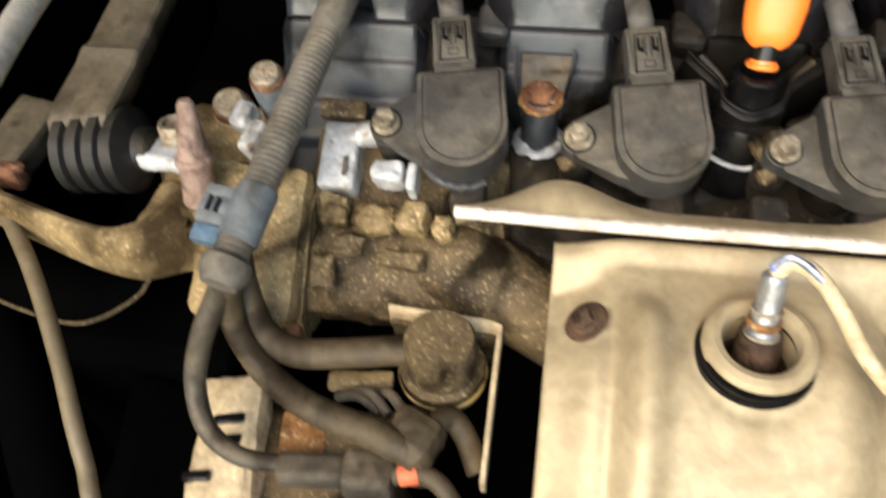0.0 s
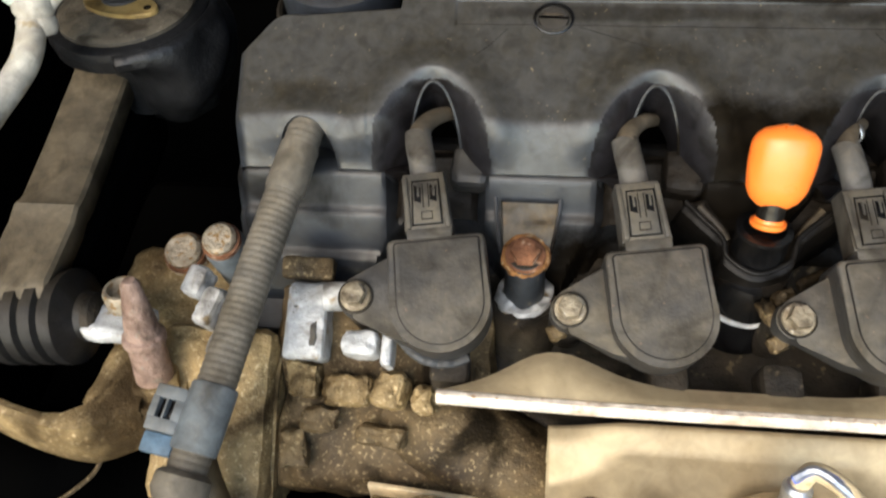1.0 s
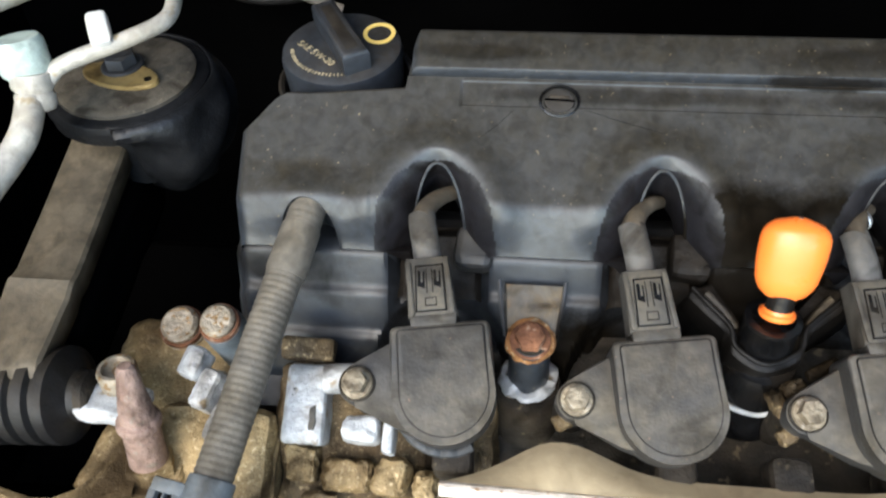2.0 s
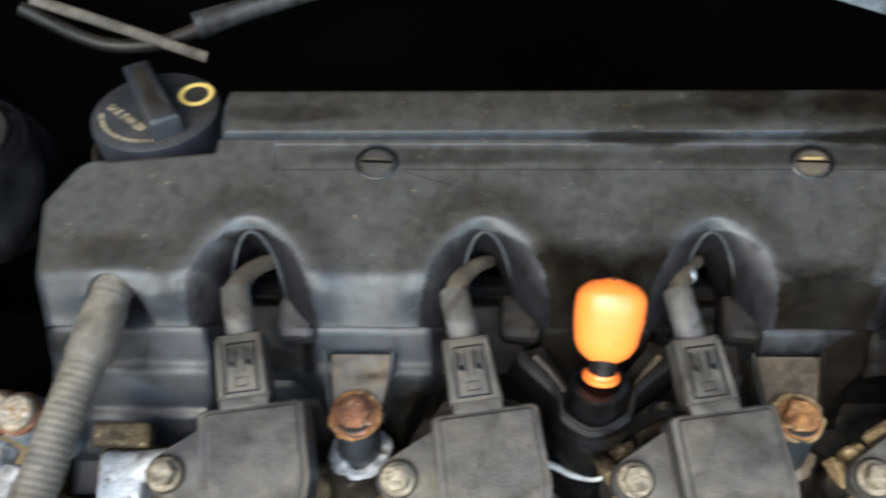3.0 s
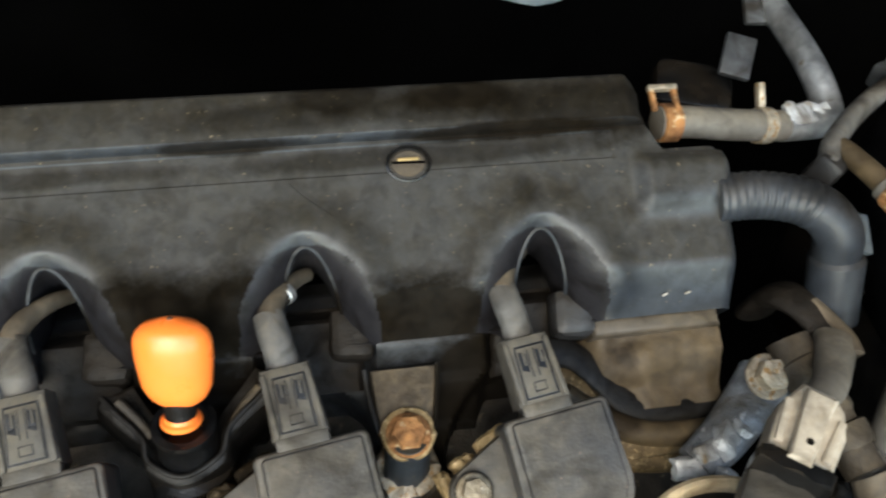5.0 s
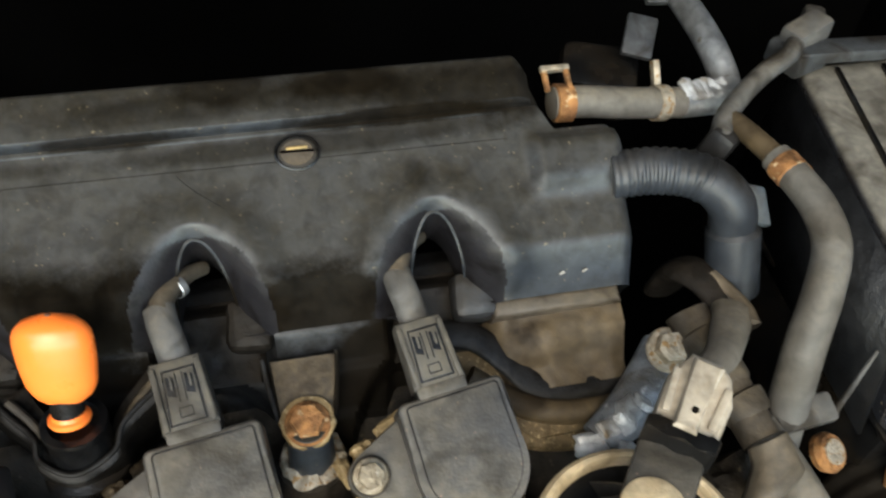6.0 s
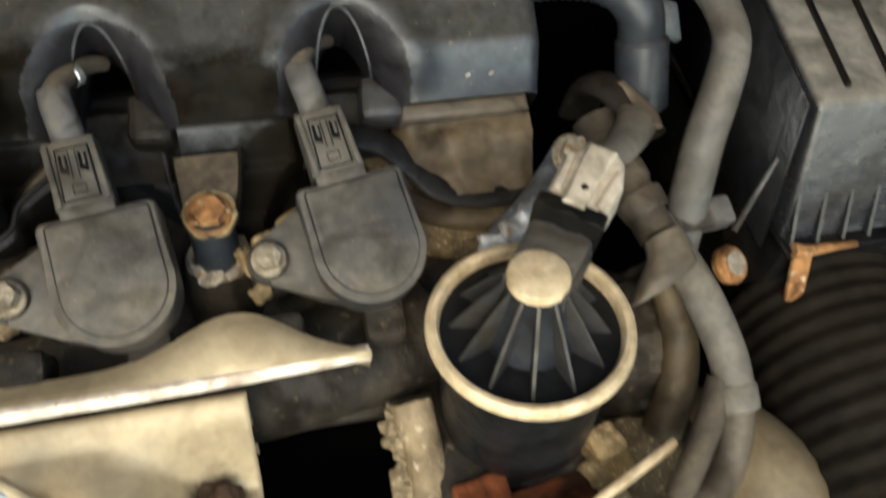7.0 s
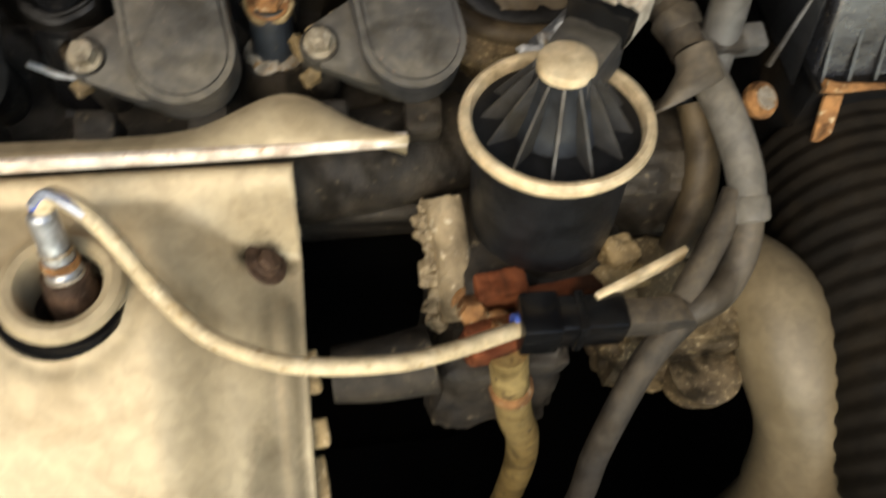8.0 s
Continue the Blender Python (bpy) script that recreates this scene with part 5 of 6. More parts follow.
    lathe(bm, [(0.0082, 0), (0.0094 + 0.0003 * k, 0.001), (0.0092, length - 0.002), (0.0080, length)], m, 20, False)
    part("tape_wrap", bm, TAPE, loomtape)

breather = thing("breather_hose", "ribbed black breather hose bending down from the cover", "hose")
bm = bmesh.new()
sweep(bm, [(0.3700, 0.0860, 0.8500), (0.3860, 0.0845, 0.8520), (0.4010, 0.0800, 0.8525), (0.4090, 0.0762, 0.8505)], 0.0094, 20, 8, 0.0006, 0.0034)
part("ribbed_hose", bm, LOWER, breather)
bm = bmesh.new()
sweep(bm, [(0.4060, 0.0777, 0.8515), (0.4120, 0.0745, 0.8490), (0.4185, 0.0695, 0.8415), (0.4215, 0.0670, 0.8290)], (0.0094, 0.0098), 20, 8)
part("smooth_elbow", bm, LOWER, breather)
bm = bmesh.new()
m, length = between((0.4212, 0.0672, 0.8320), (0.4245, 0.0560, 0.8040))
lathe(bm, [(0.0096, 0), (0.0112, 0.002), (0.0112, length), (0.0100, length + 0.001)], m, 24)
part("hose_cuff", bm, LOWER, breather)
bm = bmesh.new()
box(bm, pose(0.4370, 0.0790, 0.8300, 25, 20, 0), 0.014, 0.018, 0.004, 0.0012)
part("cuff_tab", bm, BLUECLIP, breather, "blue-grey plastic tab")

water = thing("heater_hose", "dusty grey heater hose bending down beside the air box", "hose")
bm = bmesh.new()
sweep(bm, [(0.4260, 0.1070, 0.8580), (0.4300, 0.0960, 0.8590), (0.4350, 0.0740, 0.8598)], (0.0044, 0.0046), 14, 8)
part("pipe_end", bm, BROWNHOSE, water, "thin brown steel pipe end")
bm = bmesh.new()
sweep(bm, [(0.4345, 0.0765, 0.8597), (0.4370, 0.0660, 0.8592), (0.4400, 0.0500, 0.8565), (0.4395, 0.0355, 0.8510), (0.4330, 0.0225, 0.8410), (0.4265, 0.0115, 0.8250), (0.4235, 0.0010, 0.8000), (0.4220, -0.0060, 0.7800)], (0.0062, 0.0084), 18, 8)
part("hose", bm, HEATER, water)
bm = bmesh.new()
m, length = between((0.4352, 0.0735, 0.8597), (0.4368, 0.0660, 0.8592))
lathe(bm, [(0.0060, 0), (0.0068, 0.0005), (0.0068, length - 0.0005), (0.0062, length)], m, 24, False)
clip_ = part("spring_clip", bm, ORANGERUST, water, "rusty spring clip")
bm = bmesh.new()
box(bm, m @ Matrix.Translation((0.0095, -0.004, length / 2)), 0.009, 0.0018, 0.0035, 0.0006)
part("clip_ear", bm, ORANGERUST, clip_)

topipe = thing("coolant_return_hose", "grey hose with rusty clip joined to a bent steel pipe", "hose")
bm = bmesh.new()
sweep(bm, [(0.3552, 0.1215, 0.8606), (0.3700, 0.1220, 0.8595), (0.3880, 0.1230, 0.8560), (0.4050, 0.1245, 0.8530), (0.4190, 0.1260, 0.8505)], 0.0068, 18, 8)
part("hose", bm, CONDUIT, topipe)
bm = bmesh.new()
m, length = between((0.3560, 0.1215, 0.8605), (0.3640, 0.1215, 0.8600))
lathe(bm, [(0.0070, 0), (0.0080, 0.0005), (0.0080, length - 0.0005), (0.0070, length)], m, 28, False)
clip_ = part("spring_clip", bm, ORANGERUST, topipe, "orange rusted spring clip")
for s in (-1, 1):
    bm = bmesh.new()
    box(bm, pose(0.3575 + s * 0.0048, 0.1260, 0.8690, 25), 0.0022, 0.0100, 0.0024, 0.0005)
    part("clip_ear", bm, ORANGERUST, clip_)
bm = bmesh.new()
box(bm, pose(0.3575, 0.1305, 0.8712, 25), 0.0125, 0.0026, 0.0030, 0.0006)
part("clip_bridge", bm, ZINC, clip_)
bm = bmesh.new()
m, length = between((0.4035, 0.1243, 0.8533), (0.4095, 0.1249, 0.8522))
lathe(bm, [(0.0070, 0), (0.0079, 0.0005), (0.0079, length - 0.0005), (0.0070, length)], m, 28, False)
box(bm, pose(0.4060, 0.1335, 0.8620, 48), 0.0030, 0.0110, 0.0040, 0.0006)
part("pale_clip", bm, ZINC, topipe, "pale steel clip")
bm = bmesh.new()
sweep(bm, [(0.4170, 0.1258, 0.8508), (0.4290, 0.1278, 0.8490), (0.4380, 0.1295, 0.8480), (0.4440, 0.1330, 0.8480), (0.4465, 0.1400, 0.8490), (0.4460, 0.1520, 0.8540), (0.4440, 0.1680, 0.8590), (0.4415, 0.1900, 0.8630), (0.4400, 0.2080, 0.8660)], (0.0070, 0.0064), 18, 8)
part("steel_pipe", bm, CHROME, topipe, "bent dull steel pipe")
bm = bmesh.new()
for k in range(5):
    lump(bm, pose(0.4195 + 0.0048 * k, 0.1262 + 0.0010 * k, 0.8570 - 0.0010 * k, 20, 0, 8), 0.0060, 0.0100, 0.0034, 4, 0.0014, 240, 0.0012)
part("white_crust", bm, SILVER, topipe, "white corrosion on the joint")

vac = thing("vacuum_hose", "thin grey vacuum hose rising to a connector", "hose")
bm = bmesh.new()
sweep(bm, [(0.4200, 0.0940, 0.8560), (0.4265, 0.1040, 0.8590), (0.4400, 0.1160, 0.8610), (0.4560, 0.1270, 0.8630), (0.4690, 0.1340, 0.8645), (0.4790, 0.1440, 0.8650)], 0.0045, 12, 8)
part("hose", bm, BOOT, vac)
bm = bmesh.new()
box(bm, pose(0.4205, 0.0950, 0.8510, 15, 10, 40), 0.011, 0.012, 0.018, 0.003)
part("hose_joint", bm, RUBBER, vac)
bm = bmesh.new()
box(bm, pose(0.4850, 0.1480, 0.8660, 0, -6, 24), 0.024, 0.013, 0.012, 0.003)
box(bm, pose(0.4930, 0.1560, 0.8650, 0, -6, 60), 0.018, 0.010, 0.010, 0.0025)
part("hose_connector", bm, BOOT, vac, "grey plastic connector")

solenoid = thing("purge_solenoid", "grey solenoid valve with a pale bracket at the back", "solenoid")
bm = bmesh.new()
box(bm, pose(0.4050, 0.1850, 0.8200, 15, 0, -20), 0.040, 0.030, 0.030, 0.006)
part("solenoid_body", bm, BLACK, solenoid)
bm = bmesh.new()
box(bm, pose(0.4190, 0.1780, 0.8500, 30, 6, -22), 0.015, 0.022, 0.004, 0.0012)
box(bm, pose(0.4360, 0.1990, 0.8650, 30, 0, -6), 0.020, 0.022, 0.004, 0.0012)
part("pale_bracket", bm, PALE, solenoid)

rail = thing("rail_bracket", "pale steel rail bracket along the back of the air box", "bracket")
bm = bmesh.new()
box(bm, pose(0.5300, 0.1420, 0.8580, 0, 4, 3), 0.110, 0.012, 0.006, 0.001)
box(bm, pose(0.4820, 0.1440, 0.8580, 0, 0, 20), 0.022, 0.020, 0.012, 0.002)
part("rail", bm, PALE, rail)

# ---- air box ----
airbox = thing("air_box", "dusty black plastic air filter box with ribbed front", "air box")
bm = bmesh.new()
top = [(0.4690, 0.0105, 0.8385), (0.6500, 0.0105, 0.8385), (0.6500, 0.1500, 0.8465), (0.4890, 0.1500, 0.8465)]
skirt = [(0.4715, -0.0070, 0.7780), (0.6500, -0.0070, 0.7780), (0.6500, 0.1520, 0.7780), (0.4900, 0.1520, 0.7780)]
hi, lo = [bm.verts.new(p) for p in top], [bm.verts.new(p) for p in skirt]
bm.faces.new(hi)
for i in range(4):
    bm.faces.new((lo[i], lo[(i + 1) % 4], hi[(i + 1) % 4], hi[i]))
bmesh.ops.bevel(bm, geom=[e for e in bm.edges if max(v.co.z for v in e.verts) > 0.83], offset=0.0035, segments=3, affect="EDGES", profile=0.5)
part("lid", bm, AIRBOX, airbox)
# black sheet over the box's left side stands for its shade
bm = bmesh.new()
bm.faces.new([bm.verts.new(p) for p in ((0.4685, 0.0150, 0.8350), (0.4865, 0.1480, 0.8430), (0.4760, 0.1480, 0.7700), (0.4660, -0.0030, 0.7700))])
ob = part("side_shade", bm, MOUNTRUBBER, airbox, "black sheet painted as the shade on the box's side")
ob.modifiers.new("thick", "SOLIDIFY").thickness = 0.0015
bm = bmesh.new()
sweep(bm, [(0.4665, 0.0130, 0.8080), (0.4615, 0.0090, 0.7920), (0.4565, 0.0050, 0.7740)], (0.0007, 0.0016), 8, 4)
part("side_fin", bm, BOOT, airbox, "thin glossy fin on the side wall")
# black strips painted for the shadow along the lid's two grooves
for x, turn in ((0.4965, -9.8), (0.5190, -12.0)):
    bm = bmesh.new()
    box(bm, pose(x, 0.0810, 0.8428, 3.3, 0, turn), 0.0022, 0.128, 0.0036, 0.0006)
    part("lid_groove_shade", bm, BLACK, airbox)
for k in range(7):
    x = 0.4735 + 0.0125 * k
    bm = bmesh.new()
    a = [bm.verts.new((x - 0.0008, y, z)) for y, z in ((-0.0066, 0.7785), (0.0000, 0.8010), (-0.0110, 0.7785))]
    b = [bm.verts.new((x + 0.0008, y, z)) for y, z in ((-0.0066, 0.7785), (0.0000, 0.8010), (-0.0110, 0.7785))]
    bm.faces.new(a)
    bm.faces.new(b[::-1])
    for i in range(3):
        bm.faces.new((a[(i + 1) % 3], a[i], b[i], b[(i + 1) % 3]))
    part("front_rib", bm, AIRBOX, airbox)
bm = bmesh.new()
box(bm, pose(0.5755, 0.0750, 0.7330), 0.200, 0.165, 0.084, 0.004)
part("lower_box", bm, BLACK, airbox)
bm = bmesh.new()
box(bm, pose(0.5740, 0.0720, 0.7752), 0.204, 0.172, 0.0050, 0.0015)
part("joint_flange", bm, BLACK, airbox)
bm = bmesh.new()
box(bm, pose(0.4838, -0.0145, 0.7590, -27, 0, -6), 0.0088, 0.0030, 0.0230, 0.0012)
clipp = part("clip", bm, ORANGERUST, airbox, "orange rusted lid clip")
bm = bmesh.new()
sweep(bm, [(0.4735, -0.0128, 0.7785), (0.4800, -0.0135, 0.7775), (0.4900, -0.0135, 0.7775), (0.5040, -0.0135, 0.7775)], (0.0032, 0.0014), 8, 5)
part("clip_wire", bm, ORANGERUST, clipp)

duct = thing("intake_duct", "black ribbed intake duct beside the battery side", "air duct")
bm = bmesh.new()
sweep(bm, [(0.5130, -0.0050, 0.7180), (0.5090, -0.0600, 0.7180), (0.5070, -0.1100, 0.7140), (0.5080, -0.1700, 0.7020), (0.5120, -0.2400, 0.6850)], 0.0440, 32, 8, 0.0014, 0.0090)
part("ribbed_duct", bm, DUCT, duct)

radhose = thing("radiator_hose", "thick tan dusty radiator hose", "hose")
bm = bmesh.new()
sweep(bm, [(0.4400, -0.0480, 0.6950), (0.4470, -0.0620, 0.7080), (0.4530, -0.0840, 0.7150), (0.4560, -0.1060, 0.7060), (0.4660, -0.1290, 0.6840), (0.4690, -0.1450, 0.6500), (0.4700, -0.1540, 0.6000), (0.4700, -0.1560, 0.3700)], (0.0200, 0.0255), 26, 8)
part("hose", bm, BIGHOSE, radhose)
thermo = thing("thermostat_housing", "grimy tan thermostat housing with corroded necks", "housing")
bm = bmesh.new()
lump(bm, pose(0.4080, -0.0700, 0.6900), 0.060, 0.060, 0.060, 8, 0.005, 70, 0.012)
part("housing_casting", bm, CAST, thermo)
bm = bmesh.new()
lump(bm, pose(0.3980, -0.0200, 0.7350), 0.060, 0.050, 0.060, 8, 0.005, 70, 0.012)
part("upper_casting", bm, DARKCAST, thermo)
bm = bmesh.new()
lathe(bm, [(0.014, 0), (0.014, 0.012), (0.017, 0.014), (0.017, 0.022), (0.013, 0.024), (0.0, 0.024)], pose(0.4200, -0.1000, 0.6780, 10), 24)
part("neck", bm, CAST, thermo)
bm = bmesh.new()
sweep(bm, [(0.4130, -0.0180, 0.7780), (0.4165, -0.0330, 0.7660), (0.4150, -0.0480, 0.7500), (0.4090, -0.0600, 0.7300)], (0.0070, 0.0085), 14, 8)
part("bypass_pipe", bm, BROWNHOSE, thermo, "brown grimy bypass pipe")
grom = thing("grommet_bolt", "rust-stained round grommet with a pale face", "grommet")
bm = bmesh.new()
lathe(bm, [(0.0082, 0), (0.0087, 0.003), (0.0074, 0.0055), (0.0042, 0.0060), (0.0038, 0.0045), (0.0, 0.0045)], pose(0.4528, -0.0045, 0.7610, 25, 20), 28)
part("face", bm, ORANGERUST, grom)
bm = bmesh.new()
lathe(bm, [(0.0054, 0.0050), (0.0054, 0.0066), (0.0, 0.0068)], pose(0.4528, -0.0045, 0.7610, 25, 20), 24)
part("pale_centre", bm, ZINC, grom)
clipgrey = thing("hose_bracket", "grey plastic hose bracket", "bracket")
bm = bmesh.new()
box(bm, pose(0.4290, -0.0020, 0.7960, 20, 0, 5), 0.026, 0.012, 0.010, 0.002)
part("bracket_block", bm, BOOT, clipgrey)

# ---- head end beside the valve ----
ear = thing("head_end_bracket", "silver corroded cast ear with a rusty bolt", "bracket")
bm = bmesh.new()
sweep(bm, [(0.3890, 0.0350, 0.7960), (0.3820, 0.0290, 0.7925), (0.3740, 0.0225, 0.7890), (0.3640, 0.0150, 0.7860), (0.3520, 0.0080, 0.7820)], (0.0118, 0.0085), 18, 8, flat=0.8)
for v in bm.verts:
    v.co += 0.0010 * noise.noise(v.co * 120) * Vector((1, 1, 1))
part("ear_casting", bm, EARCAST, ear)
hexbolt("ear_bolt", pose(0.3850, 0.0315, 0.8030, 25), 0.0066, 0.0075, ZINC, ear, 1.4, "pale bolt with rusty flange")
bm = bmesh.new()
for k, (p, q) in enumerate((((0.3480, 0.0060, 0.7850), 0.014), ((0.3560, 0.0100, 0.7900), 0.012), ((0.3630, 0.0120, 0.7935), 0.016), ((0.3700, 0.0150, 0.7950), 0.010), ((0.3600, 0.0030, 0.7850), 0.012))):
    lump(bm, pose(*p, 30, 10 * k, 25 * k), q, q * 0.6, q * 0.35, 5, 0.0016, 230, 0.0012)
part("ledge", bm, SILVER, ear)
ledge = thing("head_end_plate", "dusty brown stepped plate at the end of the valve cover", "plate", m=HEAD)
bm = bmesh.new()
prism(bm, [(0.300, 0.052), (0.370, 0.052), (0.372, 0.006), (0.330, 0.004), (0.310, 0.020)], -0.060, -0.0300, Matrix(), 0.004)
part("plate", bm, CAST, ledge)
bm = bmesh.new()
prism(bm, [(0.3180, 0.0610), (0.3725, 0.0610), (0.3725, 0.0530), (0.3180, 0.0525)], -0.0250, -0.0125, Matrix(), 0.0034, 4)
part("ledge_strip", bm, BROWNDUST, ledge, "tan dusty strip below the cover's face")
bm = bmesh.new()
rows = []
for i in range(29):
    x = 0.3120 + 0.0610 * i / 28
    col = []
    for k in range(17):
        u = 0.0540 - 0.0300 * k / 16
        w = -0.0175 - 0.0105 * smoothstep(0.2, 0.9, k / 16) + 0.0030 * noise.noise(Vector((x * 60, u * 90, 1))) + 0.0012 * noise.noise(Vector((x * 260, u * 260, 5)))
        col.append((x, u, w - 0.012 * (1 - smoothstep(0.3120, 0.3240, x))))
    rows.append(col)
grid(bm, rows)
part("upper_step", bm, BROWNHOSE, ledge, "brown dusty upper step")
bm = bmesh.new()
sweep(bm, [(0.2960, 0.0510, -0.0160), (0.3100, 0.0480, -0.0180), (0.3220, 0.0380, -0.0215), (0.3330, 0.0275, -0.0250), (0.3480, 0.0235, -0.0265), (0.3740, 0.0240, -0.0270)], 0.0058, 14, 8, flat=0.28)
bmesh.ops.translate(bm, vec=(0, 0, -0.0030), verts=bm.verts)
part("curved_rim", bm, OILGLOSS, ledge, "dark grimy rim curving round the step")
bm = bmesh.new()
sweep(bm, [(0.3060, 0.0330, -0.0270), (0.3200, 0.0230, -0.0290), (0.3380, 0.0150, -0.0310), (0.3580, 0.0130, -0.0320), (0.3760, 0.0140, -0.0320)], 0.0056, 14, 8)
part("middle_rim", bm, BROWNHOSE, ledge, "brown dusty casting rim")
bm = bmesh.new()
sweep(bm, [(0.3160, 0.0120, -0.0360), (0.3340, 0.0050, -0.0370), (0.3560, 0.0030, -0.0380), (0.3740, 0.0040, -0.0380)], 0.0050, 14, 8)
part("lower_rim", bm, CAST, ledge)

exman = thing("exhaust_manifold", "dark rusty exhaust manifold pipe behind the shield", "exhaust manifold")
bm = bmesh.new()
sweep(bm, [(0.2200, -0.0120, 0.7350), (0.2550, -0.0130, 0.7400), (0.2900, -0.0080, 0.7420), (0.3200, 0.0000, 0.7400)], 0.0230, 22, 8)
part("dark_runner", bm, DARKCAST, exman)
bm = bmesh.new()
sweep(bm, [(0.2560, -0.0940, 0.7050), (0.2750, -0.0940, 0.7060), (0.2980, -0.0920, 0.7080)], (0.0120, 0.0150), 18, 6)
part("stub", bm, DARKCAST, exman)

# ---- timing end: mount, bracket, bolts ----
mount = thing("engine_mount", "black rubber engine mount with gold washer and nut", "engine mount")
MC = Matrix.Translation((-0.1335, 0.1400, 0.8440))
bm = bmesh.new()
prof = [(0.0200, -0.052), (0.0210, -0.0240), (0.0240, -0.0170), (0.0330, -0.0145), (0.0395, -0.0115), (0.0398, -0.0075), (0.0405, -0.0050), (0.0395, -0.0015), (0.0375, -0.0005), (0.0, 0.0)]
lathe(bm, prof, MC, 48)
part("rubber_body", bm, MOUNTRUBBER, mount)
bm = bmesh.new()
rows = []
for i in range(57):
    a = radians(-80 + 170 * i / 56)
    col = []
    for k in range(15):
        h = k / 14
        r = 0.0375 + 0.0105 * math.sin(math.pi * min(1.0, h * 1.05 + 0.12)) - 0.006 * smoothstep(0.72, 1.0, h)
        r += 0.0018 * math.sin(5 * a + 9 * h + 1.5 * math.sin(3 * a)) * smoothstep(0.0, 0.25, h) + 0.0012 * noise.noise(Vector((a * 2.2, h * 2.6, 3.0)))
        r *= 1 - 0.45 * (1 - smoothstep(radians(-80), radians(-35), a)) * smoothstep(0.05, 0.4, h)
        col.append(MC @ Vector((r * math.cos(a), r * math.sin(a), -0.0005 - 0.0560 * h)))
    rows.append(col)
grid(bm, rows)
ob = part("rubber_boot", bm, MOUNTRUBBER, mount, "folded black rubber boot")
ob.modifiers.new("thick", "SOLIDIFY").thickness = 0.0016
bm = bmesh.new()
lathe(bm, [(0.034, -0.001), (0.034, 0.0014), (0.032, 0.0024), (0.0, 0.0026)], MC, 40)
part("top_cup", bm, CUPDUST, mount, "dusty grey-brown top plate")
bm = bmesh.new()
prism(bm, [(0.0205 * math.cos(a) * (1 if math.cos(a) < 0 else 1.05), 0.0095 * math.sin(a)) for a in [2 * math.pi * k / 28 for k in range(28)]], 0.0024, 0.0048, MC @ Matrix.Translation((-0.001, -0.004, 0)) @ Matrix.Rotation(radians(-14), 4, "Z"), 0.0006)
washer = part("gold_washer", bm, BRASS, mount, "gold passivated washer plate")
bm = bmesh.new()
lathe(bm, [(0.0019, 0.0046), (0.0019, 0.0051), (0, 0.0051)], MC @ Matrix.Translation((0.0150, -0.0080, 0)), 16)
part("washer_hole", bm, BLACK, washer)
hexbolt("mount_nut", MC @ Matrix.Translation((-0.002, 0.003, 0.0040)), 0.0080, 0.0075, LOWER, mount, 1.3, "dark nut")

arm = thing("engine_bracket_arm", "grimy steel mount arm bent down to the bush", "bracket")
bm = bmesh.new()
rows = []
for y, z, cx, hw in ((0.160, 0.8280, -0.1500, 0.0150), (0.120, 0.8165, -0.1510, 0.0152), (0.080, 0.8062, -0.1522, 0.0153), (0.052, 0.8000, -0.1528, 0.0154), (0.0475, 0.7998, -0.1530, 0.0156), (0.0450, 0.8000, -0.1535, 0.0160), (0.0425, 0.7985, -0.1540, 0.0161), (0.038, 0.7960, -0.1545, 0.0162), (0.018, 0.7915, -0.1560, 0.0162), (0.0085, 0.7896, -0.1568, 0.0162), (0.0020, 0.7850, -0.1570, 0.0162), (-0.0010, 0.7770, -0.1570, 0.0160)):
    rows.append([(cx - hw, y, z - 0.012), (cx - hw, y, z - 0.0015), (cx - hw + 0.0015, y, z), (cx + hw - 0.0015, y, z), (cx + hw, y, z - 0.0015), (cx + hw, y, z - 0.012)])
grid(bm, rows)
ob = part("arm_plate", bm, ARMSTEEL, arm)
ob.modifiers.new("thick", "SOLIDIFY").thickness = 0.003
# near-black flank: the arm's shaded side, put into the colour
bm = bmesh.new()
lump(bm, pose(-0.1530, 0.0880, 0.7690, 7, 0, 0), 0.030, 0.120, 0.046, 7, 0.002, 50, 0.010)
part("arm_side", bm, SHADEBLACK, arm)

bush = thing("rubber_bush", "black ribbed rubber bush on a steel pin", "bush")
m, length = between((-0.1700, 0.0060, 0.7630), (-0.1270, 0.0065, 0.7670))
bm = bmesh.new()
prof = [(0.006, -0.004)]
for k in range(4):
    h = 0.001 + k * 0.0094
    prof += [(0.0195, h), (0.0222, h + 0.0015), (0.0222, h + 0.0066), (0.0195, h + 0.0080)]
prof += [(0.0120, 0.0405), (0.0112, length)]
lathe(bm, prof, m, 32)
part("rubber", bm, RUBBER, bush)
bm = bmesh.new()
lathe(bm, [(0.0110, length - 0.002), (0.0115, length + 0.004), (0.0090, length + 0.006), (0.0, length + 0.006)], m, 24)
part("pin", bm, DARKCAST, bush)
side = thing("chassis_bracket", "rust-edged tan steel bracket beside the bush", "bracket")
bm = bmesh.new()
lump(bm, pose(-0.2140, 0.0260, 0.7500, 6, 4, -6), 0.026, 0.050, 0.018, 6, 0.0014, 90, 0.0035)
part("bracket_plate", bm, ARMSTEEL, side)
bm = bmesh.new()
lump(bm, pose(-0.2100, 0.0000, 0.7480, 6, 4, -6), 0.020, 0.010, 0.016, 5, 0.0014, 130, 0.003)
part("rusty_end", bm, RUST, side)
lug = thing("mount_lug", "pale corroded lug with a bolt collar", "lug")
bm = bmesh.new()
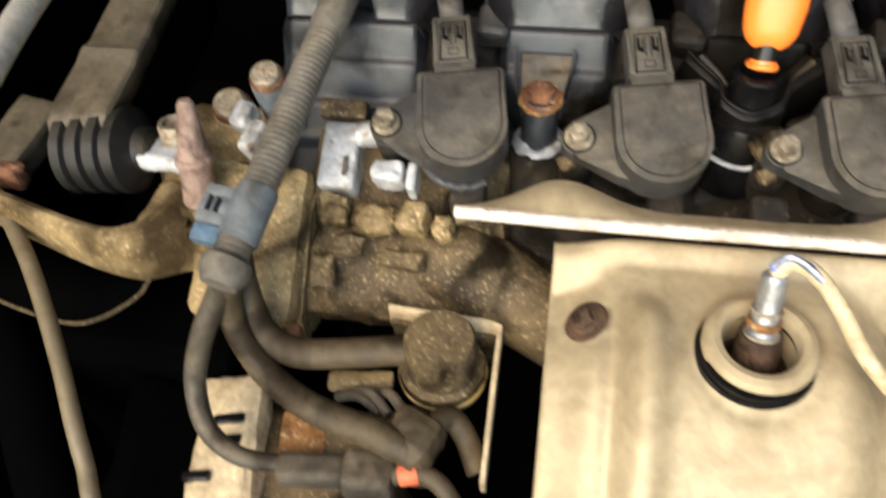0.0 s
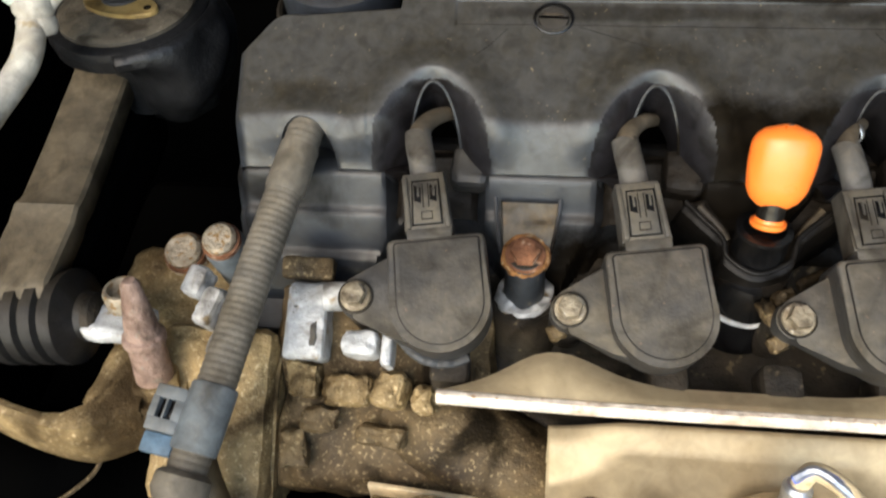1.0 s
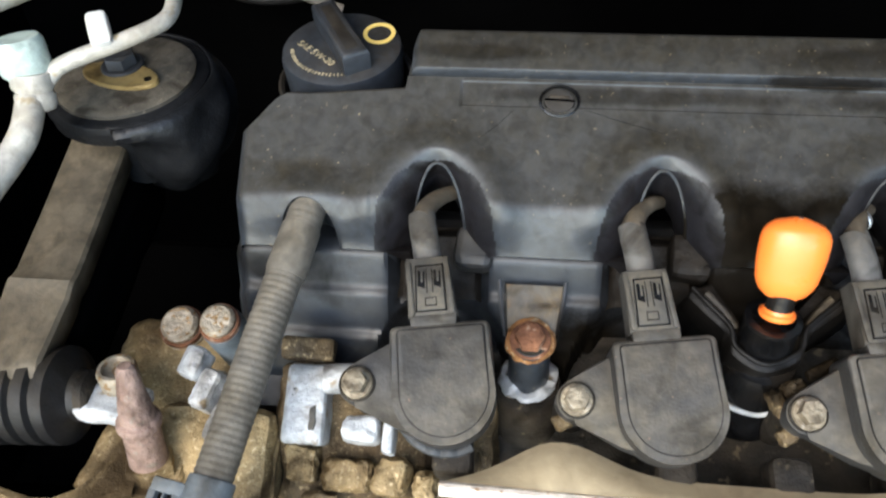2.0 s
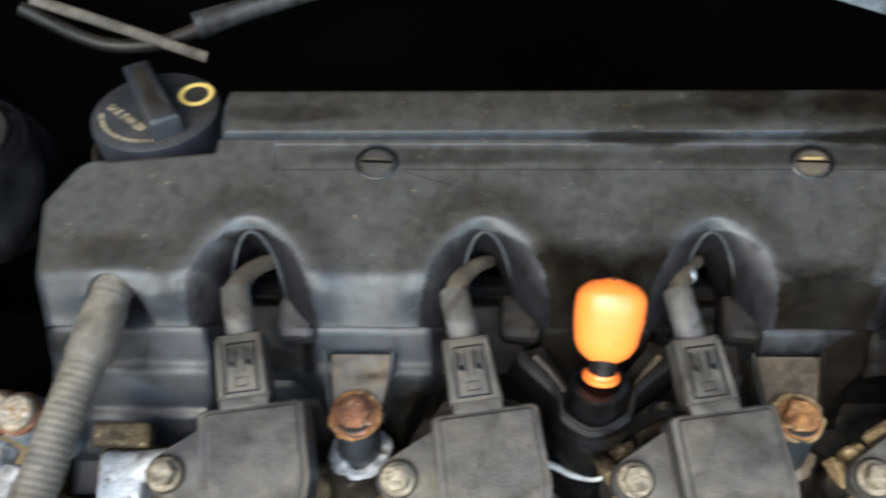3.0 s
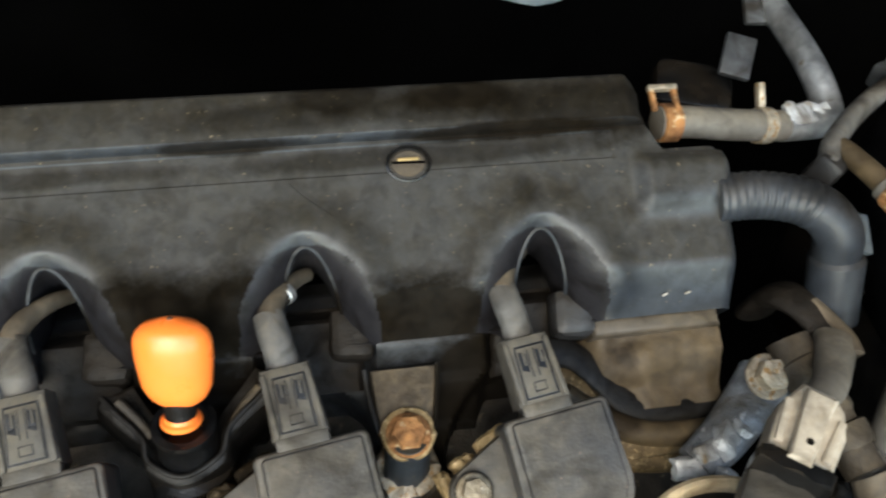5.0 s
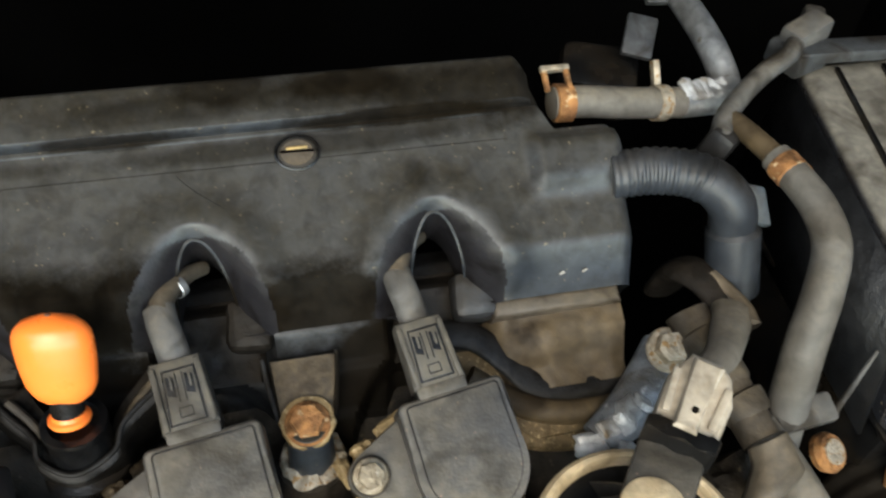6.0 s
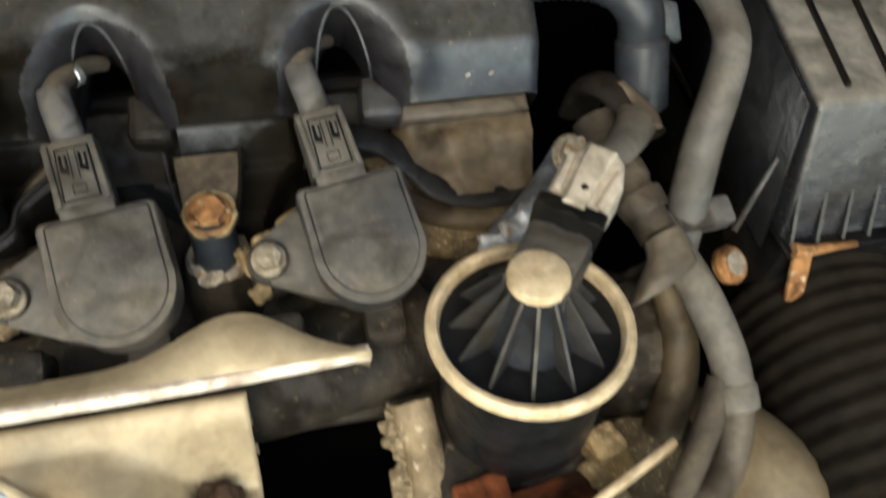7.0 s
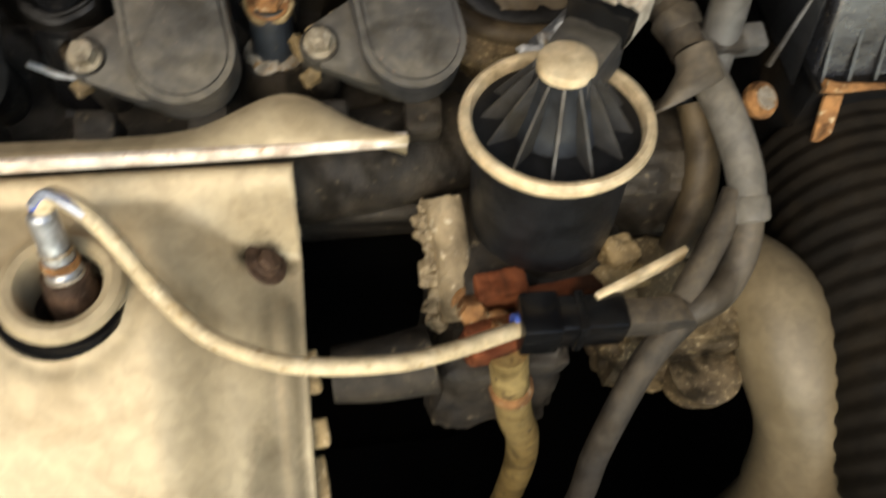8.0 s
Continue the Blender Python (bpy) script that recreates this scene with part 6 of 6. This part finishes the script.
lump(bm, pose(-0.1120, 0.0020, 0.7680, 0, 0, -4), 0.032, 0.018, 0.009, 6, 0.0014, 100, 0.003)
part("lug_plate", bm, SILVER, lug)
bm = bmesh.new()
lathe(bm, [(0.0086, 0), (0.0088, 0.0105), (0.0080, 0.0122), (0.0064, 0.0124), (0.0060, 0.0098), (0.0, 0.0092)], pose(-0.1110, 0.0110, 0.7690, -8), 28)
part("collar", bm, ZINC, lug)
stud = thing("threaded_stud", "brown rusted pointed stud with a flange nut", "stud")
m, length = between((-0.0925, -0.0195, 0.7480), (-0.0902, -0.0055, 0.8100))
bm = bmesh.new()
lathe(bm, [(0.0084, 0.006), (0.0080, 0.018), (0.0078, 0.030), (0.0092, 0.0312), (0.0094, 0.0328), (0.0090, 0.0345), (0.0074, 0.0356), (0.0068, 0.042), (0.0056, 0.0500), (0.0046, 0.0560), (0.0040, length - 0.0020), (0.0026, length), (0.0, length + 0.0004)], m, 28)
part("stud_body", bm, STUD, stud)
hexbolt("stud_nut", m, 0.0112, 0.0100, GOLDCAST, stud, 1.3, "tan crusted flange nut")
B2 = (-0.0985, 0.0510, 0.7620)
for p, h, lab in (((-0.0612, 0.0232, 0.8035), 0.0, "rust-capped bolt on a grey collar"), (B2, 0.0, "rust-capped bolt on a pale collar")):
    hb = thing("cap_bolt", lab, "bolt", m=Matrix.Translation(p) @ Matrix.Rotation(radians(18), 4, "X") @ Matrix.Scale(1.0 if p[2] > 0.80 else 1.25, 4))
    bm = bmesh.new()
    lathe(bm, [(0.0096, -0.040), (0.0092, -0.004), (0.0088, -0.001), (0.0, 0.0)], I, 24)
    part("collar", bm, BLUECLIP if p[2] > 0.80 else ZINC, hb)
    bm = bmesh.new()
    lathe(bm, [(0.0072, -0.001), (0.0074, 0.0036), (0.0060, 0.0052), (0.0, 0.0050)], I, 24)
    part("bolt_head", bm, ZINC, hb, "pale rust-spotted bolt head")
    bm = bmesh.new()
    lathe(bm, [(0.0084, -0.0015), (0.0088, 0.0), (0.0084, 0.0014)], I, 24)
    part("rust_band", bm, RUST, hb)

flange = thing("white_corroded_flange", "white corroded aluminium flange below the capped bolts", "flange")
for p, s in (((-0.0735, 0.0140, 0.7860), (0.011, 0.014, 0.012)), ((-0.0660, 0.0050, 0.7800), (0.009, 0.018, 0.014)), ((-0.0590, -0.0060, 0.7730), (0.008, 0.018, 0.014))):
    bm = bmesh.new()
    lump(bm, pose(*p, 25, 0, -20), *s, 5, 0.0012, 120, 0.003)
    part("flange_piece", bm, SILVER, flange)

timing = thing("timing_cover", "tan speckled cast timing cover and bracket", "timing cover")
bm = bmesh.new()
lump(bm, pose(-0.0690, -0.0120, 0.7180, 32), 0.056, 0.080, 0.060, 9, 0.003, 60, 0.008)
lump(bm, pose(-0.1000, 0.0350, 0.7350, 10), 0.060, 0.060, 0.040, 8, 0.003, 60, 0.010)
part("cover_casting", bm, GOLDCAST, timing)
bm = bmesh.new()
lump(bm, pose(-0.1010, -0.0170, 0.7440, 8, 0, -14), 0.046, 0.034, 0.016, 8, 0.0022, 70, 0.005)
part("stud_seat", bm, GOLDCAST, timing, "golden speckled web round the stud")
bm = bmesh.new()
rows = []
for k in range(17):
    t = k / 16
    x = -0.2300 + 0.135 * t
    y = -0.0180 - 0.0240 * smoothstep(0.0, 0.80, t) + 0.012 * smoothstep(0.80, 1.0, t)
    z = 0.7560
    rows.append([(x, y + 0.006 + 0.02 * smoothstep(0.7, 1, t), z - 0.012), (x, y + 0.003 + 0.02 * smoothstep(0.7, 1, t), z - 0.001), (x, y, z), (x, y - 0.003, z - 0.001), (x, y - 0.005, z - 0.010), (x, y - 0.004, z - 0.020 - 0.012 * t), (x, y + 0.01, z - 0.030 - 0.012 * t)])
grid(bm, rows)
part("long_rim", bm, GOLDCAST, timing, "tan cast rim running to the mount")
bm = bmesh.new()
prism(bm, [(0.030, 0.757), (0.026, 0.700), (-0.050, 0.690), (-0.050, 0.712), (-0.010, 0.745)], -0.0012, 0.0012, Matrix.Translation((-0.0415, 0, 0)) @ Matrix(((0, 0, 1, 0), (1, 0, 0, 0), (0, 1, 0, 0), (0, 0, 0, 1))))
part("flange_plate", bm, GOLDCAST, timing, "thin upright flange plate")
block = thing("oil_valve_block", "white corroded aluminium oil control block", "valve block")
bm = bmesh.new()
OB = pose(-0.0255, 0.0110, 0.7640, 30)
lump(bm, OB, 0.018, 0.034, 0.026, 6, 0.0008, 240, 0.0022)
lathe(bm, [(0.0062, 0), (0.0066, 0.004), (0.0062, 0.022)], pose(-0.0180, 0.0150, 0.7790, 0, 90, 6), 18)
lump(bm, pose(0.0010, -0.0045, 0.7720, 25), 0.015, 0.011, 0.014, 5, 0.0010, 200, 0.0025)
lump(bm, pose(0.0130, -0.0070, 0.7720, 25), 0.0045, 0.014, 0.014, 4, 0.0008, 200, 0.0015)
part("block_casting", bm, SILVER, block)
for x, y, sx, sy in ((0.0040, -0.0060, 0.0030, 0.0110), (-0.0050, 0.0040, 0.0022, 0.0060)):
    bm = bmesh.new()
    lump(bm, OB @ Matrix.Translation((x, y, 0.0127)), sx, sy, 0.0016, 4, 0.0012, 300, 0.0006)
    part("cast_mark", bm, BOOT, block, "grey grimy cast recess")
bm = bmesh.new()
lump(bm, pose(-0.0265, 0.0265, 0.7840, 25), 0.024, 0.010, 0.008, 5, 0.001, 120, 0.002)
part("rusty_top", bm, CAST, block, "brown crusted top edge")
frontc = thing("front_casting", "brown speckled front engine casting", "casting")
bm = bmesh.new()
lump(bm, pose(0.0080, 0.0050, 0.7240, 42), 0.100, 0.095, 0.050, 12, 0.0055, 45, 0.010)
part("casting", bm, CAST, frontc)
for k, (p, s) in enumerate((((-0.026, -0.010, 0.750), (0.014, 0.015, 0.016)), ((-0.007, -0.013, 0.748), (0.020, 0.013, 0.016)), ((0.014, -0.015, 0.753), (0.013, 0.015, 0.018)), ((0.028, -0.018, 0.752), (0.009, 0.012, 0.014)), ((-0.018, -0.024, 0.741), (0.016, 0.010, 0.010)), ((0.010, -0.030, 0.741), (0.022, 0.009, 0.010)), ((-0.030, -0.034, 0.731), (0.012, 0.016, 0.010)))):
    bm = bmesh.new()
    lump(bm, pose(*p, 30, 0, 9 * math.sin(k * 2.3)), *s, 6, 0.0026, 130, 0.0025)
    part("boss", bm, GOLDCAST if k < 4 else CAST, frontc)
bm = bmesh.new()
sweep(bm, [(0.0150, -0.0050, 0.7250), (0.0450, -0.0200, 0.7230), (0.0800, -0.0320, 0.7120), (0.1100, -0.0380, 0.6950)], 0.0230, 24, 8)
part("exhaust_runner", bm, CAST, frontc, "speckled rounded casting runner")

# ---- lower front: solenoid in its frame, alternator, loops of conduit ----
frame_box = thing("sheet_metal_bracket", "tan open sheet-metal frame round a solenoid", "bracket")
corners = [Vector((0.0050, -0.0440, 0.7160)), Vector((0.0590, -0.0480, 0.7160)), Vector((0.0590, -0.1200, 0.7000))]
for a, b in zip(corners, corners[1:]):
    bm = bmesh.new()
    m, length = between(a, b)
    box(bm, m @ Matrix.Translation((0, 0, length / 2)), 0.0024, 0.014, length + 0.002, 0.0006)
    part("frame_strip", bm, CREAM, frame_box)
bm = bmesh.new()
box(bm, pose(0.0315, -0.0440, 0.6900, 10, 0, -4), 0.052, 0.003, 0.050, 0.001)
part("back_plate", bm, CAST, frame_box)
can = thing("solenoid_can", "dusty black solenoid canister", "solenoid")
bm = bmesh.new()
lathe(bm, [(0.0175, -0.042), (0.0178, -0.030), (0.0200, -0.028), (0.0200, -0.024), (0.0172, -0.022), (0.0165, -0.002), (0.0155, 0.0), (0.0, 0.0005)], pose(0.0335, -0.0690, 0.7350, 5), 36)
part("can_body", bm, CAST, can)
bm = bmesh.new()
lathe(bm, [(0.0210, -0.0300), (0.0214, -0.0270), (0.0205, -0.0262)], pose(0.0335, -0.0690, 0.7330, 5), 36, False)
part("base_ring", bm, BRASS, can, "tan base ring")
bm = bmesh.new()
sweep(bm, [(0.0200, -0.0690, 0.7240), (-0.0120, -0.0745, 0.7230), (-0.0340, -0.0770, 0.7240), (-0.0500, -0.0715, 0.7300), (-0.0590, -0.0600, 0.7460), (-0.0640, -0.0480, 0.7560)], 0.0072, 14, 8)
part("can_hose", bm, BROWNHOSE, can, "dirty hose to the canister")

cable = thing("alternator_harness", "thick grey ribbed conduit with a blue-grey clip", "wiring harness")
CT, CL = Vector((-0.0287, 0.0574, 0.8302)), Vector((-0.0490, -0.0540, 0.7890))
d = (CL - CT).normalized()
bm = bmesh.new()
sweep(bm, [(-0.0262, 0.0900, 0.8230), (-0.0270, 0.0760, 0.8310), CT - d * 0.008, CT + d * 0.012, CT.lerp(CL, 0.5) + Vector((0, 0, 0.001)), CL, CL + d * 0.022], 0.0077, 18, 8, 0.00020, 0.0027)
part("conduit", bm, CONDUIT, cable)
bm = bmesh.new()
m, length = between(CT + d * 0.002, CT + d * 0.024)
lathe(bm, [(0.0084, 0), (0.0086, length - 0.002), (0.0081, length)], m, 24)
part("end_sleeve", bm, CONDUIT, cable)
bm = bmesh.new()
m, length = between(CL - d * 0.013, CL + d * 0.013)
lathe(bm, [(0.0086, 0), (0.0091, 0.001), (0.0091, length - 0.001), (0.0086, length)], m, 24)
clipb = part("band_clip", bm, BLUECLIP, cable, "blue-grey plastic band clip")
bm = bmesh.new()
side = Vector((-1, 0, 0))
side = (side - d * side.dot(d)).normalized()
K = Matrix.Translation(CL + side * 0.0140) @ Matrix((side, d, d.cross(side) * -1)).transposed().to_4x4()
for dy in (-0.0062, 0.0062):
    box(bm, K @ Matrix.Translation((0.0, dy, 0)), 0.0130, 0.0052, 0.0100, 0.0008)
for dx, wide in ((0.0052, 0.0030), (0.0006, 0.0010), (-0.0046, 0.0038)):
    box(bm, K @ Matrix.Translation((dx, 0, 0)), wide, 0.0090, 0.0096, 0.0004)
part("clip_head", bm, BLUECLIP, clipb)
bm = bmesh.new()
box(bm, K @ Matrix.Translation((0.0004, 0, 0)), 0.0090, 0.0080, 0.0030, 0.0002)
part("clip_slot", bm, BLACK, clipb, "dark slots of the clip")
bm = bmesh.new()
box(bm, K @ Matrix.Translation((0.0, 0.0130, -0.001)), 0.0130, 0.0080, 0.0070, 0.0012)
part("clip_tail", bm, BLUETAB, clipb, "bright blue tab")
bm = bmesh.new()
m, length = between(CL + d * 0.0200, CL + d * 0.0330)
lathe(bm, [(0.0086, 0), (0.0106, 0.002), (0.0108, length * 0.6), (0.0080, length)], m, 24)
part("cuff", bm, CONDUIT, cable)
bm = bmesh.new()
sweep(bm, [CL + d * 0.020, (-0.0620, -0.0740, 0.7600), (-0.0720, -0.0830, 0.7400), (-0.0790, -0.0930, 0.7150), (-0.0720, -0.1080, 0.7000), (-0.0540, -0.1180, 0.6960), (-0.0330, -0.1190, 0.6950)], (0.0062, 0.0042), 16, 8)
part("loop", bm, HOSE, cable)
bm = bmesh.new()
sweep(bm, [CL + d * 0.022, (-0.0600, -0.0720, 0.7560), (-0.0590, -0.0760, 0.7350), (-0.0440, -0.0880, 0.7200), (-0.0200, -0.1000, 0.7140), (0.0080, -0.1070, 0.7110), (0.0300, -0.1130, 0.7060)], (0.0060, 0.0074), 18, 8, 0.0003, 0.0036)
part("branch", bm, BROWNHOSE, cable, "dusty tan branch of conduit")

alt = thing("alternator", "pale alternator with slotted end cover", "alternator")
bm = bmesh.new()
lathe(bm, [(0.050, -0.290), (0.052, -0.060), (0.048, -0.014), (0.040, -0.008), (0.0, -0.006)], pose(-0.0450, -0.1120, 0.6700, 8, -6), 40)
part("housing", bm, CAST, alt)
bm = bmesh.new()
lump(bm, pose(-0.0700, -0.1060, 0.6660, 10, -8, 8), 0.036, 0.086, 0.018, 8, 0.0035, 70, 0.006)
part("end_cover", bm, CREAM, alt, "cream slotted end cover")
for p, w in (((-0.0720, -0.0900, 0.6765), 0.016), ((-0.0690, -0.1010, 0.6755), 0.013), ((-0.0800, -0.1200, 0.6720), 0.014)):
    bm = bmesh.new()
    box(bm, pose(*p, 10, -8, 8), w, 0.0050, 0.0060, 0.001)
    part("slot", bm, BLACK, alt)
rustbolt = thing("bracket_bolt", "rust-red bolt head behind the conduit branches", "bolt", m=pose(-0.0570, -0.0580, 0.7050, 35))
hexbolt("bolt_head", Matrix(), 0.0070, 0.0070, ORANGERUST, rustbolt, 1.35)
bm = bmesh.new()
lump(bm, Matrix.Translation((0.002, 0.006, -0.006)), 0.030, 0.030, 0.010, 5, 0.0015, 90, 0.003)
part("rusty_seat", bm, RUST, rustbolt)
# near-black casting: the shade low in the bay is in its colour
bracket = thing("alternator_bracket", "smooth casting beside the alternator, its shade painted near black", "bracket")
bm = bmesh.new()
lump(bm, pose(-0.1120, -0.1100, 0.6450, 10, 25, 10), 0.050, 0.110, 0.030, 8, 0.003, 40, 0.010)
part("arm", bm, SHADEBLACK, bracket)
# near-black hose: the front panel's shade is painted into it
lowhose = thing("lower_hose", "hose low in the bay, its shade painted near black", "hose")
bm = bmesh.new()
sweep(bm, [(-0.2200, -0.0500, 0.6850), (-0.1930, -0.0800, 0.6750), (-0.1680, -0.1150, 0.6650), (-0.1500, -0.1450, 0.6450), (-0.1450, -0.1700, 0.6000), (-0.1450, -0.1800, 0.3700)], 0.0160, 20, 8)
part("hose", bm, SHADEBLACK, lowhose)
belt = thing("drive_belt_guard", "dark curved guard edge low beside the mount", "guard")
bm = bmesh.new()
sweep(bm, [(-0.2300, -0.0440, 0.7080), (-0.1919, -0.0575, 0.7080), (-0.1522, -0.0641, 0.7100), (-0.1273, -0.0480, 0.7150), (-0.1200, -0.0350, 0.7250)], 0.0011, 10, 8)
part("edge", bm, CAST, belt)
bm = bmesh.new()
grid(bm, [[(-0.2300, -0.0440, 0.7080), (-0.1919, -0.0575, 0.7080), (-0.1522, -0.0641, 0.7100), (-0.1273, -0.0480, 0.7150)], [(-0.2300, -0.0100, 0.7100), (-0.1919, -0.0100, 0.7100), (-0.1522, -0.0100, 0.7100), (-0.1273, -0.0100, 0.7150)]])
ob = part("sheet", bm, SHADEBLACK, belt)
ob.modifiers.new("thick", "SOLIDIFY").thickness = 0.002
plugb = thing("alternator_plug", "grimy tan-grey plug with red tape on its wire", "connector")
bm = bmesh.new()
lump(bm, pose(-0.0185, -0.1205, 0.6950, 0, 2, 6), 0.032, 0.014, 0.012, 5, 0.0006, 90, 0.003)
part("plug_body", bm, HOSE, plugb)
bm = bmesh.new()
lump(bm, pose(0.0075, -0.1195, 0.6960, 0, 2, 4), 0.023, 0.019, 0.016, 5, 0.0006, 90, 0.003)
part("plug_socket", bm, HOSE, plugb, "square dusty socket half")
bm = bmesh.new()
sweep(bm, [(0.0190, -0.1195, 0.6980), (0.0290, -0.1175, 0.7000), (0.0400, -0.1200, 0.6960), (0.0507, -0.1300, 0.6880)], 0.0045, 12, 8)
part("wire", bm, BROWNHOSE, plugb)
bm = bmesh.new()
sweep(bm, [(0.0218, -0.1190, 0.6990), (0.0300, -0.1174, 0.7000)], 0.0052, 12, 3)
part("red_tape", bm, REDTAPE, plugb, "red tape band")

boot = thing("conduit_end_boot", "tan grimy rubber boot at the end of the conduit", "rubber boot")
bm = bmesh.new()
lump(bm, pose(0.0260, -0.1045, 0.7060, 8, 0, -24), 0.026, 0.024, 0.020, 6, 0.0012, 80, 0.007)
part("boot_body", bm, BROWNHOSE, boot)
bm = bmesh.new()
sweep(bm, [(0.0330, -0.1000, 0.7090), (0.0400, -0.0920, 0.7060), (0.0480, -0.0960, 0.6990), (0.0560, -0.1100, 0.6920)], 0.0056, 12, 8)
part("boot_tail", bm, BROWNHOSE, boot)
for a_, b_ in (((-0.0155, -0.0835, 0.7000), (0.0060, -0.0880, 0.6990)), ((-0.0060, -0.0800, 0.7020), (0.0120, -0.0930, 0.7040)), ((0.0040, -0.0800, 0.7000), (0.0180, -0.0900, 0.7060))):
    bm = bmesh.new()
    sweep(bm, [a_, Vector(a_).lerp(Vector(b_), 0.5) + Vector((0, 0.002, 0.003)), b_], 0.0026, 10, 6)
    part("wire_end", bm, HOSE, boot, "dusty loose wire end")
bar = thing("stay_bar", "tan steel stay bar below the solenoid", "bar")
bm = bmesh.new()
lump(bm, pose(-0.0065, -0.0715, 0.6960, 10, 0, 6), 0.032, 0.010, 0.006, 4, 0.0006, 90, 0.002)
part("bar_plate", bm, GOLDCAST, bar)

terminal = thing("alternator_terminal", "rusty brown terminal block on the alternator", "terminal")
bm = bmesh.new()
box(bm, pose(-0.0280, -0.1000, 0.6780, 10, 0, 5), 0.026, 0.030, 0.024, 0.003)
part("terminal_block", bm, ORANGERUST, terminal)
bm = bmesh.new()
lump(bm, pose(0.0050, -0.0980, 0.6800, 10, 0, 5), 0.050, 0.030, 0.026, 6, 0.002, 90, 0.004)
part("terminal_housing", bm, CAST, terminal)

lpipe = thing("dipstick_tube", "tan thin metal tube running down the front", "tube")
bm = bmesh.new()
sweep(bm, [(-0.2150, -0.0100, 0.7450), (-0.2000, -0.0240, 0.7420), (-0.1700, -0.0570, 0.7380), (-0.1420, -0.0960, 0.7250), (-0.1200, -0.1330, 0.7050), (-0.1050, -0.1600, 0.6600), (-0.1000, -0.1700, 0.3800)], 0.0042, 12, 8)
part("tube", bm, BIGHOSE, lpipe)

# ---- white air-conditioning pipes by the mount ----
ac = thing("air_conditioning_pipe", "white aluminium refrigerant pipe with paper tag", "pipe")
bm = bmesh.new()
sweep(bm, [(-0.1360, 0.1860, 0.8800), (-0.1220, 0.1720, 0.8800), (-0.1080, 0.1610, 0.8800), (-0.1020, 0.1480, 0.8800), (-0.1015, 0.1320, 0.8800), (-0.1150, 0.1150, 0.8800), (-0.1300, 0.1060, 0.8780), (-0.1400, 0.1005, 0.8750), (-0.1470, 0.0930, 0.8680)], 0.0037, 14, 8)
part("thin_pipe", bm, WHITE, ac)
bm = bmesh.new()
box(bm, pose(-0.1225, 0.1150, 0.8855, 30, 0, 25), 0.0092, 0.0165, 0.0076, 0.0022)
part("tag", bm, PAPER, ac, "white paper tag")
bm = bmesh.new()
sweep(bm, [(-0.1500, 0.0990, 0.8690), (-0.1495, 0.0880, 0.8660), (-0.1490, 0.0760, 0.8600), (-0.1520, 0.0660, 0.8550), (-0.1560, 0.0450, 0.8510), (-0.1550, 0.0150, 0.8500), (-0.1490, -0.0250, 0.8500), (-0.1420, -0.0650, 0.8490)], 0.0062, 16, 8)
part("thick_pipe", bm, WHITE, ac)
bm = bmesh.new()
lathe(bm, [(0.0075, 0), (0.0086, 0.002), (0.0086, 0.006), (0.0076, 0.008), (0.0090, 0.010), (0.0090, 0.016), (0.0, 0.017)], pose(-0.1495, 0.0905, 0.8610, -22, 0, 0), 24)
part("union", bm, WHITE, ac)
bm = bmesh.new()
lathe(bm, [(0.0095, 0.010), (0.0108, 0.012), (0.0108, 0.024), (0.0095, 0.026), (0.0, 0.026)], pose(-0.1510, 0.0960, 0.8640, -14, -6, 0), 28)
part("service_cap", bm, MINT, ac, "pale mint service cap")
upper = thing("suction_pipe", "thick white refrigerant pipe above the mount", "pipe")
bm = bmesh.new()
sweep(bm, [(-0.2150, 0.0720, 0.8980), (-0.1850, 0.1030, 0.8980), (-0.1640, 0.1260, 0.8980), (-0.1520, 0.1450, 0.8970), (-0.1440, 0.1750, 0.8920)], 0.0070, 18, 8)
part("pipe", bm, WHITE, upper)
# ---- far shapes at the back of the bay ----
cowl = thing("cowl_bracket", "pale blue-grey bracket tip hanging behind the engine cover", "bracket")
bm = bmesh.new()
prism(bm, [(-0.046, 0.250), (0.036, 0.250), (0.036, 0.016), (0.022, 0.006), (0.007, 0.0005), (-0.001, -0.0008), (-0.009, 0.0015), (-0.028, 0.0070), (-0.046, 0.0120)], -0.0025, 0.0025, pose(0.3135, 0.1744, 0.8855, 90), 0.0012)
part("plate", bm, BLUECLIP, cowl)
lines = thing("brake_lines", "grey pipes and pale reservoir at the back of the bay", "pipes")
bm = bmesh.new()
sweep(bm, [(-0.2100, 0.4000, 0.7800), (-0.1500, 0.4000, 0.7560), (-0.0900, 0.4000, 0.7300)], 0.0045, 10, 6)
part("line", bm, CONDUIT, lines)
bm = bmesh.new()
sweep(bm, [(-0.2300, 0.4150, 0.7650), (-0.1800, 0.4150, 0.7350), (-0.1350, 0.4150, 0.7330), (-0.0900, 0.4150, 0.7480)], 0.0060, 12, 6)
part("thick_line", bm, RUBBER, lines)
bm = bmesh.new()
sweep(bm, [(-0.0900, 0.3950, 0.7600), (-0.0650, 0.4050, 0.7640), (-0.0350, 0.4150, 0.7680), (0.0050, 0.4250, 0.7740), (0.0500, 0.4350, 0.7800)], (0.0105, 0.0050), 20, 8)
part("pale_pipe", bm, PALE, lines)
